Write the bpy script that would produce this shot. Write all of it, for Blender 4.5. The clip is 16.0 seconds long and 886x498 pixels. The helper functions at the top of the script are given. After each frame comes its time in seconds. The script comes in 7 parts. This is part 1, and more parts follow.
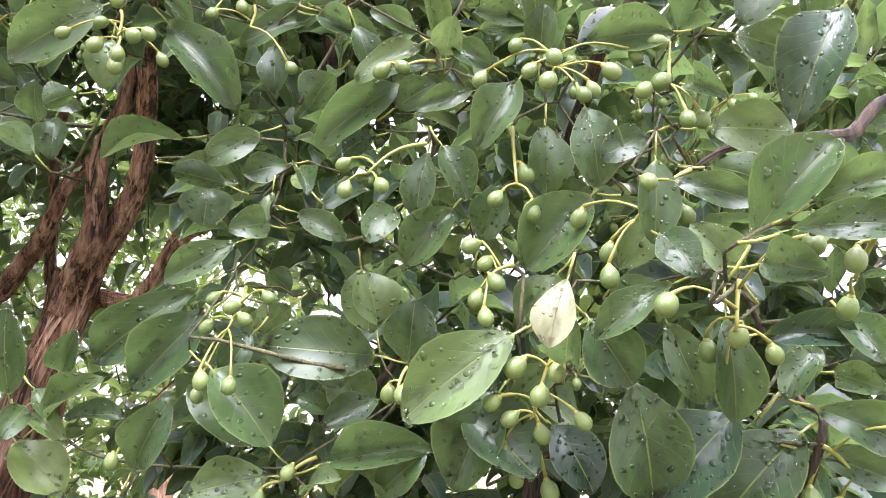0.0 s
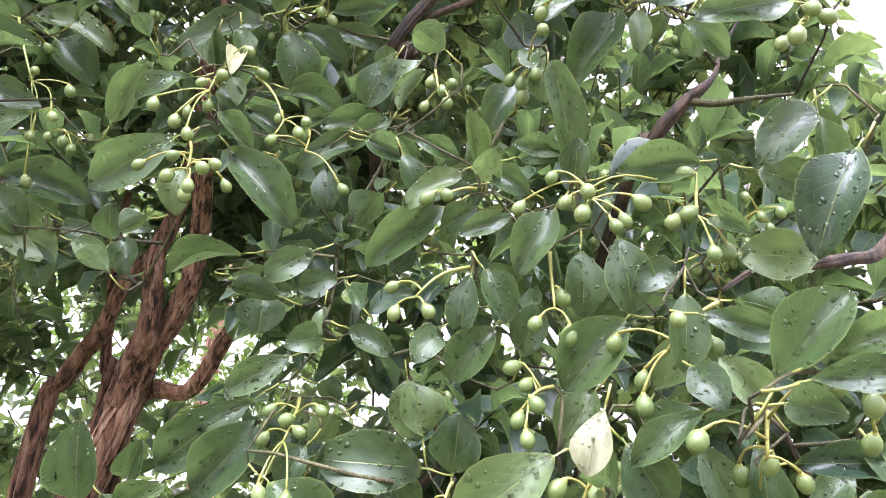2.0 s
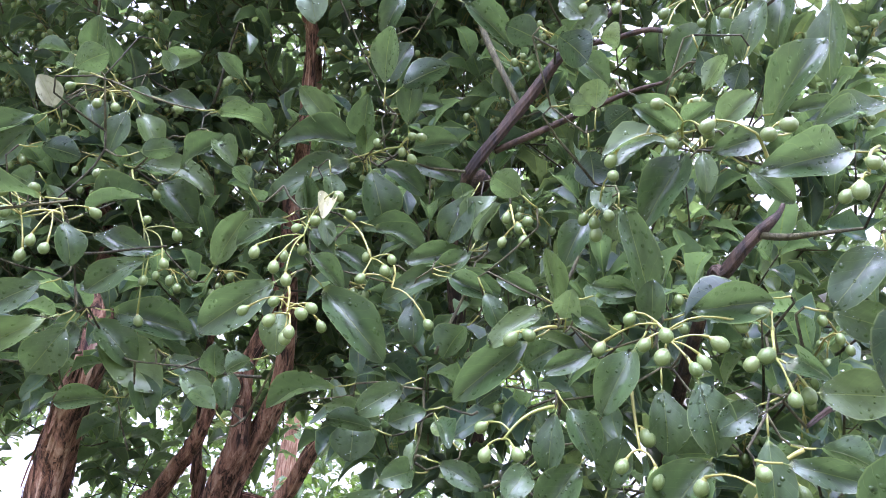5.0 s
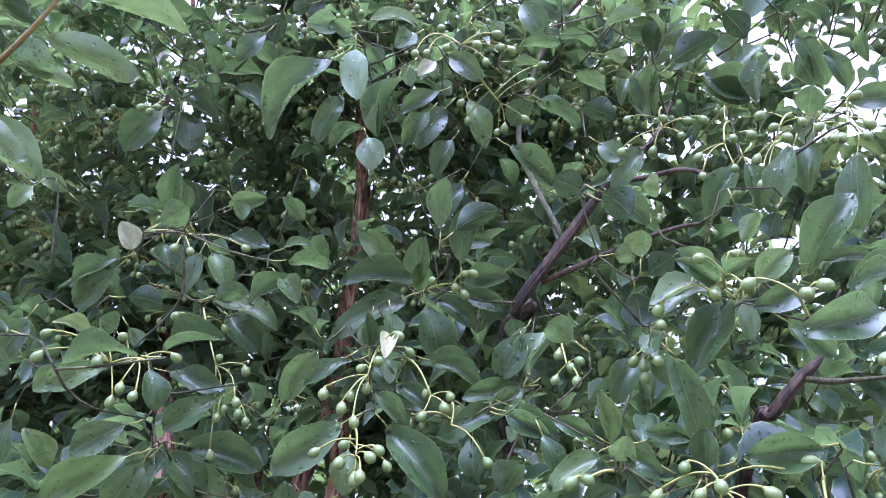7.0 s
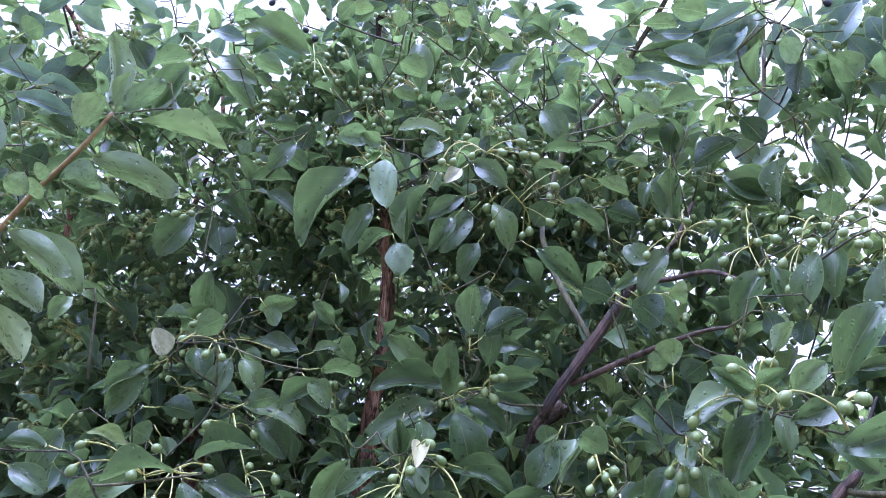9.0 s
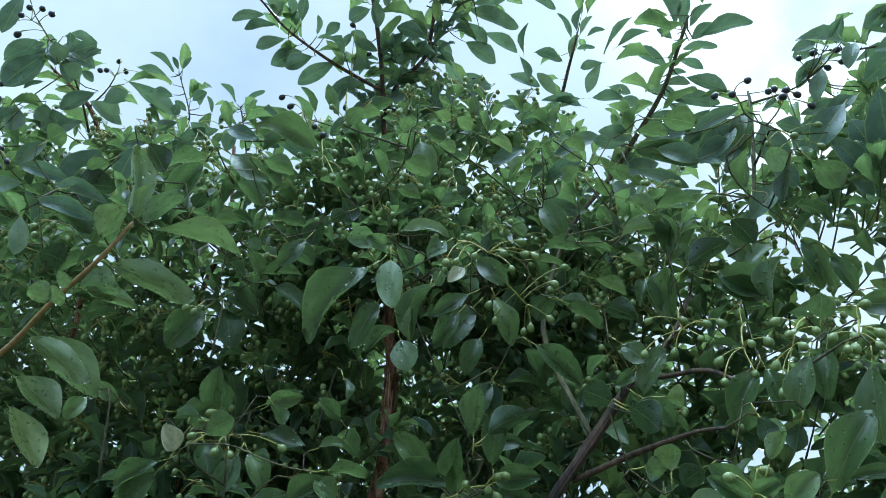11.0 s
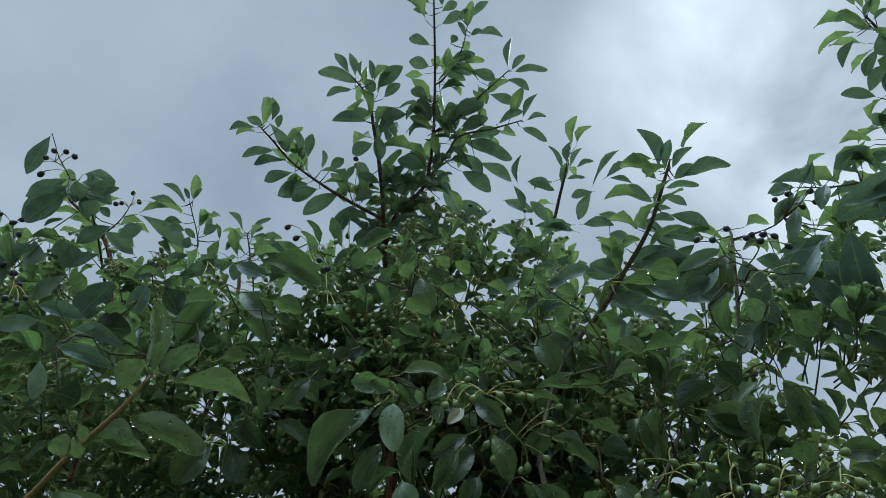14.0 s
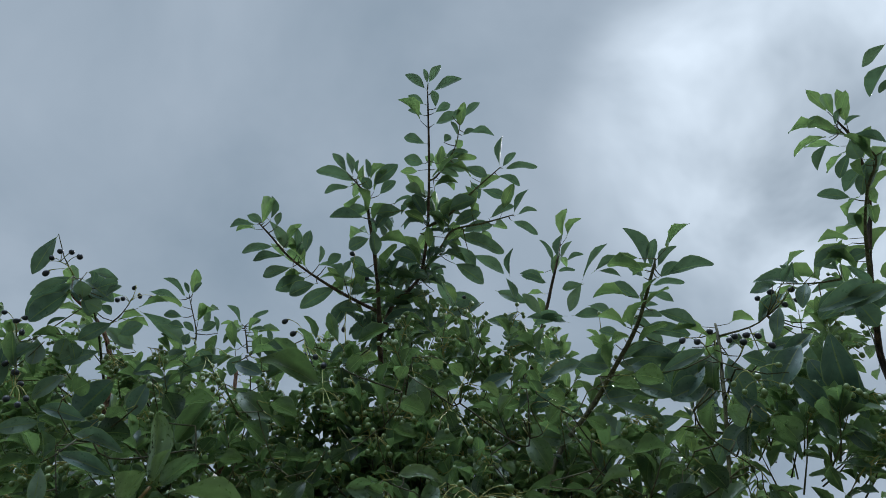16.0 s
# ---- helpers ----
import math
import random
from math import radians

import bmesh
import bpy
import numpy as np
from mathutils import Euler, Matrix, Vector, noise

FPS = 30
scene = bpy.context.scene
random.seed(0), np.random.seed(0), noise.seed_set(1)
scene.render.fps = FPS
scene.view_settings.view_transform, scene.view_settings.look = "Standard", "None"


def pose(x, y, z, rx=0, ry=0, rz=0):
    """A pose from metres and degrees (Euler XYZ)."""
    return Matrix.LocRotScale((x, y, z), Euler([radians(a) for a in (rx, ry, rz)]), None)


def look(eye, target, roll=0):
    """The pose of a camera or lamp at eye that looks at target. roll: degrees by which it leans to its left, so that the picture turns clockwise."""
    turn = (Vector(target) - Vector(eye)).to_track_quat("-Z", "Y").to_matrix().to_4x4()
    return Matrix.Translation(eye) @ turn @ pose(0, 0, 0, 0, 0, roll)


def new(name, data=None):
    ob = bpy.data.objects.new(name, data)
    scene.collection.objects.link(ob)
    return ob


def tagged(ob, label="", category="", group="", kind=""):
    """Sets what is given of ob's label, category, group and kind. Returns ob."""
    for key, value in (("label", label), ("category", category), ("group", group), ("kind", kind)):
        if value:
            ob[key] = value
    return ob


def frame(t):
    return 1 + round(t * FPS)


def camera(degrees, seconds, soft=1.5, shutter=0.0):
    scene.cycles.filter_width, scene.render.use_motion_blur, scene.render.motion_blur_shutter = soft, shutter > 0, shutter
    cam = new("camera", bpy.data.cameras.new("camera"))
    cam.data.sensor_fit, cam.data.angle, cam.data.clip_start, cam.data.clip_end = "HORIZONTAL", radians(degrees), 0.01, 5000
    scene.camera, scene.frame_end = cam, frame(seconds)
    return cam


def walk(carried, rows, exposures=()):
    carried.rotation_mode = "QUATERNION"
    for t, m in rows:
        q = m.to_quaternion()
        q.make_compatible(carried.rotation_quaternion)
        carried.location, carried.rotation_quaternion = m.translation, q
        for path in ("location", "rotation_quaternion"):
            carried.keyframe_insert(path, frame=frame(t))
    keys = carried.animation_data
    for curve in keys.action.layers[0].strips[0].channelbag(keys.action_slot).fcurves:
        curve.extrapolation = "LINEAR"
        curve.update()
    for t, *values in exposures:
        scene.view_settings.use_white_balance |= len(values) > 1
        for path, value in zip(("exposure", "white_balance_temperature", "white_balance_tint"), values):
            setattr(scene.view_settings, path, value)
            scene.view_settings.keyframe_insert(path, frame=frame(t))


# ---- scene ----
cam = camera(60.3, 16.0, soft=0.5)
METRES, EYE, TILT, LEAN, TURN = 0.7, 1.5, 15.0, 0.0, 0.0
ROWS = [
    (0.0, 0.0, 0.0, 0.0, -0.0, -0.0, -0.0),
    (0.5, -0.0038, -0.0115, 0.0203, 0.67, 1.79, 0.08),
    (1.0, -0.0096, -0.0264, 0.0383, 1.21, 2.87, 0.13),
    (1.5, -0.0088, -0.0493, 0.0537, 2.2, 3.94, 0.14),
    (2.0, -0.0077, -0.0807, 0.0769, 2.8, 5.15, 0.15),
    (2.5, -0.0099, -0.1098, 0.1029, 3.84, 6.5, 0.37),
    (3.0, -0.0169, -0.1154, 0.1109, 4.95, 6.8, 0.48),
    (3.5, -0.018, -0.1397, 0.1356, 5.96, 8.23, 0.71),
    (4.0, -0.0223, -0.1474, 0.1449, 6.7, 9.19, 0.92),
    (6.5, -0.0461, -0.2888, 0.2416, 9.84, 15.97, 1.53),
    (7.0, -0.0588, -0.3276, 0.2676, 10.46, 17.65, 1.62),
    (7.5, -0.062, -0.3423, 0.2813, 10.97, 18.94, 1.67),
    (8.0, -0.0638, -0.3566, 0.2928, 11.3, 20.6, 1.76),
    (8.5, -0.0738, -0.3604, 0.3027, 11.51, 21.92, 1.74),
    (9.0, -0.0817, -0.3799, 0.3155, 11.78, 23.84, 1.78),
    (11.5, -0.0623, -0.5137, 0.3806, 11.84, 29.65, 1.81),
    (12.0, -0.065, -0.5391, 0.392, 11.81, 30.66, 1.85),
    (12.5, -0.0544, -0.5827, 0.4048, 11.77, 31.79, 1.91),
    (13.0, -0.036, -0.6295, 0.4165, 11.75, 33.2, 1.96),
    (13.5, -0.0281, -0.6576, 0.4227, 11.72, 34.3, 2.02),
    (14.0, -0.0324, -0.6835, 0.4329, 11.7, 35.74, 2.03),
    (14.5, -0.0283, -0.7246, 0.4412, 11.69, 37.13, 2.1),
    (15.0, -0.022, -0.7469, 0.4481, 11.65, 37.83, 2.19),
    (15.5, -0.0091, -0.7787, 0.4524, 11.6, 38.88, 2.28),
    (16.0, 0.0082, -0.8244, 0.4595, 11.58, 41.16, 2.37),
]

# ---- sky and light: overcast, glow round the hidden sun, added bright patch overhead ----
EXPOSURES = [(0.0, 2.80, 7000, 33), (4.0, 2.72, 6150, 38), (6.5, 2.50, 5500, 45), (9.0, 2.28, 5250, 46), (11.5, 0.95, 5550, -2),
             (12.5, 0.60, 5660, 1), (14.0, 0.24, 5920, 6), (16.0, 0.04, 5960, 8)]
walk(cam, [(t, pose(0, 0, EYE, TILT, LEAN, TURN) @ pose(METRES * x, METRES * y, METRES * z, 90 + pitch, roll, yaw)) for t, x, y, z, yaw, pitch, roll in ROWS], EXPOSURES)

SUN_UP, SUN_TURN = 56.0, -34.1          # degrees above the horizon, and from straight ahead towards the right (minus)
sun_way = Vector((-math.sin(radians(SUN_TURN)) * math.cos(radians(SUN_UP)), math.cos(radians(SUN_TURN)) * math.cos(radians(SUN_UP)), math.sin(radians(SUN_UP))))


def make_world():
    world = bpy.data.worlds.new("overcast_sky")
    scene.world = world
    world.use_nodes = True
    nt = world.node_tree
    nt.nodes.clear()
    N, K = nt.nodes.new, nt.links.new
    outp = N("ShaderNodeOutputWorld")
    bg = N("ShaderNodeBackground")
    sky = N("ShaderNodeTexSky")
    sky.sky_type, sky.sun_disc = "NISHITA", False
    sky.sun_elevation, sky.sun_rotation = radians(SUN_UP), radians(-SUN_TURN)
    sky_dim = N("ShaderNodeMix")
    sky_dim.data_type, sky_dim.blend_type = "RGBA", "MULTIPLY"
    sky_dim.inputs[0].default_value = 1.0
    sky_dim.inputs[7].default_value = (0.07, 0.07, 0.07, 1)
    K(sky.outputs[0], sky_dim.inputs[6])
    tc = N("ShaderNodeTexCoord")
    # cloud sheet: the view direction laid on a flat layer
    sep = N("ShaderNodeSeparateXYZ")
    K(tc.outputs["Generated"], sep.inputs[0])
    zz = N("ShaderNodeMath")
    zz.operation = "MAXIMUM"
    K(sep.outputs[2], zz.inputs[0])
    zz.inputs[1].default_value = 0.0
    za = N("ShaderNodeMath")
    K(zz.outputs[0], za.inputs[0])
    za.inputs[1].default_value = 0.25
    flat = N("ShaderNodeCombineXYZ")
    for i in (0, 1):
        dv = N("ShaderNodeMath")
        dv.operation = "DIVIDE"
        K(sep.outputs[i], dv.inputs[0])
        K(za.outputs[0], dv.inputs[1])
        K(dv.outputs[0], flat.inputs[i])
    big = N("ShaderNodeTexNoise")
    big.inputs["Scale"].default_value, big.inputs["Detail"].default_value, big.inputs["Roughness"].default_value = 3.2, 5.0, 0.5
    big.inputs["Distortion"].default_value = 0.3
    K(flat.outputs[0], big.inputs["Vector"])
    ramp = N("ShaderNodeValToRGB")
    ramp.color_ramp.elements[0].position, ramp.color_ramp.elements[0].color = 0.33, (0.27, 0.325, 0.375, 1)
    ramp.color_ramp.elements[1].position, ramp.color_ramp.elements[1].color = 0.68, (0.41, 0.46, 0.51, 1)
    K(big.outputs[0], ramp.inputs[0])
    # thinner cloud towards the sun
    dot = N("ShaderNodeVectorMath")
    dot.operation = "DOT_PRODUCT"
    nrm = N("ShaderNodeVectorMath")
    nrm.operation = "NORMALIZE"
    K(tc.outputs["Generated"], nrm.inputs[0])
    K(nrm.outputs[0], dot.inputs[0])
    dot.inputs[1].default_value = sun_way
    glow = N("ShaderNodeMapRange")
    glow.interpolation_type = "SMOOTHSTEP"
    glow.inputs[1].default_value, glow.inputs[2].default_value = 0.955, 1.0
    K(dot.outputs["Value"], glow.inputs[0])
    fine = N("ShaderNodeMapRange")
    fine.inputs[1].default_value, fine.inputs[2].default_value = 0.28, 0.64
    K(big.outputs[0], fine.inputs[0])
    gm = N("ShaderNodeMath")
    gm.operation = "MULTIPLY"
    K(glow.outputs[0], gm.inputs[0])
    K(fine.outputs[0], gm.inputs[1])
    addg = N("ShaderNodeMix")
    addg.data_type, addg.blend_type = "RGBA", "ADD"
    K(gm.outputs[0], addg.inputs[0])
    K(ramp.outputs[0], addg.inputs[6])
    addg.inputs[7].default_value = (0.68, 0.70, 0.71, 1)
    veil = N("ShaderNodeMix")
    veil.data_type = "RGBA"
    veil.inputs[0].default_value = 0.94
    K(sky_dim.outputs[2], veil.inputs[6])
    K(addg.outputs[2], veil.inputs[7])
    K(veil.outputs[2], bg.inputs[0])
    # bright sky patch overhead, added just out of view to light the leaves
    back = N("ShaderNodeMapRange")
    back.interpolation_type = "SMOOTHSTEP"
    back.inputs[1].default_value, back.inputs[2].default_value, back.inputs[3].default_value, back.inputs[4].default_value = 0.805, 0.97, 1.0, 10.5
    ny = N("ShaderNodeVectorMath")
    ny.operation = "DOT_PRODUCT"
    K(nrm.outputs[0], ny.inputs[0])
    ny.inputs[1].default_value = (0.0, -0.4, 0.917)
    K(ny.outputs["Value"], back.inputs[0])
    K(back.outputs[0], bg.inputs[1])
    K(bg.outputs[0], outp.inputs[0])


make_world()
sun_lamp = bpy.data.lights.new("sun", "SUN")
sun_lamp.energy, sun_lamp.angle, sun_lamp.color = 1.5, radians(25), (1.0, 0.97, 0.92)
sun = new("sun", sun_lamp)
sun.matrix_world = look(sun_way * 30, (0, 0, 0))

# ---- materials ----


def material(name):
    m = bpy.data.materials.new(name)
    m.use_nodes = True
    nt = m.node_tree
    b = nt.nodes["Principled BSDF"]
    return m, nt, b, nt.nodes.new, nt.links.new


def ramp_node(nt, stops):
    r = nt.nodes.new("ShaderNodeValToRGB")
    e = r.color_ramp.elements
    while len(e) < len(stops):
        e.new(0.5)
    for el, (p, c) in zip(e, stops):
        el.position, el.color = p, (*c, 1)
    return r


def leaf_material(name, dark, mid, light, through_col, island, see=0.3, rough=0.34, wet=1.0):
    m, nt, b, N, K = material(name)
    uv = N("ShaderNodeUVMap")
    sep = N("ShaderNodeSeparateXYZ")
    K(uv.outputs[0], sep.inputs[0])
    if island:
        rnd = N("ShaderNodeNewGeometry").outputs["Random Per Island"]
    else:
        rnd = N("ShaderNodeObjectInfo").outputs["Random"]
    tone = ramp_node(nt, [(0.0, dark), (0.6 if island else 0.72, mid), (0.9 if island else 0.95, light), (1.0, tuple(c * k for c, k in zip(light, (1.35, 1.25, 1.0))))])
    K(rnd, tone.inputs[0])
    # mottling inside the blade
    obj = N("ShaderNodeTexCoord")
    mott = N("ShaderNodeTexNoise")
    mott.inputs["Scale"].default_value = 4.0 if not island else 30.0
    mott.inputs["Detail"].default_value = 5.0
    K(obj.outputs["Object"], mott.inputs["Vector"])
    mm = N("ShaderNodeMapRange")
    mm.inputs[1].default_value, mm.inputs[2].default_value, mm.inputs[3].default_value, mm.inputs[4].default_value = 0.3, 0.7, 0.78, 1.25
    K(mott.outputs[0], mm.inputs[0])
    mul = N("ShaderNodeMix")
    mul.data_type, mul.blend_type = "RGBA", "MULTIPLY"
    mul.inputs[0].default_value = 1.0
    K(tone.outputs[0], mul.inputs[6])
    K(mm.outputs[0], mul.inputs[7])

    def op(kind, a, c):
        n = N("ShaderNodeMath")
        n.operation = kind
        for i, v in enumerate((a, c)):
            if isinstance(v, (int, float)):
                n.inputs[i].default_value = v
            elif v is not None:
                K(v, n.inputs[i])
        return n.outputs[0]

    side = op("ABSOLUTE", op("SUBTRACT", sep.outputs[0], 0.5), None)
    rib = N("ShaderNodeMapRange")
    rib.inputs[1].default_value, rib.inputs[2].default_value, rib.inputs[3].default_value, rib.inputs[4].default_value = 0.006, (0.045 if island else 0.017), 1.0, 0.0
    K(side, rib.inputs[0])
    # side veins run out from the midrib and forward
    wave = op("SINE", op("MULTIPLY", op("ADD", op("SUBTRACT", sep.outputs[1], op("MULTIPLY", side, 0.62)), op("MULTIPLY", mott.outputs[0], 0.09)), op("ADD", 44.0, op("MULTIPLY", rnd, 14.0))), None)
    vein = N("ShaderNodeMapRange")
    vein.inputs[1].default_value, vein.inputs[2].default_value = 0.94, 1.0
    K(wave, vein.inputs[0])
    foot = N("ShaderNodeMapRange")
    foot.inputs[1].default_value, foot.inputs[2].default_value, foot.inputs[3].default_value, foot.inputs[4].default_value = 0.10, 0.16, 1.0, 0.0
    K(sep.outputs[1], foot.inputs[0])
    lines = op("MAXIMUM", op("MAXIMUM", op("MULTIPLY", rib.outputs[0], 0.75 if island else 0.55), op("MULTIPLY", vein.outputs[0], op("MULTIPLY", mott.outputs[0], 0.26))), foot.outputs[0])
    col = N("ShaderNodeMix")
    col.data_type = "RGBA"
    K(lines, col.inputs[0])
    K(mul.outputs[2], col.inputs[6])
    col.inputs[7].default_value = (0.22, 0.27, 0.07, 1)
    # pale thin margin
    edge = N("ShaderNodeMapRange")
    edge.inputs[1].default_value, edge.inputs[2].default_value = (0.455 if island else 0.472), 0.490
    K(side, edge.inputs[0])
    col2 = N("ShaderNodeMix")
    col2.data_type = "RGBA"
    K(op("MULTIPLY", edge.outputs[0], 0.75 if island else 0.38), col2.inputs[0])
    K(col.outputs[2], col2.inputs[6])
    col2.inputs[7].default_value = (0.27, 0.34, 0.11, 1)
    K(col2.outputs[2], b.inputs["Base Color"])
    b.inputs["Roughness"].default_value = rough
    b.inputs["Specular IOR Level"].default_value = 0.42
    b.inputs["Coat Weight"].default_value, b.inputs["Coat Roughness"].default_value = 0.07 * wet, 0.28
    # relief: veins and a film of small water beads
    beads = N("ShaderNodeTexVoronoi")
    beads.inputs["Scale"].default_value = 14.0
    scl = N("ShaderNodeVectorMath")
    scl.operation = "MULTIPLY_ADD"
    K(uv.outputs[0], scl.inputs[0])
    scl.inputs[1].default_value = (0.5, 1.0, 1.0)
    shift = N("ShaderNodeCombineXYZ")
    K(op("MULTIPLY", rnd, 37.0), shift.inputs[0])
    K(op("MULTIPLY", rnd, 91.0), shift.inputs[1])
    K(shift.outputs[0], scl.inputs[2])
    K(scl.outputs[0], beads.inputs["Vector"])
    pick = N("ShaderNodeSeparateColor")
    K(beads.outputs["Color"], pick.inputs[0])
    size = op("ADD", 0.10, op("MULTIPLY", pick.outputs[1], 0.30))
    ratio = op("MINIMUM", op("DIVIDE", beads.outputs["Distance"], size), 1.0)
    dome = op("SQRT", op("SUBTRACT", 1.0, op("MULTIPLY", ratio, ratio)), None)
    keep = op("GREATER_THAN", pick.outputs[0], 0.40)
    dropk = op("MULTIPLY", op("MULTIPLY", dome, keep), op("MULTIPLY", size, 2.5))
    relief = op("ADD", op("MULTIPLY", dropk, 1.6 * wet), op("MULTIPLY", lines, -0.25))
    relief = op("ADD", relief, op("MULTIPLY", mott.outputs[0], 0.25))
    bump = N("ShaderNodeBump")
    bump.inputs["Strength"].default_value, bump.inputs["Distance"].default_value = 0.9, 0.0030
    K(relief, bump.inputs["Height"])
    K(bump.outputs[0], b.inputs["Normal"])
    rr = N("ShaderNodeMapRange")
    rr.inputs[2].default_value, rr.inputs[3].default_value, rr.inputs[4].default_value = 0.15, rough, 0.05
    K(dropk, rr.inputs[0])
    K(rr.outputs[0], b.inputs["Roughness"])
    tr = N("ShaderNodeBsdfTranslucent")
    tm = N("ShaderNodeMix")
    tm.data_type, tm.blend_type = "RGBA", "MULTIPLY"
    tm.inputs[0].default_value = 1.0
    K(mm.outputs[0], tm.inputs[6])
    tm.inputs[7].default_value = (*through_col, 1)
    K(tm.outputs[2], tr.inputs[0])
    mix = N("ShaderNodeMixShader")
    mix.inputs[0].default_value = see
    K(b.outputs[0], mix.inputs[1])
    K(tr.outputs[0], mix.inputs[2])
    K(mix.outputs[0], nt.nodes["Material Output"].inputs[0])
    return m


def bark_material(name, deep, mid, high, scale=1.0):
    m, nt, b, N, K = material(name)
    tc = N("ShaderNodeTexCoord")
    mp = N("ShaderNodeMapping")
    mp.inputs["Scale"].default_value = (1.0, 1.0, 0.14)
    K(tc.outputs["Object"], mp.inputs[0])
    n1 = N("ShaderNodeTexNoise")
    n1.inputs["Scale"].default_value, n1.inputs["Detail"].default_value, n1.inputs["Roughness"].default_value = 52.0 * scale, 9.0, 0.72
    n1.inputs["Distortion"].default_value = 0.5
    K(mp.outputs[0], n1.inputs["Vector"])
    n2 = N("ShaderNodeTexNoise")
    n2.inputs["Scale"].default_value, n2.inputs["Detail"].default_value = 9.0 * scale, 4.0
    K(tc.outputs["Object"], n2.inputs["Vector"])
    r = ramp_node(nt, [(0.37, deep), (0.50, mid), (0.68, high)])
    isl = N("ShaderNodeNewGeometry")
    tint = N("ShaderNodeMath")
    tint.operation = "MULTIPLY_ADD"
    K(isl.outputs["Random Per Island"], tint.inputs[0])
    tint.inputs[1].default_value = 0.18
    K(n1.outputs[0], tint.inputs[2])
    low = N("ShaderNodeMath")
    low.operation = "SUBTRACT"
    K(tint.outputs[0], low.inputs[0])
    low.inputs[1].default_value = 0.09
    K(low.outputs[0], r.inputs[0])
    r2 = ramp_node(nt, [(0.3, (0.6, 0.55, 0.52)), (0.7, (1.2, 1.15, 1.1))])
    K(n2.outputs[0], r2.inputs[0])
    mu = N("ShaderNodeMix")
    mu.data_type, mu.blend_type = "RGBA", "MULTIPLY"
    mu.inputs[0].default_value = 1.0
    K(r.outputs[0], mu.inputs[6])
    K(r2.outputs[0], mu.inputs[7])
    K(mu.outputs[2], b.inputs["Base Color"])
    b.inputs["Roughness"].default_value = 0.75
    bp = N("ShaderNodeBump")
    bp.inputs["Strength"].default_value, bp.inputs["Distance"].default_value = 0.9, 0.006
    K(n1.outputs[0], bp.inputs["Height"])
    K(bp.outputs[0], b.inputs["Normal"])
    return m


def skin_material(name, stops, rough, bump_d, scale):
    m, nt, b, N, K = material(name)
    tc = N("ShaderNodeTexCoord")
    n1 = N("ShaderNodeTexNoise")
    n1.inputs["Scale"].default_value, n1.inputs["Detail"].default_value = scale, 6.0
    K(tc.outputs["Object"], n1.inputs["Vector"])
    info = N("ShaderNodeObjectInfo")
    ad = N("ShaderNodeMath")
    ad.operation = "MULTIPLY_ADD"
    K(info.outputs["Random"], ad.inputs[0])
    ad.inputs[1].default_value = 0.35
    K(n1.outputs[0], ad.inputs[2])
    r = ramp_node(nt, stops)
    K(ad.outputs[0], r.inputs[0])
    K(r.outputs[0], b.inputs["Base Color"])
    b.inputs["Roughness"].default_value = rough
    bp = N("ShaderNodeBump")
    bp.inputs["Strength"].default_value, bp.inputs["Distance"].default_value = 0.4, bump_d
    K(n1.outputs[0], bp.inputs["Height"])
    K(bp.outputs[0], b.inputs["Normal"])
    return m


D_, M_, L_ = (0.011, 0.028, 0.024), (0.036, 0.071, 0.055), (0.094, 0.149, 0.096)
TH = (0.23, 0.36, 0.11)
leaf_mats = [
    leaf_material("mature_leaf", (0.023, 0.049, 0.019), (0.049, 0.087, 0.032), (0.096, 0.145, 0.050), TH, False, 0.22, 0.35),
    # young leaves; the colour also paints top light and backlight on mature ones
    leaf_material("young_and_lit_leaf", (0.10, 0.15, 0.072), (0.135, 0.19, 0.088), (0.175, 0.235, 0.105), (0.20, 0.30, 0.09), False, 0.26, 0.38),
    leaf_material("yellowed_leaf", (0.36, 0.36, 0.23), (0.40, 0.40, 0.26), (0.44, 0.44, 0.29), (0.40, 0.40, 0.25), False, 0.25, 0.4),
    # pale undersides; the same colour paints wet sheen and glare on some leaves
    leaf_material("underside_and_sheen_leaf", (0.11, 0.17, 0.10), (0.16, 0.23, 0.14), (0.2, 0.28, 0.18), (0.16, 0.26, 0.08), False, 0.25, 0.5),
    # darker copy of the mature leaf, with shade put into its colour
    leaf_material("shaded_leaf", (0.013, 0.032, 0.019), (0.020, 0.044, 0.024), (0.030, 0.058, 0.030), (0.12, 0.2, 0.06), False, 0.12, 0.32),
]
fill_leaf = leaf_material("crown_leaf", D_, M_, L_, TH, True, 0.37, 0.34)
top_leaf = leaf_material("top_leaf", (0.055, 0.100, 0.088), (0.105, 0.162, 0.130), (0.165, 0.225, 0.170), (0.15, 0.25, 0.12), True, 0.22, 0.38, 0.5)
far_leaf = leaf_material("far_leaf", (0.018, 0.045, 0.014), (0.034, 0.075, 0.022), (0.07, 0.13, 0.032), (0.2, 0.34, 0.06), True, 0.32, 0.45, 0.3)
bark = bark_material("flaking_bark", (0.035, 0.014, 0.010), (0.36, 0.185, 0.125), (0.66, 0.47, 0.37))
# darker copy of the bark, the upper limbs' shade put into its colour
shaded_limb_bark = bark_material("shaded_limb_bark", (0.016, 0.010, 0.007), (0.070, 0.042, 0.027), (0.17, 0.115, 0.08))
twig_bark = bark_material("twig_bark", (0.035, 0.03, 0.015), (0.085, 0.085, 0.035), (0.16, 0.15, 0.07), 3.0)
shoot_skin = skin_material("reddish_shoot", [(0.3, (0.16, 0.09, 0.035)), (0.7, (0.26, 0.17, 0.06))], 0.5, 0.001, 120)
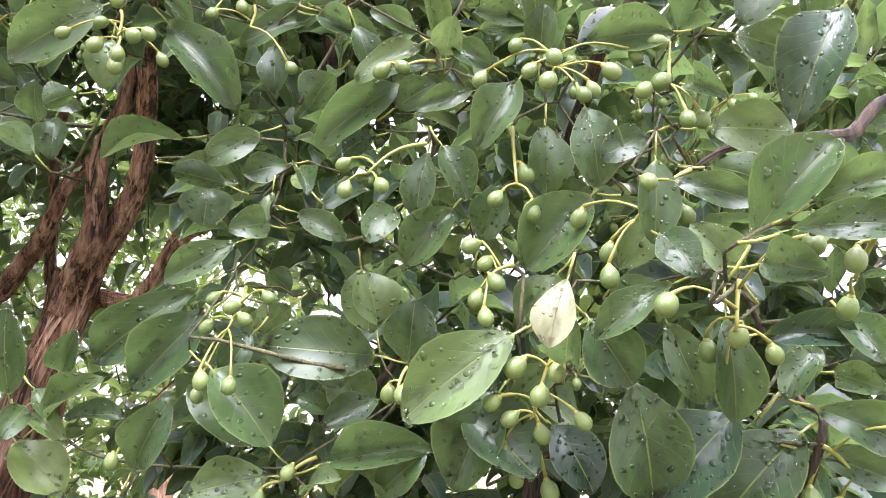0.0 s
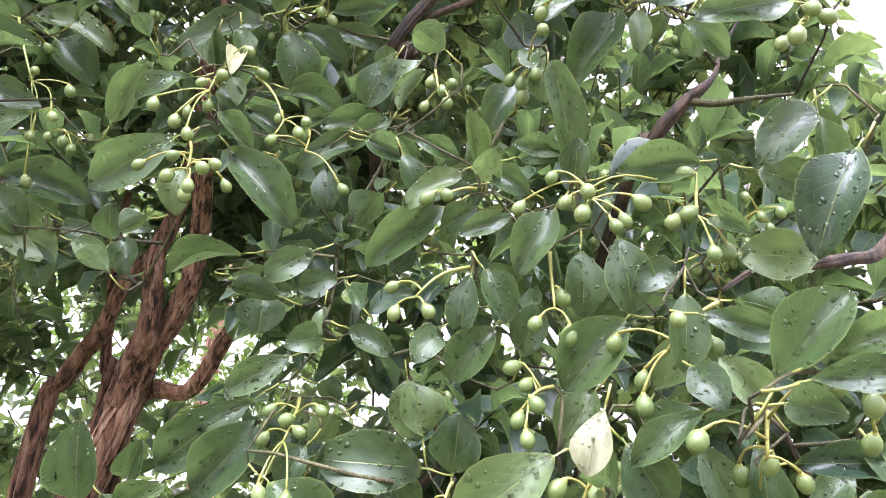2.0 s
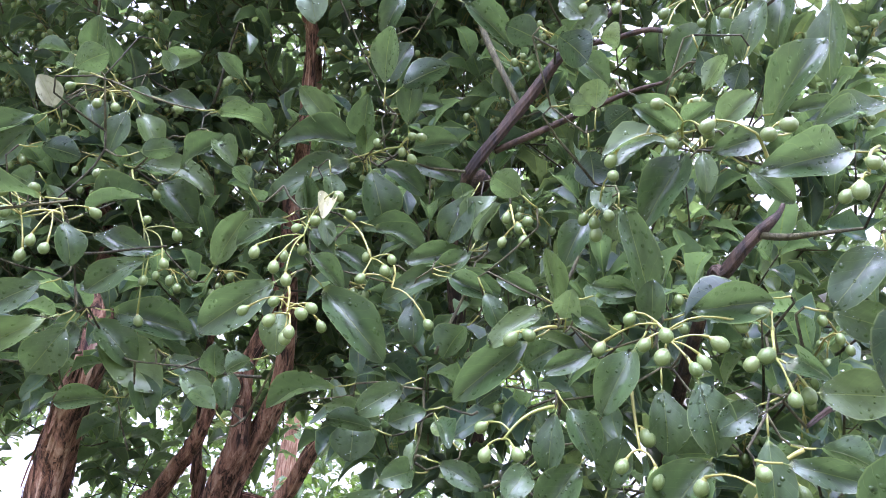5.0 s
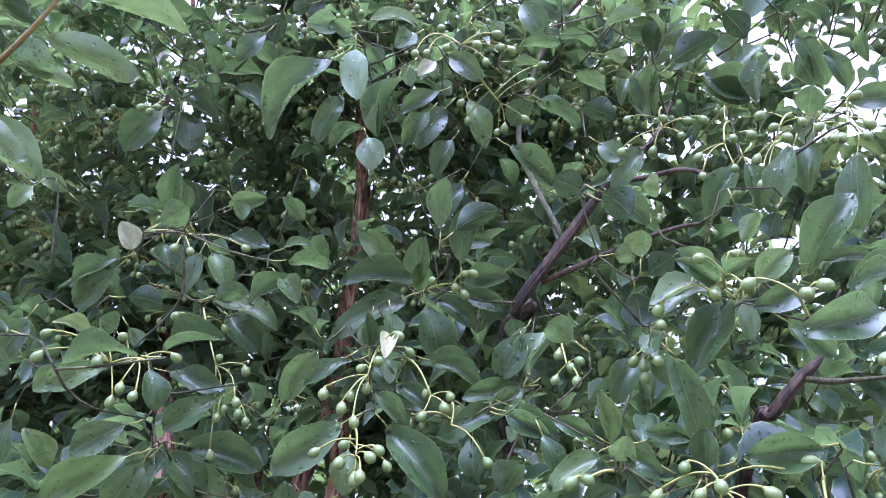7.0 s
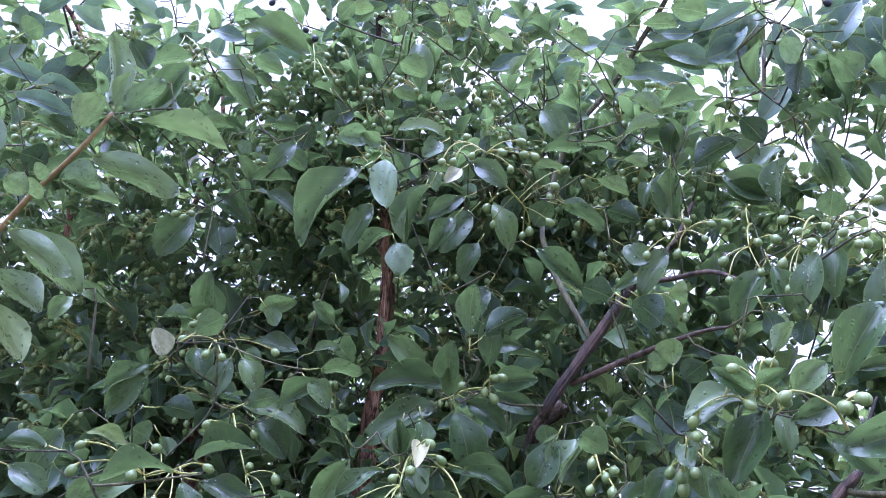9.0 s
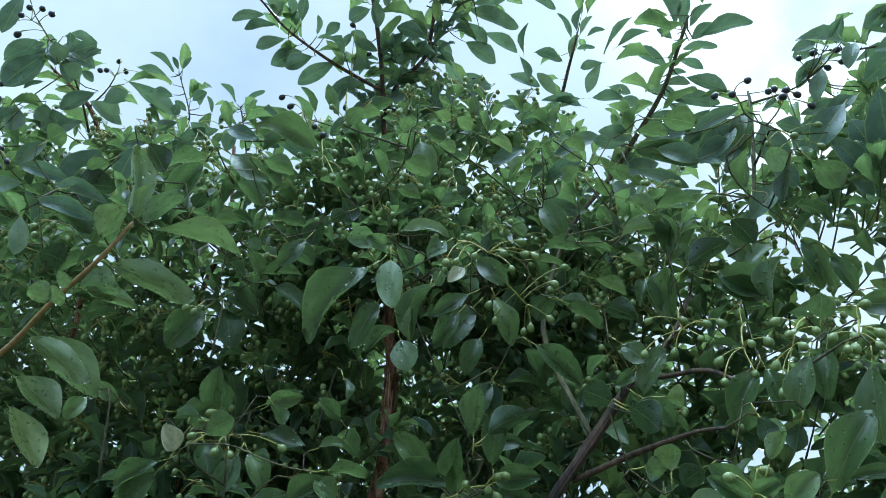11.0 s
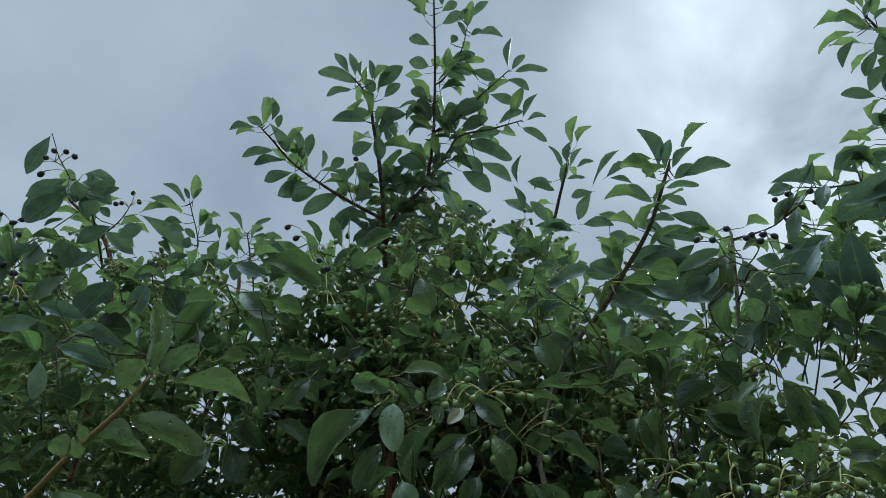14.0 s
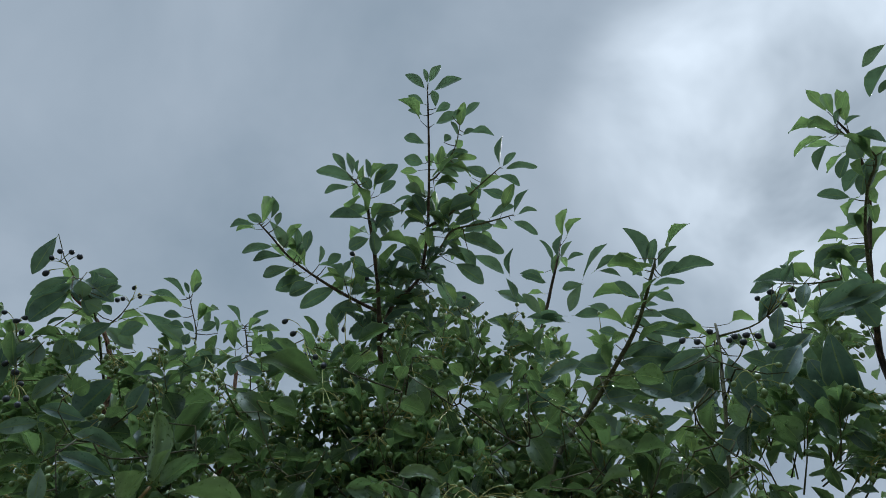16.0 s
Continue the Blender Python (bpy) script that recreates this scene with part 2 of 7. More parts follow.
fruit_skin = skin_material("green_fruit", [(0.25, (0.070, 0.118, 0.034)), (0.55, (0.118, 0.172, 0.050)), (0.85, (0.178, 0.232, 0.078))], 0.36, 0.0004, 120)
stalk_skin = skin_material("yellow_green_stalk", [(0.3, (0.17, 0.215, 0.045)), (0.6, (0.25, 0.265, 0.06)), (0.9, (0.33, 0.29, 0.08))], 0.45, 0.0006, 160)
ripe_skin = skin_material("dark_ripe_fruit", [(0.3, (0.012, 0.016, 0.02)), (0.8, (0.03, 0.03, 0.045))], 0.3, 0.0004, 120)

water, wnt, wb, _, _ = material("rain_water")
wb.inputs["Base Color"].default_value = (1, 1, 1, 1)
wb.inputs["Roughness"].default_value, wb.inputs["IOR"].default_value = 0.02, 1.33
wb.inputs["Transmission Weight"].default_value = 1.0

soil, snt, sb, SN, SK = material("leaf_litter_ground")
sn = SN("ShaderNodeTexNoise")
sn.inputs["Scale"].default_value, sn.inputs["Detail"].default_value = 0.9, 9.0
sr = ramp_node(snt, [(0.3, (0.05, 0.07, 0.025)), (0.45, (0.09, 0.11, 0.042)), (0.58, (0.15, 0.13, 0.08)), (0.75, (0.20, 0.165, 0.115))])
stc = SN("ShaderNodeTexCoord")
SK(stc.outputs["Object"], sn.inputs["Vector"])
sf = SN("ShaderNodeTexNoise")
sf.inputs["Scale"].default_value, sf.inputs["Detail"].default_value, sf.inputs["Roughness"].default_value = 38.0, 8.0, 0.7
SK(stc.outputs["Object"], sf.inputs["Vector"])
sx = SN("ShaderNodeMix")
sx.inputs[0].default_value = 0.5
SK(sn.outputs[0], sx.inputs[2])
SK(sf.outputs[0], sx.inputs[3])
SK(sx.outputs[0], sr.inputs[0])
sbp = SN("ShaderNodeBump")
sbp.inputs["Strength"].default_value, sbp.inputs["Distance"].default_value = 1.0, 0.03
SK(sf.outputs[0], sbp.inputs["Height"])
SK(sbp.outputs[0], sb.inputs["Normal"])
SK(sr.outputs[0], sb.inputs["Base Color"])
sb.inputs["Roughness"].default_value = 0.9

# ---- builders ----


def mesh(name, verts, faces, mats, uvs=None, smooth=True, slots=None):
    me = bpy.data.meshes.new(name)
    me.from_pydata([tuple(v) for v in verts], [], [tuple(f) for f in faces])
    for m in mats:
        me.materials.append(m)
    if uvs is not None:
        layer = me.uv_layers.new(name="UVMap")
        idx = np.empty(len(me.loops), dtype=np.int32)
        me.loops.foreach_get("vertex_index", idx)
        layer.data.foreach_set("uv", np.asarray(uvs, dtype=np.float32)[idx].ravel())
    if smooth:
        me.polygons.foreach_set("use_smooth", np.ones(len(me.polygons), dtype=bool))
    if slots is not None:
        me.polygons.foreach_set("material_index", np.asarray(slots, dtype=np.int32))
    me.update()
    return me


def part(name, me, parent, label="", m=None):
    ob = new(name, me)
    ob.parent = parent
    if m is not None:
        ob.matrix_basis = m
    return tagged(ob, label=label)


def blade(rows, cols, bend, fold, wave, phase, blunt, full=0.62):
    """A unit leaf along y with its stalk at y < 0.1: places, quads and uv."""
    vs, uv, fs = [], [], []
    ys = [0.0, 0.09] + [0.105 + 0.895 * (0.5 - 0.5 * math.cos(math.pi * i / rows)) for i in range(rows + 1)]
    for y in ys:
        s = max(0.0, (y - 0.1) / 0.9)
        half = 0.5 * max(0.0, math.sin(math.pi * min(1.0, s) ** blunt)) ** full
        half = max(half, 0.016 if y < 0.5 else 0.006)
        for j in range(cols + 1):
            u = j / cols
            x = (2 * u - 1) * half
            rim = abs(2 * u - 1)
            z = bend * y * (1 - y) + 1.7 * fold * abs(x) ** 1.6 + wave * math.sin(9 * y + phase + (2 if u > 0.5 else 0)) * rim * (1 if s > 0 else 0)
            z += 0.05 * math.sin(math.pi * y)
            x += 0.03 * math.sin(2.2 * y + phase)
            vs.append((x, y, z))
            uv.append((u, y))
    n = cols + 1
    for i in range(len(ys) - 1):
        for j in range(cols):
            a = i * n + j
            fs.append((a, a + 1, a + n + 1, a + n))
    return np.array(vs), fs, np.array(uv)


SHAPES = [(0.10, 0.26, 0.036, 0.3, 1.14), (0.30, 0.40, 0.046, 1.7, 1.26), (-0.08, 0.20, 0.056, 2.9, 1.04),
          (0.20, 0.60, 0.040, 4.2, 1.20), (0.42, 0.24, 0.050, 5.1, 1.32), (0.04, 0.44, 0.062, 0.9, 1.10)]
hero_blades = [blade(11, 4, *s) for s in SHAPES]
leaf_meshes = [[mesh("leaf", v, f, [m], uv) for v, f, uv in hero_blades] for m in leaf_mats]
fill_blades = [blade(5, 4, *s, 0.70) for s in SHAPES]
far_blades = [blade(4, 2, *s) for s in SHAPES]
high_blades = [blade(9, 4, b * 0.3, f * 0.6, w * 0.5, ph, bl + 0.04, 0.70) for b, f, w, ph, bl in SHAPES]


def drops(v, f, uv, seed, count):
    """Water beads that sit on a unit leaf."""
    r = random.Random(seed)
    vs, fs = [], []
    cols = 5
    for _ in range(count):
        i, j = r.randrange(3, 12), r.randrange(4)
        a = i * cols + j
        wa, wb_ = r.random(), r.random()
        p = (v[a] * (1 - wa) + v[a + 1] * wa) * (1 - wb_) + (v[a + cols] * (1 - wa) + v[a + cols + 1] * wa) * wb_
        rad = r.choice((0.009, 0.012, 0.015, 0.019, 0.024, 0.031))
        k = len(vs)
        for ring, h in ((1.0, -0.10), (0.85, 0.5)):
            for s in range(7):
                w = 2 * math.pi * s / 7
                vs.append((p[0] + 2.0 * rad * ring * math.cos(w), p[1] + rad * ring * math.sin(w), p[2] + rad * h))
        vs.append((p[0], p[1], p[2] + rad * 0.85))
        for s in range(7):
            t = (s + 1) % 7
            fs.append((k + s, k + t, k + 7 + t, k + 7 + s))
            fs.append((k + 7 + s, k + 7 + t, k + 14))
    return mesh("water_bead", vs, fs, [water])


drop_meshes = [drops(*hero_blades[i], i, 64) for i in range(len(SHAPES))]


def leaf_matrix(base, tip, width, roll):
    b, t = Vector(base), Vector(tip)
    y = t - b
    length = y.length
    y.normalize()
    z = Vector((0, -0.4, 1))
    z = (z - y * z.dot(y)).normalized()
    x = y.cross(z)
    m = Matrix((x, y, z)).transposed().to_4x4()
    m = m @ Matrix.Rotation(radians(roll), 4, "Y") @ Matrix.Diagonal((width, length, length, 1))
    m.translation = b
    return m


def tube(path, radii, sides=6, rough=0.0, seed=0):
    """A tapered round stem through the given places."""
    r = random.Random(seed)
    pts = [Vector(p) for p in path]
    vs, fs = [], []
    ref = Vector((0.3, 0.9, 0.2))
    for i, p in enumerate(pts):
        d = (pts[min(i + 1, len(pts) - 1)] - pts[max(i - 1, 0)]).normalized()
        a = d.cross(ref).normalized()
        c = d.cross(a)
        for s in range(sides):
            w = 2 * math.pi * s / sides
            k = radii[i] * (1 + rough * (r.random() - 0.5))
            vs.append(p + (a * math.cos(w) + c * math.sin(w)) * k)
    for i in range(len(pts) - 1):
        for s in range(sides):
            t = (s + 1) % sides
            fs.append((i * sides + s, i * sides + t, (i + 1) * sides + t, (i + 1) * sides + s))
    fs.append(tuple(range(sides))[::-1])
    fs.append(tuple((len(pts) - 1) * sides + s for s in range(sides)))
    return vs, fs


def smooth_path(rows, steps=5):
    """Catmull-Rom through rows of any width."""
    a = [np.array(r, dtype=float) for r in rows]
    a = [2 * a[0] - a[1]] + a + [2 * a[-1] - a[-2]]
    res = []
    for i in range(1, len(a) - 2):
        for s in range(steps):
            t = s / steps
            p0, p1, p2, p3 = a[i - 1:i + 3]
            res.append(0.5 * (2 * p1 + (p2 - p0) * t + (2 * p0 - 5 * p1 + 4 * p2 - p3) * t * t + (3 * p1 - p0 - 3 * p2 + p3) * t ** 3))
    res.append(a[-2])
    return res


class Heap:
    """Many small pieces gathered into one mesh."""

    def __init__(self):
        self.v, self.f, self.n = [], [], 0

    def add(self, vs, fs):
        self.v += [tuple(p) for p in vs]
        self.f += [tuple(i + self.n for i in q) for q in fs]
        self.n += len(vs)


# ---- ground ----
gv = [(-2500, -2500, -0.05), (2500, -2500, -0.05), (2500, 2500, -0.05), (-2500, 2500, -0.05)]
tagged(new("ground", mesh("ground", gv, [(0, 1, 2, 3)], [soil], smooth=False)), "damp pale soil with thin grass under the tree", "ground", kind="structure")

# ---- the tree: trunk and limbs ----
tree = tagged(new("fruit_tree"), "leafy evergreen tree with green fruits, wet after rain", "tree")
tree.location = (-1.3, 1.75, -0.05)
tree_home = Matrix.Translation((1.3, -1.75, 0.05))
skeleton = []                            # places on wood, for twigs to spring from
twigs, petioles = Heap(), Heap()


def limb(name, rows):
    path = smooth_path(rows, 9 if rows[0][3] > 0.02 else 6)
    rnd = random.Random(len(skeleton))
    pts, rad = [], []
    for i, q in enumerate(path):
        r = max(float(q[3]), 0.0012)
        w = noise.noise_vector(Vector((float(q[0]), float(q[1]), float(q[2]))) * 6) * min(0.012, r * 0.6)
        pts.append(Vector((float(q[0]), float(q[1]), float(q[2]))) + w)
        rad.append(r)
    thick = rad[0] > 0.02
    sides = 40 if thick else 10
    seed = len(skeleton)

    def ridge(a, z, r):
        """Swell of the wood at an angle and height: fused strands that wind slowly round."""
        a += 0.9 * z
        k = 0.30 * noise.noise(Vector((math.cos(a) * 1.5 + seed, math.sin(a) * 1.5, z * 1.3)))
        k += 0.24 * noise.noise(Vector((math.cos(a) * 4.0, math.sin(a) * 4.0 + seed, z * 3.0)))
        k += 0.16 * noise.noise(Vector((math.cos(a) * 10.0, math.sin(a) * 10.0 + seed, z * 9.0)))
        if r < 0.02:
            k += 0.26 * noise.noise(Vector((math.cos(a) * 1.4 + seed, math.sin(a) * 1.4, z * 42))) + 0.14 * noise.noise(Vector((math.cos(a) * 3 + seed, math.sin(a) * 3, z * 90)))
        return k if thick else 0.6 * k + 0.18 * noise.noise(Vector((seed, a, z * 26)))

    vs, fs = tube(pts, rad, sides, 0.0, seed)
    for i, p in enumerate(pts):
        for k in range(sides):
            n = i * sides + k
            vs[n] = p + (vs[n] - p) * (1.0 + ridge(2 * math.pi * k / sides, p.z + 0.3 * p.x, rad[i]))
    big = [i for i in range(len(pts) - 3) if rad[i] > 0.012 and pts[i].z > 0.9]
    for i in big:
        # strips of loose bark that follow the wood, some curling off at one end
        for _ in range(7 if rad[i] > 0.03 else 4):
            w = rnd.uniform(0, 6.283)
            n = min(rnd.randrange(3, 11), len(pts) - 1 - i)
            wd = rad[i] * rnd.choice((0.025, 0.04, 0.06, 0.09, 0.14))
            drift = rnd.uniform(-0.10, 0.10)
            curl = rad[i] * (rnd.uniform(0.12, 0.32) if rnd.random() < 0.38 else rnd.uniform(0.0, 0.06))
            end = rnd.choice((0, 1))
            k = len(vs)
            for q in range(n + 1):
                p, u = pts[i + q], q / n
                d = (pts[min(i + q + 1, len(pts) - 1)] - pts[i + q - 1]).normalized()
                a = d.cross(Vector((0.3, 0.9, 0.2))).normalized()
                c = d.cross(a)
                wq = w + drift * q
                out = a * math.cos(wq) + c * math.sin(wq)
                tan = d.cross(out)
                h = rad[i + q] * (1.03 + ridge(wq, p.z + 0.3 * p.x, rad[i + q])) + curl * (u if end else 1 - u) ** 3
                half = wd * (0.35 + 0.65 * math.sin(math.pi * (0.12 + 0.76 * u)))
                for e in (-1, 1):
                    vs.append(p + out * h + tan * half * e)
            fs += [(k + 2 * q, k + 2 * q + 1, k + 2 * q + 3, k + 2 * q + 2) for q in range(n)]
    part(name, mesh(name, [tree_home @ Vector(v) for v in vs], fs, [(bark if pts[0].x < -0.76 else shaded_limb_bark) if rad[0] > 0.006 else twig_bark]), tree)
    skeleton.extend((p, r) for p, r in zip(pts, rad) if p.z > 0.8)


# limbs begin
limb("trunk", [(-1.400, 1.750, -0.050, 0.070), (-1.230, 1.740, 0.600, 0.055), (-1.040, 1.720, 1.250, 0.046), (-0.870, 1.727, 1.764, 0.0430), (-0.824, 1.698, 1.885, 0.0370), (-0.772, 1.681, 1.975, 0.0290), (-0.728, 1.662, 2.035, 0.0250), (-0.691, 1.645, 2.107, 0.0220), (-0.672, 1.605, 2.215, 0.0210), (-0.651, 1.471, 2.476, 0.0207), (-0.608, 1.383, 2.662, 0.0172), (-0.584, 1.297, 2.915, 0.0154), (-0.585, 1.259, 2.974, 0.0141), (-0.552, 1.164, 3.229, 0.0124)])
limb("limb", [(-1.300, 1.600, -0.050, 0.060), (-1.200, 1.560, 0.900, 0.045), (-1.113, 1.430, 1.736, 0.0379), (-1.059, 1.348, 1.931, 0.0326), (-0.994, 1.293, 2.073, 0.0273), (-1.029, 1.338, 2.208, 0.0227), (-1.168, 1.509, 2.524, 0.0178), (-1.240, 1.485, 2.647, 0.0114), (-1.318, 1.491, 2.893, 0.0096), (-1.316, 1.397, 3.320, 0.0083), (-1.215, 1.300, 3.519, 0.0077), (-1.214, 1.168, 3.841, 0.0060)])
limb("limb", [(-1.300, 1.950, -0.050, 0.0492), (-1.180, 1.900, 0.900, 0.0344), (-1.093, 1.780, 1.746, 0.0221), (-1.018, 1.731, 1.877, 0.0204), (-0.929, 1.695, 1.982, 0.0187), (-0.854, 1.651, 2.100, 0.0169), (-0.778, 1.648, 2.202, 0.0154), (-0.710, 1.600, 2.400, 0.0121), (-0.621, 1.452, 2.802, 0.0121), (-0.606, 1.403, 2.965, 0.0111)])
limb("limb", [(-1.100, 1.900, -0.050, 0.0410), (-1.000, 1.880, 0.900, 0.0328), (-0.872, 1.777, 1.767, 0.0231), (-0.696, 1.708, 1.845, 0.0185), (-0.567, 1.611, 1.973, 0.0153), (-0.402, 1.540, 1.981, 0.0094), (-0.303, 1.408, 2.007, 0.0058)])
limb("limb", [(-0.750, 1.750, -0.050, 0.060), (-0.600, 1.600, 0.800, 0.045), (-0.290, 1.797, 1.553, 0.0156), (-0.181, 1.694, 1.747, 0.0151), (-0.219, 1.268, 2.291, 0.0129), (-0.139, 1.171, 2.383, 0.0135), (-0.154, 1.060, 2.330, 0.0100), (-0.051, 1.024, 2.456, 0.0090), (0.048, 0.995, 2.568, 0.0074), (0.142, 1.034, 2.687, 0.0054), (0.209, 1.057, 2.820, 0.0038)])
limb("limb", [(-0.051, 1.027, 2.451, 0.0056), (-0.138, 1.090, 2.793, 0.0067), (-0.046, 1.116, 3.139, 0.0075), (0.083, 1.093, 3.301, 0.0077), (0.179, 0.993, 3.366, 0.0072), (0.255, 0.910, 3.435, 0.0063), (0.328, 0.805, 3.538, 0.0047), (0.344, 0.780, 3.566, 0.0024)])
limb("limb", [(-0.102, 1.052, 2.379, 0.0062), (0.000, 1.020, 2.403, 0.0055), (0.074, 0.965, 2.399, 0.0047), (0.140, 0.912, 2.389, 0.0035), (0.180, 0.863, 2.364, 0.0024)])
limb("limb", [(0.048, 0.995, 2.568, 0.0063), (0.112, 0.970, 2.551, 0.0050), (0.183, 0.910, 2.516, 0.0047), (0.242, 0.841, 2.418, 0.0029)])
limb("limb", [(-0.100, 1.550, -0.050, 0.050), (0.050, 1.400, 0.700, 0.035), (0.150, 1.250, 1.450, 0.020), (0.170, 1.250, 1.800, 0.013), (0.197, 0.859, 1.991, 0.0077), (0.211, 0.792, 1.997, 0.0080), (0.254, 0.768, 2.039, 0.0075), (0.286, 0.768, 2.071, 0.0033), (0.310, 0.791, 2.126, 0.0023), (0.345, 0.801, 2.185, 0.0016)])
limb("limb", [(0.256, 0.769, 2.036, 0.0050), (0.282, 0.755, 2.025, 0.0046), (0.314, 0.730, 2.016, 0.0031), (0.360, 0.715, 2.013, 0.0017)])
limb("limb", [(0.500, 1.200, -0.050, 0.045), (0.550, 1.100, 0.800, 0.032), (0.700, 1.000, 1.400, 0.028), (0.526, 0.787, 1.845, 0.0082), (0.424, 0.742, 1.822, 0.0065), (0.356, 0.725, 1.808, 0.0058), (0.300, 0.746, 1.808, 0.0036), (0.255, 0.732, 1.781, 0.0020)])
limb("limb", [(0.250, 1.000, 0.900, 0.014), (0.280, 0.800, 1.300, 0.011), (0.328, 0.682, 1.506, 0.0039), (0.327, 0.712, 1.549, 0.0031), (0.294, 0.696, 1.607, 0.0031), (0.265, 0.665, 1.647, 0.0020)])
limb("limb", [(-0.290, 1.797, 1.553, 0.0104), (-0.077, 1.109, 1.612, 0.0057), (-0.068, 0.969, 1.670, 0.0033), (-0.101, 0.923, 1.726, 0.0021)])
limb("limb", [(-0.110, 1.612, 4.041, 0.0107), (0.003, 1.467, 4.295, 0.0073), (0.066, 1.342, 4.399, 0.0049), (0.098, 1.279, 4.452, 0.0024)])
limb("limb", [(0.357, 1.019, 2.858, 0.0057), (0.408, 1.001, 3.055, 0.0053), (0.483, 1.001, 3.397, 0.0052), (0.499, 1.009, 3.492, 0.0033)])
limb("limb", [(1.100, 1.400, -0.050, 0.050), (1.100, 1.300, 1.600, 0.035), (1.000, 1.150, 2.500, 0.022), (0.992, 1.257, 3.333, 0.0102), (1.009, 1.064, 3.585, 0.0080), (1.087, 0.861, 3.852, 0.0065), (1.068, 0.716, 3.945, 0.0046), (1.025, 0.647, 3.984, 0.0028)])
limb("limb", [(-1.500, 1.850, 0.900, 0.030), (-1.750, 1.800, 2.000, 0.020), (-1.750, 1.500, 2.800, 0.012), (-1.621, 1.019, 3.720, 0.0073), (-1.753, 0.722, 3.920, 0.0041)])
limb("leader", [(-0.657, 1.502, 3.436, 0.0135), (-0.660, 1.354, 3.687, 0.0122), (-0.646, 1.175, 3.866, 0.0100), (-0.628, 1.020, 4.016, 0.0078), (-0.624, 0.847, 4.154, 0.0058), (-0.624, 0.741, 4.214, 0.0042), (-0.655, 0.662, 4.224, 0.0022)])
limb("limb", [(-0.646, 1.175, 3.866, 0.0085), (-0.590, 1.120, 3.991, 0.0078), (-0.484, 1.098, 4.119, 0.0070), (-0.425, 0.966, 4.277, 0.0062), (-0.385, 0.788, 4.419, 0.0052), (-0.353, 0.618, 4.505, 0.0042), (-0.332, 0.507, 4.554, 0.0022)])
limb("limb", [(-0.484, 1.098, 4.119, 0.0060), (-0.384, 1.031, 4.195, 0.0050), (-0.325, 0.992, 4.252, 0.0045), (-0.191, 1.001, 4.284, 0.0036), (-0.079, 0.994, 4.294, 0.0022)])
limb("limb", [(-0.426, 0.970, 4.275, 0.0055), (-0.341, 0.953, 4.298, 0.0050), (-0.253, 0.902, 4.338, 0.0042), (-0.098, 0.823, 4.392, 0.0022)])
limb("limb", [(-0.642, 1.101, 3.939, 0.0068), (-0.742, 0.995, 3.936, 0.0060), (-0.823, 0.896, 3.939, 0.0050), (-0.898, 0.799, 3.949, 0.0042), (-0.949, 0.714, 3.980, 0.0034), (-0.978, 0.664, 3.996, 0.0022)])
limb("limb", [(-0.390, 0.823, 4.388, 0.0036), (-0.352, 0.811, 4.400, 0.0032), (-0.271, 0.737, 4.447, 0.0026), (-0.229, 0.654, 4.490, 0.0018)])
limb("limb", [(-1.350, 1.065, 3.867, 0.0034), (-1.340, 1.026, 3.902, 0.0028), (-1.345, 0.921, 3.974, 0.0016)])
limb("limb", [(-1.178, 1.163, 3.888, 0.0034), (-1.175, 1.120, 3.923, 0.0028), (-1.175, 1.081, 3.953, 0.0016)])
limb("limb", [(-0.865, 1.714, 1.806, 0.0340), (-0.819, 1.674, 1.908, 0.0300), (-0.791, 1.651, 1.971, 0.0260), (-0.774, 1.625, 2.063, 0.0230), (-0.760, 1.600, 2.162, 0.0200), (-0.719, 1.582, 2.283, 0.0160), (-0.664, 1.506, 2.465, 0.0140)])
limb("limb", [(-1.150, 2.080, -0.050, 0.030), (-1.014, 1.935, 1.787, 0.0160), (-1.013, 1.914, 1.938, 0.0130), (-1.007, 1.867, 2.149, 0.0110), (-1.003, 1.846, 2.225, 0.0100), (-0.943, 1.759, 2.378, 0.0070)])
limb("limb", [(0.923, 1.014, 3.616, 0.0034), (0.846, 1.030, 3.636, 0.0026), (0.760, 1.037, 3.665, 0.0016)])
limb("limb", [(0.999, 1.013, 3.579, 0.0060), (1.006, 0.915, 3.655, 0.0052), (1.017, 0.843, 3.705, 0.0046), (1.036, 0.769, 3.747, 0.0040), (1.066, 0.687, 3.785, 0.0032), (1.000, 0.634, 3.849, 0.0024), (0.976, 0.607, 3.875, 0.0014)])
# limbs end


def spring(p, way, reach=0.5, r0=0.0022, r1=0.0016):
    """A twig from the nearest wood to p, where it arrives along way."""
    p = Vector(p)
    best = min(skeleton, key=lambda q: (q[0] - p).length + (0.15 if q[0].z > p.z + 0.05 else 0))
    dist = (best[0] - p).length
    if dist > reach:
        best = (p + (best[0] - p) * (reach / dist), 0.003)
        dist = reach
    way = Vector(way).normalized()
    q0, q3 = best[0], p
    q2 = p - way * dist * 0.35
    q1 = q0 + (q3 - q0) * 0.3 + Vector((0, 0, -0.04 * dist))
    pts, n = [], max(3, int(dist / 0.03))
    for i in range(n + 1):
        t = i / n
        pts.append(q0 * (1 - t) ** 3 + q1 * 3 * t * (1 - t) ** 2 + q2 * 3 * t * t * (1 - t) + q3 * t ** 3)
    start = min(best[1], r0 + 0.006 * dist)
    vs, fs = tube(pts, [start + (r1 - start) * i / n for i in range(n + 1)], 5)
    twigs.add(vs, fs)
    return [(q, r1) for q in pts[1:]]


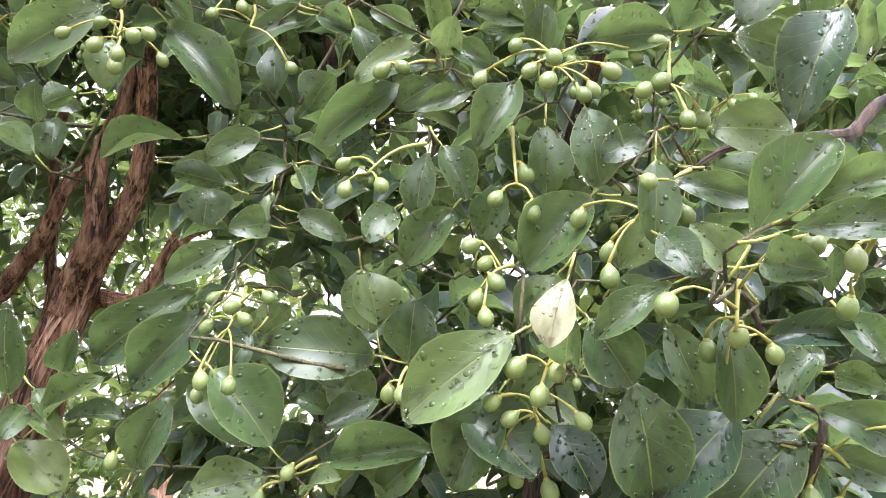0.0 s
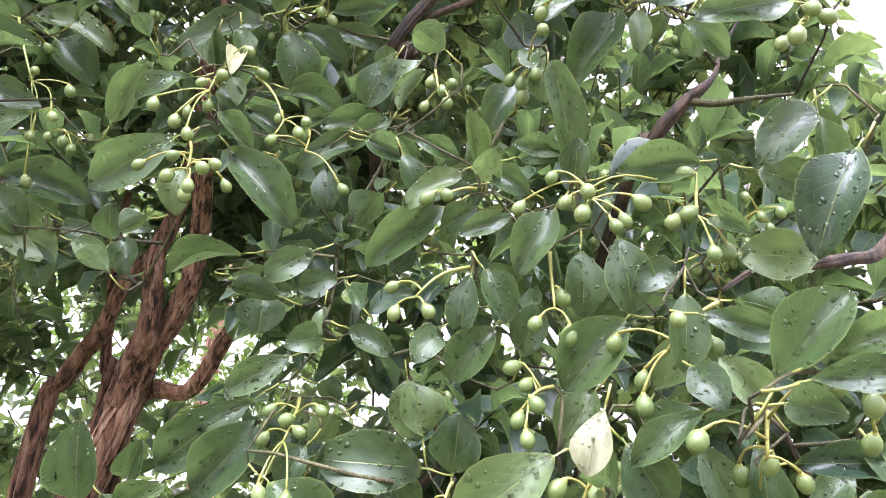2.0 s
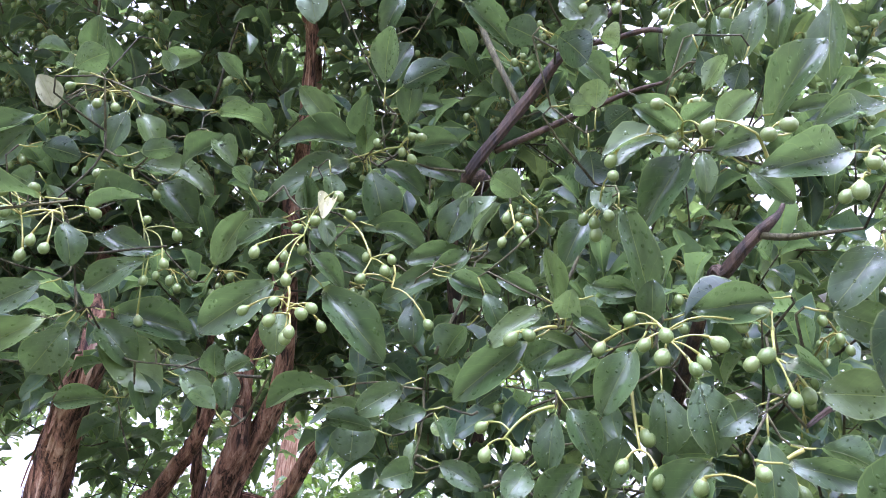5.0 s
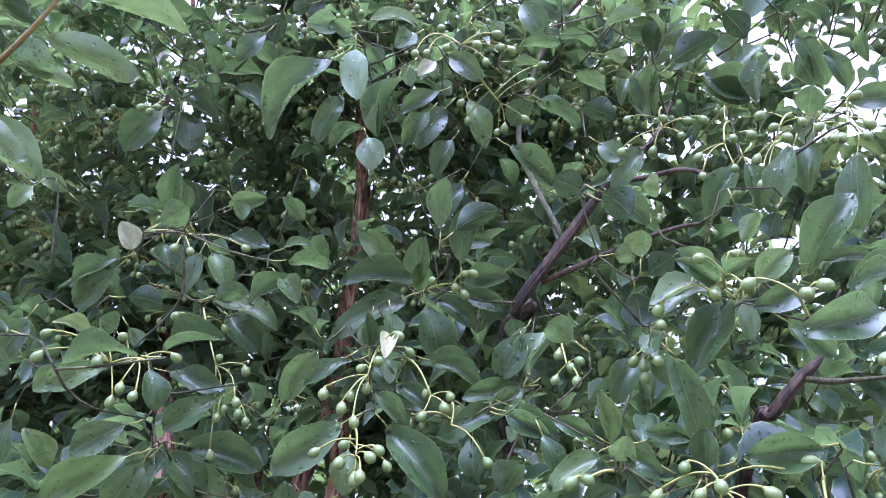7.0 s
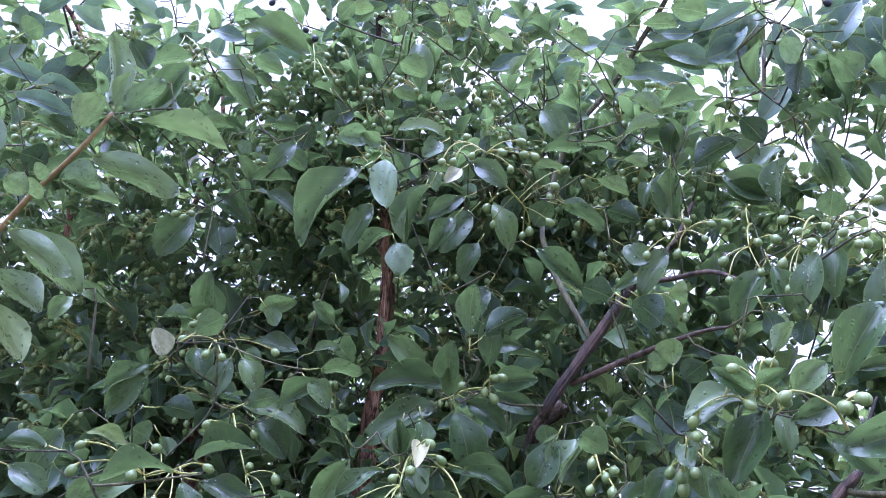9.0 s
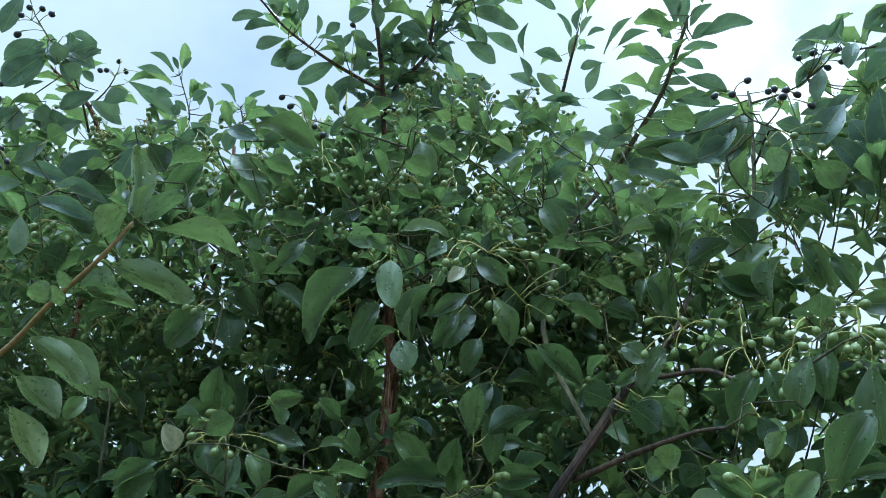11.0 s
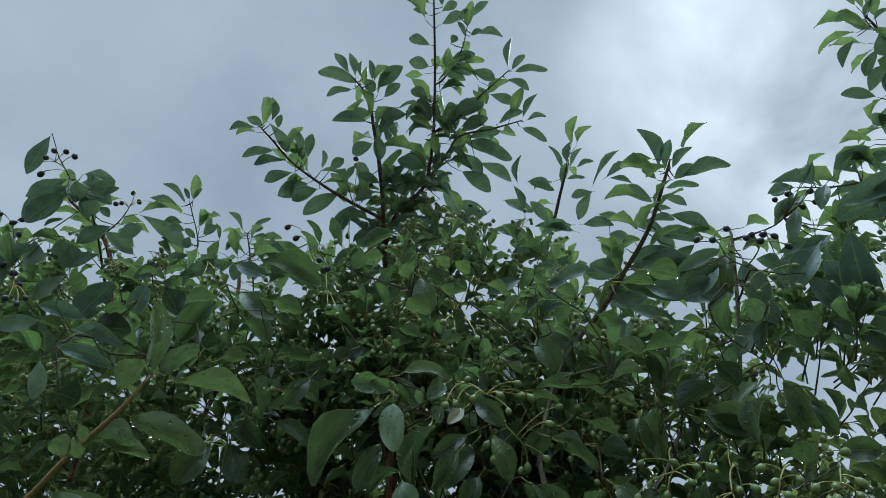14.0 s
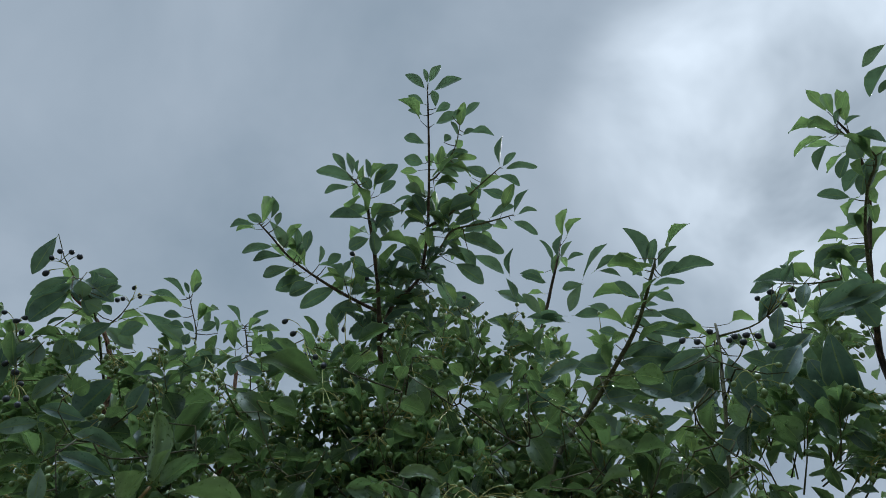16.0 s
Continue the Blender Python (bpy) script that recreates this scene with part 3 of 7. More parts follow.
# ---- leaves, spray by spray: foot, tip, width, turn, kind (0 mature, 1 young and lit, 2 yellowed, 3 underside and sheen, 4 shaded) ----
sapling = tagged(new("sapling"), "slender young shoot with reddish stem and large leaves", "sapling")
sapling.location = (-1.25, 0.35, -0.05)
sapling_home = Matrix.Translation((1.25, -0.35, 0.05))
leaf_count = [0]
KIND_LABEL = ["", "yellow-green leaf for young and lit foliage", "withered cream-yellow leaf", "pale leaf for undersides and painted wet sheen", "leaf painted dark blue-green as if in shade"]


def spray(owner, hub, rows):
    home = tree_home if owner is tree else sapling_home
    new_wood = spring(hub, (0.0, -0.7, 0.5), 0.9, 0.004, 0.0022) if owner is tree else []
    skeleton.extend(new_wood)
    for bx, by, bz, tx, ty, tz, width, roll, kind in rows:
        leaf_count[0] += 1
        i = leaf_count[0]
        shape = (i * 7) % len(SHAPES) if owner is tree else (0, 2, 5)[i % 3]
        m = home @ leaf_matrix((bx, by, bz), (tx, ty, tz), width, roll)
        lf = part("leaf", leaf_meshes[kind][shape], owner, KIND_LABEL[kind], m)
        if by < 1.4 and bz < 3.0 and i % 7 < 6:
            tagged(part("water_bead", drop_meshes[shape], lf, "clear rain drops"), kind="stuff")
        if owner is tree:
            base, way = Vector((bx, by, bz)), Vector((tx - bx, ty - by, tz - bz))
            foot = base - way.normalized() * 0.022 - Vector((0, 0, 0.004))
            skeleton.extend(spring(foot, way, 0.16, 0.0022, 0.0014)[-2:])
            petioles.add(*tube([foot, foot.lerp(base, 0.5) - Vector((0, 0, 0.0015)), base + way * 0.04], [0.0014, 0.0012, 0.0011], 6))


far_rows = []


def far_spray(rows):
    """Leaves high up, gathered with the crown."""
    far_rows.extend(rows)


# sprays begin
spray(tree, (0.244, 0.613, 1.638), [
    (0.354, 0.581, 1.883, 0.297, 0.595, 1.771, 0.060, -30, 4),
    (0.252, 0.688, 1.808, 0.334, 0.673, 1.795, 0.053, 79, 0),
    (0.202, 0.490, 1.631, 0.256, 0.460, 1.698, 0.045, 58, 0),
    (0.205, 0.454, 1.631, 0.285, 0.442, 1.633, 0.029, 64, 0),
    (0.229, 0.458, 1.651, 0.284, 0.441, 1.669, 0.029, 67, 0),
    (0.181, 0.606, 1.748, 0.177, 0.611, 1.668, 0.038, -8, 0),
    (0.244, 0.608, 1.636, 0.199, 0.582, 1.677, 0.035, -95, 1),
    (0.182, 0.590, 1.718, 0.257, 0.582, 1.694, 0.028, 75, 0),
    (0.221, 0.525, 1.629, 0.251, 0.482, 1.613, 0.032, 68, 0),
    (0.196, 0.619, 1.639, 0.124, 0.618, 1.587, 0.032, -44, 0),
])
spray(tree, (0.244, 0.613, 1.638), [
    (0.248, 0.604, 1.592, 0.324, 0.589, 1.590, 0.031, 63, 4),
    (0.202, 0.690, 1.623, 0.234, 0.694, 1.543, 0.041, 51, 0),
])
spray(tree, (0.340, 0.706, 1.506), [
    (0.244, 0.649, 1.622, 0.246, 0.659, 1.524, 0.042, 11, 0),
    (0.315, 0.642, 1.593, 0.280, 0.639, 1.544, 0.029, -22, 0),
    (0.120, 0.644, 1.616, 0.159, 0.644, 1.555, 0.052, 68, 0),
    (0.163, 0.689, 1.574, 0.186, 0.703, 1.459, 0.077, 35, 0),
    (0.270, 0.690, 1.540, 0.184, 0.696, 1.454, 0.076, -36, 4),
    (0.329, 0.697, 1.525, 0.244, 0.702, 1.442, 0.074, -32, 0),
    (0.315, 0.674, 1.542, 0.391, 0.668, 1.506, 0.045, 65, 0),
    (0.316, 0.688, 1.504, 0.393, 0.680, 1.473, 0.035, 61, 0),
    (0.150, 0.706, 1.751, 0.079, 0.710, 1.667, 0.062, -50, 0),
    (0.099, 0.586, 1.637, 0.083, 0.587, 1.578, 0.035, -14, 2),
])
spray(tree, (0.340, 0.706, 1.506), [
    (0.124, 0.770, 1.685, 0.081, 0.769, 1.618, 0.048, -38, 0),
    (0.075, 0.672, 1.609, -0.035, 0.678, 1.527, 0.064, -55, 0),
])
spray(tree, (-0.040, 0.797, 1.578), [
    (-0.040, 0.835, 1.590, -0.028, 0.796, 1.658, 0.058, 129, 0),
    (-0.059, 0.815, 1.599, -0.189, 0.792, 1.611, 0.072, -62, 0),
    (-0.244, 0.780, 1.589, -0.171, 0.783, 1.507, 0.071, 38, 0),
    (-0.279, 0.891, 1.700, -0.408, 0.895, 1.602, 0.063, -71, 0),
    (-0.258, 0.863, 1.666, -0.351, 0.868, 1.569, 0.066, -67, 0),
    (-0.229, 0.843, 1.737, -0.313, 0.835, 1.685, 0.040, -70, 0),
    (-0.201, 0.818, 1.629, -0.232, 0.812, 1.576, 0.037, -49, 0),
    (-0.099, 0.891, 1.722, -0.088, 0.892, 1.636, 0.060, 13, 0),
    (-0.135, 0.825, 1.486, -0.010, 0.801, 1.504, 0.047, 56, 0),
    (-0.068, 0.816, 1.453, -0.018, 0.784, 1.501, 0.041, 71, 0),
])
spray(tree, (-0.040, 0.797, 1.578), [
    (0.060, 0.714, 1.565, 0.008, 0.723, 1.467, 0.064, -39, 0),
    (-0.174, 0.840, 1.477, -0.264, 0.825, 1.458, 0.052, -53, 0),
])
spray(tree, (-0.466, 0.928, 1.537), [
    (-0.346, 0.877, 1.476, -0.293, 0.835, 1.556, 0.051, 94, 0),
    (-0.501, 0.910, 1.520, -0.434, 0.906, 1.454, 0.060, 25, 0),
    (-0.486, 0.875, 1.555, -0.480, 0.827, 1.655, 0.060, 156, 0),
    (-0.478, 0.899, 1.575, -0.443, 0.888, 1.534, 0.027, 16, 0),
    (-0.469, 0.903, 1.532, -0.385, 0.868, 1.583, 0.037, 58, 0),
    (-0.446, 0.909, 1.538, -0.361, 0.886, 1.542, 0.032, 35, 0),
    (-0.480, 0.894, 1.545, -0.424, 0.881, 1.514, 0.028, 33, 0),
    (-0.477, 0.896, 1.556, -0.481, 0.848, 1.516, 0.033, -32, 0),
    (-0.446, 0.902, 1.586, -0.419, 0.866, 1.637, 0.035, 123, 0),
    (-0.112, 0.854, 1.449, -0.087, 0.796, 1.488, 0.027, 88, 1),
])
spray(tree, (-0.466, 0.928, 1.537), [
    (-0.069, 0.847, 1.452, -0.086, 0.782, 1.486, 0.027, -79, 1),
    (-0.143, 0.848, 1.460, -0.102, 0.786, 1.478, 0.028, 43, 1),
])
spray(tree, (-0.009, 0.766, 1.823), [
    (0.106, 0.726, 1.833, 0.103, 0.729, 1.751, 0.047, -11, 0),
    (0.193, 0.655, 1.789, 0.141, 0.645, 1.759, 0.033, -62, 0),
    (0.138, 0.720, 1.914, 0.237, 0.700, 1.918, 0.048, 84, 0),
    (0.137, 0.734, 1.905, 0.193, 0.713, 1.906, 0.021, 51, 1),
    (0.083, 0.712, 1.877, 0.035, 0.715, 1.794, 0.047, -49, 0),
    (0.038, 0.761, 1.884, -0.030, 0.749, 1.854, 0.028, -74, 0),
    (-0.036, 0.821, 1.928, -0.148, 0.821, 1.845, 0.051, -74, 0),
    (-0.007, 0.805, 1.946, -0.099, 0.792, 1.913, 0.035, -60, 0),
    (-0.005, 0.739, 1.815, 0.025, 0.738, 1.748, 0.039, 40, 0),
    (-0.015, 0.761, 1.816, -0.027, 0.762, 1.737, 0.037, -12, 0),
])
spray(tree, (-0.009, 0.766, 1.823), [
    (0.006, 0.763, 1.943, 0.054, 0.752, 1.908, 0.032, 71, 0),
    (0.003, 0.788, 1.938, 0.010, 0.726, 1.954, 0.038, 156, 1),
])
spray(tree, (-0.199, 0.893, 1.880), [
    (-0.058, 0.799, 1.879, -0.008, 0.773, 1.897, 0.039, 90, 0),
    (-0.162, 0.912, 2.081, -0.268, 0.902, 2.023, 0.043, -67, 0),
    (-0.167, 0.861, 2.040, -0.093, 0.849, 1.997, 0.035, 74, 0),
    (-0.220, 0.905, 2.028, -0.215, 0.902, 1.949, 0.042, 10, 0),
    (-0.360, 0.871, 2.044, -0.257, 0.880, 1.919, 0.065, 51, 0),
    (-0.393, 0.807, 2.025, -0.510, 0.806, 1.946, 0.061, -89, 0),
    (-0.394, 0.815, 1.984, -0.395, 0.813, 1.910, 0.045, -14, 0),
    (-0.216, 0.861, 1.881, -0.287, 0.850, 1.838, 0.042, -75, 0),
    (-0.326, 0.914, 1.895, -0.432, 0.900, 1.859, 0.041, -48, 0),
    (-0.597, 0.934, 1.924, -0.521, 0.923, 1.872, 0.038, 47, 0),
])
spray(tree, (-0.199, 0.893, 1.880), [
    (-0.489, 0.890, 1.916, -0.485, 0.883, 1.852, 0.040, -8, 0),
    (-0.501, 0.872, 1.927, -0.440, 0.854, 1.908, 0.029, 71, 0),
])
spray(tree, (-0.120, 0.850, 1.742), [
    (-0.203, 0.870, 1.762, -0.241, 0.821, 1.744, 0.041, -70, 0),
    (-0.206, 0.873, 1.810, -0.209, 0.866, 1.752, 0.021, 25, 0),
    (-0.334, 1.017, 1.869, -0.331, 1.009, 1.802, 0.071, -12, 0),
    (-0.190, 0.898, 1.853, -0.245, 0.881, 1.829, 0.040, -72, 0),
    (-0.173, 0.858, 1.830, -0.149, 0.805, 1.780, 0.028, 0, 0),
    (-0.171, 0.835, 1.769, -0.109, 0.823, 1.732, 0.033, 58, 0),
    (-0.377, 0.980, 1.886, -0.275, 0.964, 1.848, 0.039, 65, 0),
    (-0.046, 0.750, 1.748, -0.079, 0.714, 1.702, 0.035, -42, 0),
    (0.014, 0.776, 1.759, -0.039, 0.775, 1.689, 0.049, -52, 0),
    (0.131, 0.663, 1.824, 0.146, 0.668, 1.738, 0.050, 28, 0),
])
spray(tree, (-0.120, 0.850, 1.742), [
    (0.036, 0.755, 1.956, 0.097, 0.736, 1.949, 0.026, 86, 0),
    (0.103, 0.733, 1.904, 0.105, 0.700, 1.951, 0.037, 150, 0),
])
spray(tree, (0.251, 0.677, 1.842), [
    (-0.025, 0.825, 1.987, -0.086, 0.797, 2.006, 0.029, -91, 0),
    (0.267, 0.635, 1.880, 0.329, 0.626, 1.849, 0.043, 85, 0),
    (0.234, 0.655, 1.837, 0.247, 0.601, 1.796, 0.027, 61, 0),
    (0.176, 0.601, 1.674, 0.194, 0.561, 1.629, 0.035, 38, 0),
    (0.104, 0.655, 1.573, 0.100, 0.591, 1.604, 0.034, 158, 0),
    (0.058, 0.701, 1.537, 0.102, 0.673, 1.578, 0.031, 69, 0),
    (-0.168, 0.899, 1.666, -0.121, 0.902, 1.572, 0.065, 31, 0),
    (0.041, 0.845, 1.728, 0.067, 0.807, 1.789, 0.046, 94, 0),
    (-0.131, 0.943, 1.615, -0.098, 0.940, 1.541, 0.062, 38, 0),
    (0.171, 0.730, 1.668, 0.214, 0.697, 1.721, 0.045, 72, 0),
])
spray(tree, (0.251, 0.677, 1.842), [
    (0.324, 0.608, 1.610, 0.329, 0.567, 1.566, 0.032, 33, 0),
    (0.320, 0.633, 1.565, 0.332, 0.578, 1.546, 0.028, 57, 0),
])
spray(tree, (0.117, 0.755, 1.952), [
    (0.051, 0.859, 2.130, 0.006, 0.861, 2.049, 0.046, -50, 0),
    (0.106, 0.740, 1.927, 0.079, 0.666, 2.032, 0.047, -120, 0),
    (-0.005, 0.841, 1.977, -0.019, 0.784, 2.041, 0.031, -140, 0),
    (0.102, 0.751, 1.956, 0.032, 0.720, 1.953, 0.028, -82, 0),
    (0.180, 0.721, 2.148, 0.106, 0.735, 2.039, 0.055, -58, 0),
    (0.188, 0.711, 2.136, 0.186, 0.714, 2.071, 0.029, -5, 0),
    (0.165, 0.712, 2.152, 0.102, 0.666, 2.180, 0.031, -109, 0),
    (0.167, 0.729, 2.174, 0.066, 0.713, 2.124, 0.041, -40, 1),
    (0.187, 0.651, 2.118, 0.236, 0.619, 2.150, 0.037, 91, 1),
    (0.256, 0.642, 2.105, 0.176, 0.624, 2.072, 0.035, -80, 0),
])
spray(tree, (0.117, 0.755, 1.952), [
    (0.317, 0.583, 2.039, 0.207, 0.563, 2.008, 0.052, -82, 0),
    (0.392, 0.631, 2.130, 0.287, 0.614, 2.088, 0.041, -57, 0),
])
spray(tree, (0.346, 0.609, 2.045), [
    (0.211, 0.624, 2.055, 0.257, 0.630, 2.005, 0.029, 83, 0),
    (0.327, 0.600, 1.940, 0.261, 0.603, 1.870, 0.046, -48, 0),
    (0.328, 0.609, 1.933, 0.331, 0.626, 1.850, 0.030, 19, 0),
    (-0.128, 0.907, 2.208, -0.174, 0.911, 2.115, 0.055, -57, 0),
    (-0.077, 0.908, 2.212, -0.142, 0.912, 2.114, 0.042, -33, 1),
    (-0.132, 0.932, 2.115, -0.236, 0.902, 2.084, 0.040, -79, 0),
    (-0.125, 0.922, 2.113, -0.197, 0.911, 2.049, 0.036, -69, 0),
    (-0.165, 0.892, 2.070, -0.090, 0.894, 2.019, 0.034, 69, 0),
    (-0.408, 0.923, 2.194, -0.401, 0.872, 2.237, 0.024, -160, 0),
    (-0.369, 0.879, 2.160, -0.351, 0.875, 2.106, 0.029, 11, 1),
])
spray(tree, (0.346, 0.609, 2.045), [
    (-0.351, 0.907, 2.125, -0.286, 0.909, 2.070, 0.036, 60, 0),
    (-0.429, 0.874, 2.161, -0.492, 0.862, 2.100, 0.032, -57, 0),
])
spray(tree, (-0.803, 1.027, 2.035), [
    (-0.343, 0.984, 2.197, -0.218, 0.981, 2.164, 0.047, 69, 0),
    (-0.814, 1.025, 2.045, -0.693, 1.058, 1.928, 0.085, 47, 0),
    (-0.769, 1.044, 1.924, -0.850, 1.008, 1.905, 0.044, -72, 0),
    (-0.789, 0.911, 2.012, -0.836, 0.912, 1.927, 0.071, -92, 0),
    (-0.737, 1.049, 1.973, -0.702, 1.057, 1.890, 0.054, 15, 0),
    (-0.636, 0.963, 1.969, -0.559, 0.966, 1.913, 0.040, 49, 0),
    (-0.518, 0.902, 1.906, -0.504, 0.857, 1.946, 0.038, 163, 0),
    (0.065, 0.783, 2.127, 0.055, 0.737, 2.065, 0.031, 3, 0),
    (-0.360, 0.888, 2.203, -0.357, 0.848, 2.139, 0.031, -15, 2),
    (-0.247, 0.946, 2.358, -0.221, 0.872, 2.453, 0.050, 139, 0),
])
spray(tree, (-0.803, 1.027, 2.035), [
    (-0.755, 0.946, 2.561, -0.655, 0.922, 2.556, 0.044, 102, 0),
    (-0.895, 0.905, 2.495, -0.818, 0.864, 2.524, 0.053, 123, 0),
])
spray(tree, (-0.332, 1.012, 2.350), [
    (-0.316, 0.973, 2.346, -0.470, 0.910, 2.332, 0.060, -68, 0),
    (-0.372, 0.946, 2.363, -0.422, 0.862, 2.414, 0.051, -110, 0),
    (-0.326, 0.954, 2.344, -0.307, 0.881, 2.399, 0.050, 155, 0),
    (-0.329, 0.977, 2.330, -0.322, 0.915, 2.364, 0.042, -163, 0),
    (-0.311, 1.015, 2.350, -0.232, 1.032, 2.282, 0.047, 70, 0),
    (-0.276, 1.063, 2.377, -0.172, 1.067, 2.334, 0.044, 78, 0),
    (-0.316, 0.958, 2.306, -0.296, 0.994, 2.194, 0.071, 44, 0),
    (-0.330, 0.923, 2.302, -0.474, 0.907, 2.221, 0.060, -64, 0),
    (-0.262, 1.015, 2.368, -0.161, 0.995, 2.364, 0.051, 86, 0),
    (-0.268, 0.956, 2.424, -0.185, 0.939, 2.411, 0.036, 87, 0),
])
spray(tree, (-0.332, 1.012, 2.350), [
    (-0.410, 0.934, 2.210, -0.402, 0.875, 2.244, 0.025, -160, 0),
    (-0.361, 0.901, 2.102, -0.329, 0.908, 2.044, 0.039, 43, 0),
])
spray(tree, (-0.407, 0.732, 2.753), [
    (-0.446, 0.733, 2.748, -0.598, 0.767, 2.582, 0.082, -71, 0),
    (-0.407, 0.684, 2.714, -0.409, 0.716, 2.601, 0.056, -13, 3),
    (-0.433, 0.668, 2.745, -0.486, 0.629, 2.725, 0.046, -104, 3),
    (-0.416, 0.734, 2.822, -0.298, 0.731, 2.794, 0.043, 60, 1),
    (-0.413, 0.683, 2.734, -0.446, 0.639, 2.728, 0.033, -113, 0),
    (-0.256, 0.797, 2.786, -0.187, 0.815, 2.712, 0.049, 82, 0),
    (-0.235, 0.943, 2.798, -0.205, 0.981, 2.675, 0.053, 56, 0),
    (-0.269, 0.909, 2.749, -0.348, 0.915, 2.643, 0.061, -80, 0),
    (-0.329, 0.767, 2.708, -0.383, 0.798, 2.578, 0.052, -42, 0),
    (-0.418, 0.827, 2.611, -0.400, 0.840, 2.531, 0.057, 33, 3),
])
spray(tree, (-0.407, 0.732, 2.753), [
    (-0.306, 0.748, 2.795, -0.343, 0.732, 2.742, 0.041, -78, 3),
    (-0.272, 0.782, 2.746, -0.304, 0.766, 2.694, 0.030, -71, 2),
])
spray(tree, (-0.891, 0.947, 2.571), [
    (-0.941, 0.913, 2.845, -1.029, 0.917, 2.733, 0.081, -96, 0),
    (-0.912, 0.930, 2.857, -0.885, 0.962, 2.737, 0.074, 22, 0),
    (-0.937, 0.950, 2.930, -0.839, 0.972, 2.843, 0.059, 70, 0),
    (-0.781, 0.902, 2.872, -0.684, 0.922, 2.793, 0.045, 57, 0),
    (-0.860, 0.908, 2.522, -0.818, 0.828, 2.588, 0.050, 155, 0),
    (-0.840, 0.941, 2.538, -0.827, 0.868, 2.583, 0.031, -141, 0),
    (-0.936, 0.891, 2.530, -0.839, 0.886, 2.498, 0.036, 57, 0),
    (-0.758, 0.972, 2.575, -0.666, 0.941, 2.578, 0.037, 101, 0),
    (-0.844, 0.887, 2.447, -0.819, 0.898, 2.370, 0.056, 20, 0),
    (-0.910, 0.865, 2.381, -0.979, 0.866, 2.293, 0.052, -89, 0),
])
spray(tree, (-0.891, 0.947, 2.571), [
    (-0.898, 0.861, 2.397, -0.989, 0.845, 2.328, 0.041, -66, 0),
    (-0.763, 0.901, 2.425, -0.790, 0.910, 2.336, 0.048, -67, 0),
])
spray(tree, (-0.724, 0.759, 2.118), [
    (-0.766, 0.938, 2.448, -0.723, 0.957, 2.362, 0.049, 40, 0),
    (-0.777, 0.976, 2.511, -0.659, 0.982, 2.466, 0.045, 54, 0),
    (-0.901, 0.887, 2.424, -0.903, 0.823, 2.455, 0.046, -129, 2),
    (-0.748, 0.717, 2.100, -0.847, 0.693, 2.053, 0.043, -83, 0),
    (-0.833, 0.769, 2.171, -0.889, 0.715, 2.181, 0.028, -61, 1),
    (-0.831, 0.729, 2.106, -0.883, 0.714, 2.059, 0.041, -81, 0),
    (-0.696, 0.718, 2.092, -0.679, 0.733, 2.023, 0.043, 9, 0),
    (-0.769, 0.877, 2.157, -0.653, 0.891, 2.112, 0.045, 58, 0),
    (-0.776, 0.859, 2.178, -0.639, 0.841, 2.188, 0.049, 46, 0),
    (-0.642, 0.874, 2.104, -0.736, 0.860, 2.039, 0.049, -79, 0),
])
spray(tree, (-0.724, 0.759, 2.118), [
    (-0.759, 0.963, 2.052, -0.604, 0.983, 2.008, 0.068, 65, 0),
    (-0.751, 0.793, 2.029, -0.834, 0.775, 1.977, 0.051, -79, 0),
])
spray(tree, (-0.780, 0.970, 2.331), [
    (-0.769, 0.860, 2.003, -0.919, 0.849, 1.918, 0.063, -81, 0),
    (-0.776, 0.918, 2.022, -0.829, 0.926, 1.935, 0.062, -79, 0),
    (-0.783, 1.067, 2.373, -0.701, 1.096, 2.281, 0.074, 56, 0),
    (-0.798, 1.005, 2.366, -0.636, 1.031, 2.305, 0.063, 47, 0),
    (-0.812, 1.009, 2.060, -0.735, 1.039, 1.975, 0.064, 49, 0),
    (-0.638, 0.932, 2.362, -0.559, 0.945, 2.301, 0.049, 64, 0),
    (-0.682, 0.964, 2.322, -0.569, 0.921, 2.357, 0.045, 85, 0),
    (-0.944, 0.725, 2.206, -0.989, 0.733, 2.123, 0.048, -89, 0),
    (-1.002, 0.788, 2.176, -1.011, 0.728, 2.206, 0.040, -110, 0),
    (-0.984, 0.805, 2.060, -0.999, 0.822, 1.973, 0.039, -67, 0),
])
spray(tree, (-0.780, 0.970, 2.331), [
    (-0.914, 0.855, 1.974, -0.937, 0.782, 2.023, 0.042, -98, 0),
    (-0.555, 0.907, 2.091, -0.474, 0.841, 2.160, 0.049, 112, 0),
])
spray(tree, (0.172, 0.957, 2.678), [
    (0.148, 0.883, 2.783, 0.136, 0.917, 2.659, 0.061, -19, 0),
    (0.118, 0.916, 2.598, 0.044, 0.928, 2.491, 0.047, -65, 0),
    (0.257, 0.851, 2.474, 0.194, 0.868, 2.369, 0.052, -57, 0),
    (0.329, 0.770, 2.442, 0.285, 0.795, 2.337, 0.049, -47, 0),
    (0.363, 0.776, 2.459, 0.339, 0.798, 2.361, 0.049, -31, 0),
    (0.392, 0.699, 2.373, 0.377, 0.745, 2.247, 0.051, -43, 0),
    (0.268, 0.736, 2.163, 0.348, 0.659, 2.258, 0.058, 87, 0),
    (0.387, 0.835, 2.550, 0.392, 0.783, 2.573, 0.049, 155, 0),
    (0.257, 0.804, 2.448, 0.271, 0.829, 2.357, 0.041, 54, 0),
    (0.167, 0.737, 2.185, 0.106, 0.682, 2.203, 0.038, -108, 0),
])
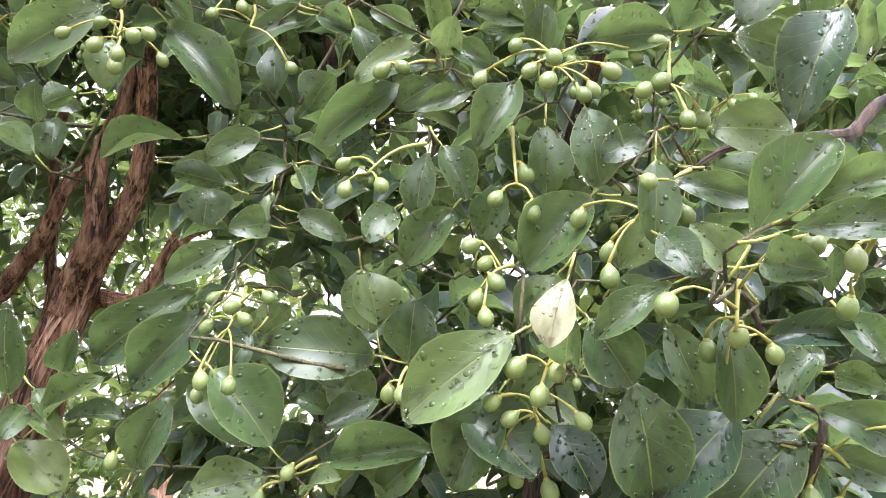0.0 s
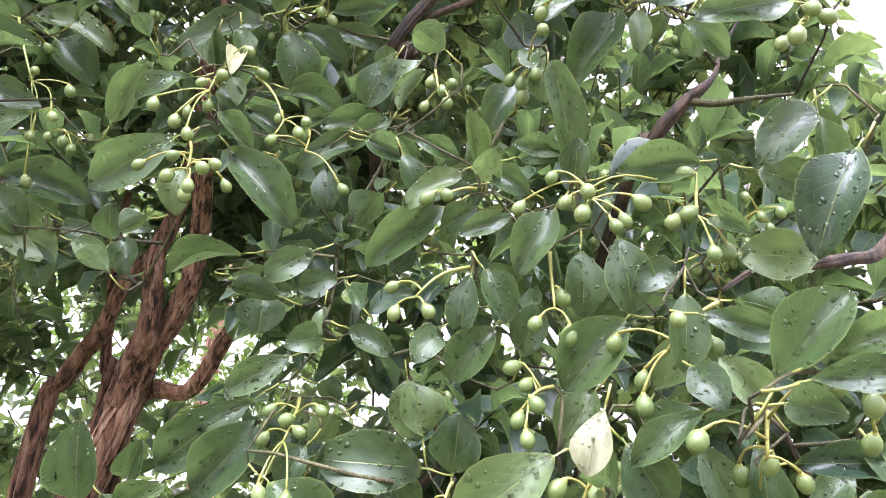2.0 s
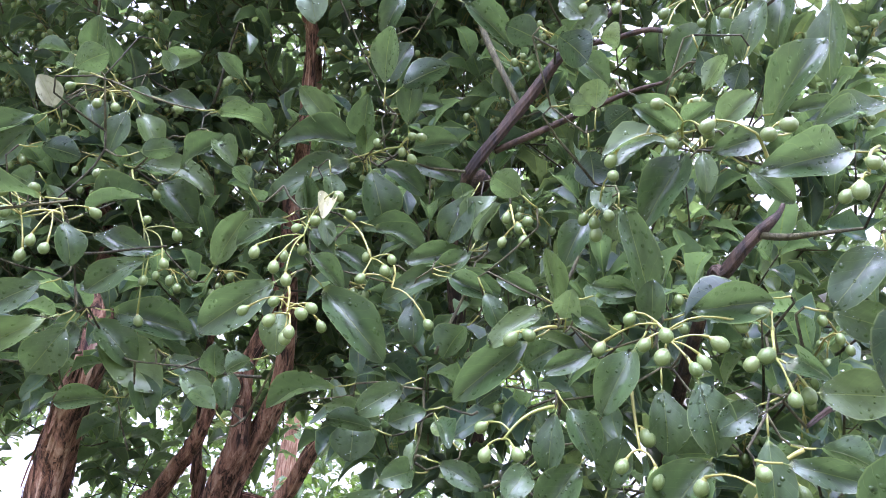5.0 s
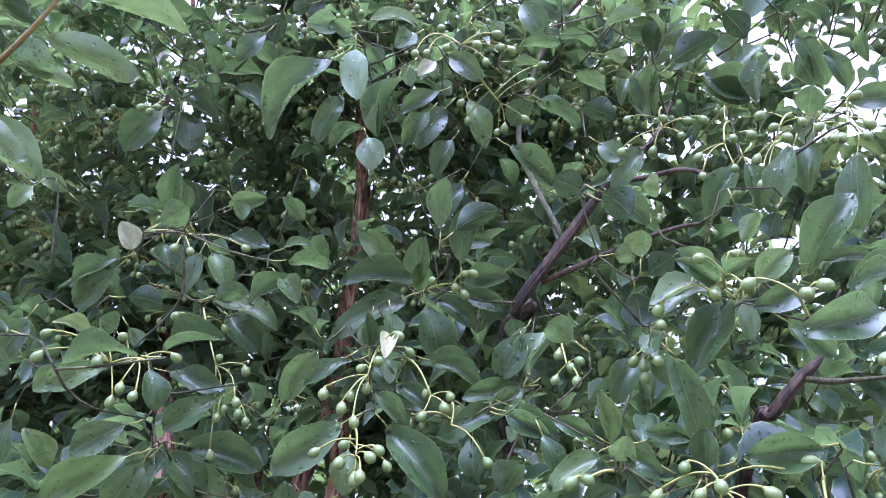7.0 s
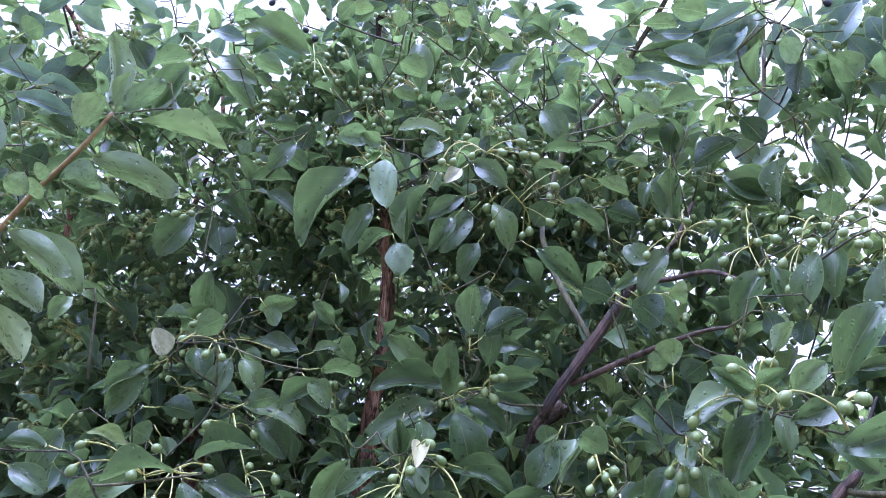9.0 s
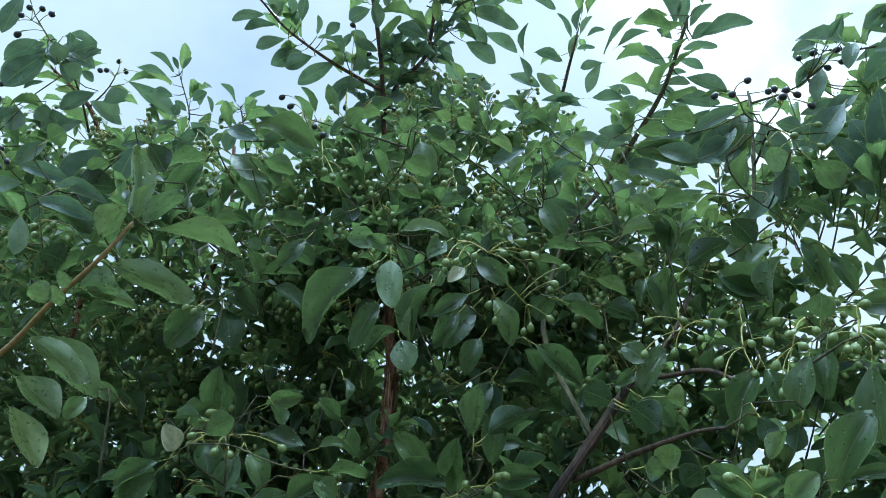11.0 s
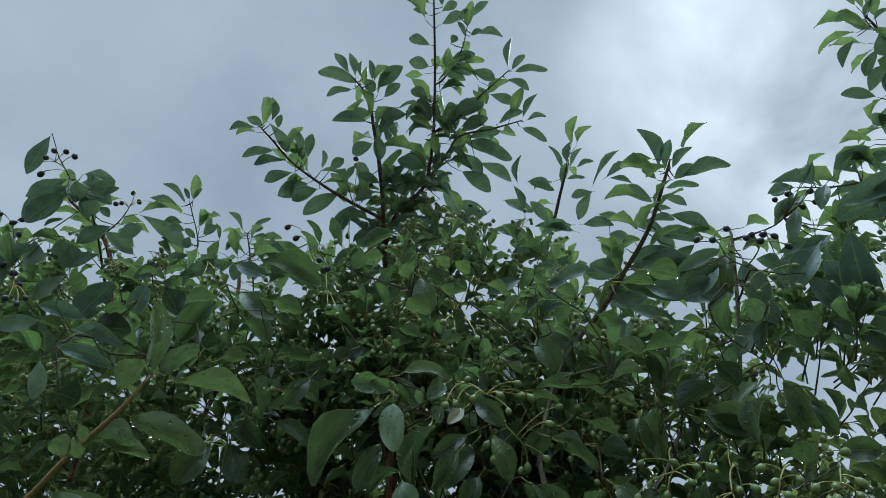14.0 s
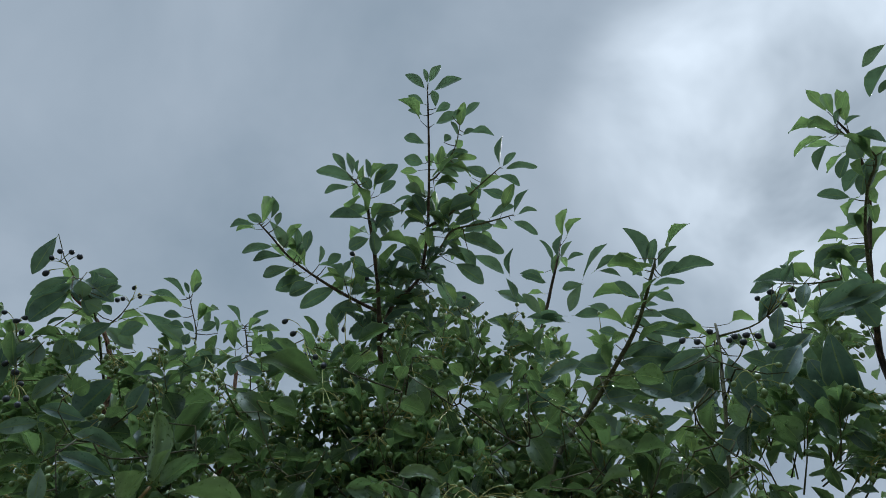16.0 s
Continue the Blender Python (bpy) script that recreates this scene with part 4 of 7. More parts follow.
spray(tree, (0.172, 0.957, 2.678), [
    (0.158, 0.697, 2.159, 0.193, 0.641, 2.156, 0.027, 101, 0),
    (0.169, 0.719, 2.170, 0.058, 0.698, 2.121, 0.044, -33, 1),
])
spray(tree, (-0.931, 0.809, 3.409), [
    (-0.882, 0.758, 3.362, -0.688, 0.817, 3.267, 0.080, 81, 0),
    (-0.878, 0.701, 3.171, -0.771, 0.746, 3.075, 0.059, 84, 0),
    (-0.936, 0.704, 3.161, -1.017, 0.733, 3.032, 0.065, -106, 0),
    (-0.406, 0.823, 3.263, -0.395, 0.873, 3.131, 0.067, 56, 0),
    (0.137, 0.986, 3.302, 0.315, 1.019, 3.236, 0.069, 106, 0),
    (0.417, 0.903, 3.259, 0.291, 0.923, 3.129, 0.072, -81, 0),
    (0.433, 0.878, 3.256, 0.392, 0.930, 3.112, 0.058, -62, 0),
    (0.272, 1.039, 3.096, 0.189, 1.075, 2.958, 0.065, -70, 0),
    (0.254, 0.982, 2.823, 0.360, 1.003, 2.763, 0.075, 98, 0),
    (0.292, 0.961, 2.912, 0.345, 0.982, 2.838, 0.056, 92, 0),
])
spray(tree, (-0.931, 0.809, 3.409), [
    (0.413, 0.833, 2.773, 0.459, 0.885, 2.665, 0.056, 110, 0),
    (-0.111, 0.964, 3.115, -0.061, 1.001, 3.011, 0.066, 83, 0),
])
far_spray([
    (0.172, 1.013, 3.389, 0.286, 1.014, 3.341, 0.049, 102, 0),
])
far_spray([
    (0.183, 1.097, 3.457, 0.072, 1.020, 3.430, 0.052, -112, 0),
    (0.096, 1.067, 3.295, 0.216, 1.042, 3.274, 0.049, 101, 0),
    (0.062, 1.160, 3.329, -0.040, 1.076, 3.312, 0.058, -112, 0),
    (0.075, 1.052, 3.247, 0.145, 1.081, 3.165, 0.054, 93, 0),
    (0.193, 0.938, 3.228, 0.307, 0.954, 3.172, 0.055, 102, 0),
    (0.020, 1.102, 3.185, -0.110, 1.027, 3.158, 0.057, -103, 0),
    (0.392, 0.909, 3.150, 0.275, 0.877, 3.091, 0.072, -94, 0),
    (-1.550, 0.597, 3.715, -1.673, 0.625, 3.581, 0.094, -120, 0),
    (-1.523, 0.595, 3.714, -1.387, 0.647, 3.615, 0.072, 86, 0),
])
far_spray([
    (-1.499, 0.408, 3.700, -1.550, 0.461, 3.563, 0.051, -125, 0),
])
far_spray([
    (0.771, 0.924, 3.506, 0.601, 0.846, 3.467, 0.044, -75, 0),
])
far_spray([
    (0.724, 0.950, 3.527, 0.619, 0.962, 3.437, 0.032, -78, 0),
    (0.639, 0.656, 3.072, 0.780, 0.602, 3.078, 0.047, 100, 0),
])
far_spray([
    (0.709, 0.858, 3.443, 0.697, 0.771, 3.436, 0.020, 129, 0),
    (0.740, 0.852, 3.168, 0.748, 0.982, 3.027, 0.048, -153, 0),
    (0.684, 0.865, 3.210, 0.728, 0.953, 3.101, 0.044, 140, 0),
    (0.728, 0.931, 3.316, 0.598, 0.941, 3.228, 0.042, -83, 0),
    (0.573, 0.978, 3.316, 0.683, 0.937, 3.298, 0.036, 99, 0),
    (0.814, 0.743, 3.213, 0.747, 0.636, 3.219, 0.029, -133, 0),
])
spray(tree, (-0.360, 0.936, 2.152), [
    (-0.390, 0.885, 2.147, -0.349, 0.887, 2.099, 0.035, 51, 0),
    (-0.357, 0.908, 2.125, -0.300, 0.919, 2.069, 0.033, 59, 0),
    (-0.382, 0.860, 2.092, -0.323, 0.876, 2.031, 0.032, 59, 0),
    (-0.410, 0.867, 2.151, -0.491, 0.848, 2.099, 0.035, -58, 0),
    (-0.306, 0.950, 2.181, -0.212, 0.962, 2.132, 0.038, 57, 0),
    (-0.163, 0.857, 2.045, -0.082, 0.864, 2.007, 0.032, 70, 0),
    (-0.103, 0.787, 1.985, -0.084, 0.797, 1.928, 0.033, 42, 0),
    (-0.019, 0.775, 1.953, -0.098, 0.765, 1.898, 0.035, -53, 0),
    (-0.602, 0.922, 2.365, -0.557, 0.930, 2.302, 0.044, 46, 0),
    (-0.616, 0.954, 2.446, -0.545, 0.932, 2.434, 0.027, 62, 0),
])
spray(tree, (0.295, 1.019, 2.855), [
    (0.261, 1.065, 3.121, 0.190, 1.091, 2.976, 0.059, -28, 0),
    (0.301, 1.023, 2.964, 0.210, 1.016, 2.871, 0.055, -73, 0),
    (0.246, 0.992, 2.810, 0.354, 1.006, 2.750, 0.057, 97, 0),
    (0.405, 0.970, 2.884, 0.316, 0.971, 2.783, 0.048, -35, 0),
    (0.397, 0.914, 2.795, 0.346, 0.934, 2.680, 0.046, -11, 0),
    (0.412, 0.867, 2.739, 0.434, 0.881, 2.660, 0.042, 66, 0),
    (0.449, 0.831, 2.710, 0.478, 0.852, 2.624, 0.038, 79, 0),
    (0.447, 0.825, 2.572, 0.529, 0.813, 2.557, 0.050, 95, 0),
    (0.110, 0.916, 2.773, 0.081, 0.915, 2.696, 0.029, -33, 0),
    (0.025, 0.884, 2.584, 0.069, 0.887, 2.530, 0.044, 74, 0),
])
spray(tree, (0.295, 1.019, 2.855), [
    (0.044, 0.905, 2.471, 0.101, 0.918, 2.406, 0.049, 79, 0),
    (0.227, 0.791, 2.332, 0.240, 0.766, 2.268, 0.037, 30, 0),
    (0.055, 0.934, 2.542, 0.003, 0.911, 2.496, 0.028, -72, 0),
    (0.291, 0.706, 2.183, 0.361, 0.694, 2.176, 0.026, 66, 0),
    (0.356, 0.618, 2.112, 0.282, 0.598, 2.078, 0.030, -58, 0),
])
spray(tree, (-0.361, 0.766, 2.711), [
    (-0.442, 0.749, 2.661, -0.501, 0.766, 2.552, 0.045, -81, 0),
    (-0.421, 0.838, 2.644, -0.489, 0.823, 2.579, 0.034, -55, 0),
    (-0.343, 0.758, 2.681, -0.382, 0.783, 2.566, 0.045, -14, 1),
    (-0.297, 0.864, 2.697, -0.354, 0.868, 2.605, 0.042, -75, 0),
    (-0.267, 0.828, 2.711, -0.348, 0.812, 2.643, 0.038, -80, 0),
    (-0.262, 0.940, 2.682, -0.306, 0.947, 2.587, 0.048, -64, 0),
    (-0.241, 0.929, 2.560, -0.291, 0.936, 2.466, 0.044, -67, 0),
    (-0.156, 0.921, 2.635, -0.059, 0.958, 2.539, 0.051, 86, 0),
    (-0.646, 0.776, 2.894, -0.700, 0.774, 2.808, 0.045, -87, 0),
    (-0.549, 0.872, 2.561, -0.532, 0.870, 2.501, 0.022, -16, 0),
])
spray(tree, (-0.361, 0.766, 2.711), [
    (-0.565, 0.937, 2.495, -0.596, 0.874, 2.514, 0.035, -111, 0),
    (-0.937, 0.631, 2.405, -0.965, 0.621, 2.355, 0.034, -81, 0),
    (-0.905, 0.678, 2.416, -0.944, 0.621, 2.432, 0.031, -96, 0),
])
far_spray([
    (-1.544, 0.585, 3.723, -1.660, 0.574, 3.636, 0.042, -113, 0),
    (-1.514, 0.574, 3.678, -1.653, 0.614, 3.551, 0.071, -122, 0),
    (-1.491, 0.548, 3.650, -1.451, 0.583, 3.557, 0.052, 49, 3),
    (-1.483, 0.570, 3.704, -1.352, 0.581, 3.644, 0.033, 83, 0),
    (-1.503, 0.627, 3.731, -1.379, 0.629, 3.674, 0.035, 98, 0),
    (-1.462, 0.616, 3.668, -1.460, 0.651, 3.568, 0.056, -5, 0),
])
far_spray([
    (-0.872, 0.751, 3.408, -0.801, 0.762, 3.343, 0.034, 78, 0),
])
far_spray([
    (-0.872, 0.756, 3.401, -0.711, 0.839, 3.298, 0.059, 94, 0),
    (-1.633, 0.578, 3.422, -1.659, 0.672, 3.279, 0.052, 161, 0),
    (-1.614, 0.640, 3.482, -1.691, 0.673, 3.373, 0.057, -119, 0),
    (-0.877, 0.704, 3.175, -0.782, 0.760, 3.087, 0.056, 85, 0),
    (-0.946, 0.721, 3.178, -1.047, 0.765, 3.065, 0.070, -112, 0),
    (-1.144, 0.682, 3.243, -1.195, 0.723, 3.139, 0.058, -115, 0),
    (-1.153, 0.510, 2.890, -1.005, 0.545, 2.835, 0.037, 75, 0),
    (-1.150, 0.482, 2.778, -1.153, 0.526, 2.695, 0.040, 144, 0),
])
far_spray([
    (-1.092, 0.446, 2.770, -0.958, 0.482, 2.717, 0.037, 83, 0),
    (-1.274, 0.922, 3.537, -1.070, 0.874, 3.532, 0.050, 112, 0),
    (-1.239, 0.656, 3.071, -1.335, 0.564, 3.062, 0.043, -99, 0),
    (-1.352, 0.616, 3.060, -1.446, 0.576, 3.014, 0.045, -100, 0),
    (-1.411, 0.713, 3.601, -1.502, 0.704, 3.518, 0.053, -107, 0),
    (-1.428, 0.748, 3.502, -1.532, 0.719, 3.433, 0.051, -104, 0),
    (-1.457, 0.914, 3.681, -1.514, 0.791, 3.683, 0.053, -113, 0),
    (-1.251, 0.854, 3.526, -1.343, 0.826, 3.456, 0.049, -101, 0),
    (-1.439, 0.684, 3.333, -1.521, 0.688, 3.248, 0.048, -107, 0),
    (-0.931, 0.724, 3.313, -0.830, 0.738, 3.255, 0.043, 88, 0),
])
far_spray([
    (-0.442, 1.182, 4.123, -0.609, 1.146, 4.031, 0.060, -103, 0),
    (-0.470, 1.118, 3.938, -0.604, 1.088, 3.852, 0.052, -101, 0),
    (-0.210, 1.332, 4.261, -0.089, 1.352, 4.171, 0.048, 97, 0),
])
far_spray([
    (-0.252, 1.260, 4.100, -0.395, 1.224, 4.011, 0.064, -100, 0),
    (-0.266, 1.333, 4.081, -0.121, 1.337, 4.012, 0.051, 99, 0),
    (-0.520, 1.156, 3.849, -0.370, 1.108, 3.827, 0.060, 109, 0),
    (-0.641, 0.969, 3.609, -0.733, 0.959, 3.525, 0.054, -96, 0),
    (-0.423, 1.116, 3.728, -0.295, 1.135, 3.655, 0.053, 96, 0),
])
far_spray([
    (0.082, 1.435, 4.094, -0.088, 1.331, 4.050, 0.047, -94, 0),
    (0.262, 0.862, 3.168, 0.384, 0.804, 3.172, 0.039, 103, 0),
    (0.163, 0.974, 3.307, 0.299, 1.003, 3.243, 0.043, 101, 0),
])
far_spray([
    (0.201, 0.953, 3.307, 0.283, 0.940, 3.265, 0.039, 96, 3),
    (0.397, 0.872, 3.200, 0.284, 0.902, 3.098, 0.067, -84, 0),
    (0.005, 1.108, 3.475, -0.060, 1.077, 3.414, 0.040, -84, 3),
    (-0.108, 1.062, 3.296, 0.012, 1.002, 3.294, 0.048, 105, 0),
    (0.128, 0.967, 3.191, 0.266, 1.002, 3.127, 0.038, 99, 0),
    (-0.050, 1.334, 3.929, -0.192, 1.297, 3.845, 0.057, -96, 0),
    (0.087, 1.099, 3.509, -0.034, 1.066, 3.440, 0.048, -94, 0),
    (0.088, 1.077, 3.380, 0.187, 1.089, 3.319, 0.046, 95, 0),
    (-0.133, 1.101, 3.505, -0.253, 1.083, 3.425, 0.048, -92, 0),
])
far_spray([
    (0.791, 0.627, 3.124, 0.614, 0.617, 3.049, 0.056, -93, 0),
    (0.705, 0.804, 3.206, 0.719, 0.951, 3.040, 0.085, -157, 0),
    (0.663, 0.883, 3.236, 0.555, 0.930, 3.122, 0.073, -79, 0),
    (0.651, 0.894, 3.191, 0.685, 0.948, 3.096, 0.066, 123, 0),
    (0.704, 0.962, 3.538, 0.611, 0.983, 3.438, 0.038, -76, 0),
    (0.658, 0.866, 3.469, 0.575, 0.840, 3.409, 0.033, -89, 0),
    (0.674, 0.850, 3.446, 0.692, 0.781, 3.437, 0.023, 128, 0),
    (0.671, 0.922, 3.440, 0.630, 0.961, 3.338, 0.043, -67, 0),
    (0.763, 0.888, 3.484, 0.716, 0.909, 3.394, 0.043, -57, 0),
])
far_spray([
    (0.459, 0.897, 3.244, 0.490, 0.999, 3.112, 0.068, 147, 0),
    (0.471, 0.966, 3.068, 0.381, 0.991, 2.976, 0.059, -75, 0),
    (0.661, 0.957, 3.022, 0.724, 1.000, 2.945, 0.043, 110, 0),
    (0.592, 0.902, 3.146, 0.657, 0.962, 3.054, 0.059, 117, 0),
    (0.469, 0.965, 3.147, 0.513, 0.994, 3.072, 0.052, 98, 0),
    (0.715, 0.642, 3.110, 0.742, 0.679, 3.034, 0.053, 117, 0),
    (0.426, 0.912, 3.168, 0.341, 0.926, 3.083, 0.052, -76, 0),
])
far_spray([
    (-0.332, 0.492, 4.520, -0.404, 0.420, 4.542, 0.039, 17, 0),
    (-0.327, 0.478, 4.541, -0.329, 0.421, 4.567, 0.023, -16, 0),
    (-0.326, 0.488, 4.565, -0.260, 0.418, 4.566, 0.035, -6, 0),
    (-0.317, 0.497, 4.496, -0.187, 0.485, 4.548, 0.051, 2, 0),
    (-0.308, 0.565, 4.496, -0.309, 0.493, 4.510, 0.036, -13, 0),
    (-0.358, 0.570, 4.568, -0.419, 0.523, 4.577, 0.035, 21, 0),
    (-0.369, 0.603, 4.535, -0.427, 0.568, 4.540, 0.025, 24, 0),
    (-0.324, 0.594, 4.523, -0.252, 0.570, 4.520, 0.039, -22, 0),
    (-0.340, 0.637, 4.502, -0.212, 0.642, 4.550, 0.049, -16, 0),
    (-0.254, 0.616, 4.508, -0.215, 0.604, 4.524, 0.020, -26, 0),
])
far_spray([
    (-0.377, 0.699, 4.472, -0.457, 0.643, 4.453, 0.044, 25, 0),
    (-0.399, 0.772, 4.443, -0.480, 0.739, 4.453, 0.054, 29, 0),
    (-0.304, 0.692, 4.443, -0.272, 0.668, 4.444, 0.034, -16, 0),
    (-0.227, 0.655, 4.530, -0.135, 0.603, 4.557, 0.039, 0, 0),
    (-0.218, 0.693, 4.498, -0.102, 0.739, 4.518, 0.046, 10, 0),
    (-0.243, 0.702, 4.490, -0.266, 0.650, 4.536, 0.026, -6, 0),
    (-0.227, 0.687, 4.464, -0.178, 0.677, 4.485, 0.024, -29, 0),
    (-0.316, 0.750, 4.430, -0.218, 0.763, 4.467, 0.044, -32, 0),
    (-0.348, 0.788, 4.455, -0.236, 0.816, 4.415, 0.055, -33, 0),
    (-0.253, 0.783, 4.384, -0.154, 0.825, 4.344, 0.048, -31, 0),
])
far_spray([
    (-0.365, 0.810, 4.452, -0.273, 0.852, 4.435, 0.040, -29, 0),
    (-0.100, 0.841, 4.420, -0.066, 0.719, 4.462, 0.048, 45, 0),
    (-0.093, 0.836, 4.409, -0.028, 0.787, 4.429, 0.032, -21, 0),
    (-0.088, 0.830, 4.395, 0.049, 0.851, 4.394, 0.050, 3, 0),
    (-0.116, 0.860, 4.403, -0.033, 0.929, 4.401, 0.039, -8, 0),
    (-0.194, 0.902, 4.387, -0.095, 0.972, 4.392, 0.044, -26, 0),
    (-0.230, 0.873, 4.420, -0.208, 0.958, 4.407, 0.040, 1, 0),
    (-0.080, 1.016, 4.324, -0.001, 0.919, 4.349, 0.046, 22, 0),
    (-0.071, 1.027, 4.339, 0.019, 1.037, 4.370, 0.034, -4, 0),
    (-0.090, 1.043, 4.334, 0.007, 1.110, 4.300, 0.045, -9, 0),
])
far_spray([
    (-0.180, 1.011, 4.327, -0.068, 0.974, 4.328, 0.042, -22, 0),
    (-0.392, 0.946, 4.357, -0.318, 0.935, 4.378, 0.064, -32, 0),
    (-0.365, 0.935, 4.304, -0.212, 0.889, 4.293, 0.068, -30, 0),
    (-0.347, 1.017, 4.323, -0.335, 0.936, 4.422, 0.059, 12, 0),
    (-0.327, 0.979, 4.258, -0.207, 0.964, 4.312, 0.058, -36, 0),
    (-0.324, 1.023, 4.269, -0.137, 1.090, 4.180, 0.078, -18, 0),
    (-0.299, 1.012, 4.266, -0.168, 1.030, 4.296, 0.054, -36, 0),
    (-0.369, 1.070, 4.288, -0.262, 1.144, 4.191, 0.059, -31, 0),
    (-0.357, 1.126, 4.221, -0.237, 1.189, 4.129, 0.069, -43, 0),
    (-0.284, 1.117, 4.249, -0.154, 1.196, 4.181, 0.060, -16, 0),
])
far_spray([
    (-0.438, 1.173, 4.208, -0.387, 1.313, 4.173, 0.074, -9, 0),
    (-0.398, 1.216, 4.137, -0.274, 1.309, 4.147, 0.059, -34, 0),
    (-0.420, 0.858, 4.343, -0.481, 0.801, 4.336, 0.049, 25, 0),
    (-0.424, 0.898, 4.353, -0.509, 0.871, 4.318, 0.044, 35, 0),
    (-0.422, 0.932, 4.286, -0.461, 0.839, 4.325, 0.053, 11, 0),
    (-0.634, 0.689, 4.229, -0.769, 0.592, 4.193, 0.061, 10, 0),
    (-0.656, 0.623, 4.191, -0.702, 0.556, 4.238, 0.034, 25, 0),
    (-0.644, 0.652, 4.211, -0.659, 0.580, 4.277, 0.035, -9, 0),
    (-0.640, 0.682, 4.264, -0.623, 0.626, 4.289, 0.023, 35, 0),
    (-0.595, 0.687, 4.222, -0.588, 0.615, 4.260, 0.030, -29, 0),
])
far_spray([
    (-0.669, 0.697, 4.220, -0.770, 0.695, 4.200, 0.037, 10, 0),
    (-0.589, 0.717, 4.219, -0.477, 0.672, 4.278, 0.060, -25, 0),
    (-0.577, 0.769, 4.238, -0.503, 0.735, 4.272, 0.042, -24, 0),
    (-0.616, 0.665, 4.225, -0.594, 0.720, 4.212, 0.046, -11, 0),
    (-0.620, 0.798, 4.129, -0.750, 0.746, 4.098, 0.052, 20, 0),
    (-0.619, 0.809, 4.210, -0.704, 0.787, 4.202, 0.047, 33, 0),
    (-0.628, 0.875, 4.117, -0.706, 0.872, 4.058, 0.056, 41, 0),
    (-0.612, 0.838, 4.128, -0.619, 0.933, 4.074, 0.051, 12, 0),
    (-0.475, 0.794, 4.138, -0.576, 0.785, 4.131, 0.055, 33, 0),
    (-0.513, 0.794, 4.202, -0.595, 0.838, 4.112, 0.047, 32, 0),
])
far_spray([
    (-0.456, 1.009, 4.078, -0.556, 0.953, 4.092, 0.060, 35, 0),
    (-0.483, 1.034, 4.063, -0.584, 1.039, 4.022, 0.051, 38, 0),
    (-0.661, 0.978, 4.061, -0.721, 0.936, 4.088, 0.042, 37, 0),
    (-0.615, 0.979, 3.988, -0.684, 0.913, 3.978, 0.041, 32, 0),
    (-0.499, 1.172, 3.956, -0.583, 1.134, 4.007, 0.056, 46, 0),
    (-0.541, 1.173, 3.890, -0.433, 1.179, 3.905, 0.060, -42, 0),
    (-0.663, 1.052, 3.995, -0.727, 0.991, 4.005, 0.056, 32, 0),
    (-0.661, 1.108, 3.924, -0.740, 1.143, 3.851, 0.065, 37, 0),
    (-0.616, 1.221, 3.846, -0.519, 1.282, 3.829, 0.069, -41, 0),
    (-0.672, 1.234, 3.809, -0.784, 1.211, 3.777, 0.069, 45, 0),
])
far_spray([
    (-0.994, 0.676, 4.016, -1.072, 0.637, 3.961, 0.037, 11, 0),
    (-0.962, 0.670, 4.008, -1.018, 0.635, 4.018, 0.034, 35, 0),
    (-0.934, 0.661, 3.993, -0.906, 0.578, 4.027, 0.034, -46, 0),
    (-0.957, 0.670, 4.039, -0.904, 0.772, 3.970, 0.048, -19, 0),
    (-0.911, 0.679, 3.977, -0.888, 0.639, 4.006, 0.027, 6, 0),
    (-0.945, 0.759, 3.979, -1.045, 0.722, 3.914, 0.045, 18, 0),
    (-0.904, 0.779, 3.937, -1.009, 0.751, 3.891, 0.042, 19, 0),
    (-0.882, 0.817, 3.985, -0.868, 0.721, 4.042, 0.041, -35, 0),
    (-0.875, 0.828, 3.984, -0.850, 0.781, 4.006, 0.032, 8, 0),
    (-0.838, 0.801, 3.950, -0.807, 0.738, 4.012, 0.040, 3, 0),
])
far_spray([
    (-0.811, 0.872, 3.983, -0.793, 0.816, 4.021, 0.025, -37, 0),
    (-0.771, 0.851, 3.928, -0.708, 0.820, 3.946, 0.040, -23, 0),
    (-0.893, 0.831, 3.934, -0.989, 0.813, 3.873, 0.045, 40, 0),
    (-0.855, 0.892, 3.943, -0.983, 0.914, 3.917, 0.068, 32, 0),
    (-0.808, 0.889, 3.884, -0.903, 0.881, 3.831, 0.058, 40, 0),
    (-0.748, 0.955, 3.938, -0.906, 0.982, 3.882, 0.063, 34, 0),
    (-0.718, 0.995, 3.919, -0.789, 1.050, 3.836, 0.059, 27, 0),
    (-0.668, 1.000, 3.845, -0.743, 0.970, 3.827, 0.044, 41, 0),
    (-0.131, 1.192, 4.132, -0.101, 1.082, 4.187, 0.039, 44, 0),
    (-0.093, 1.156, 4.105, 0.005, 1.190, 4.074, 0.039, -21, 0),
])
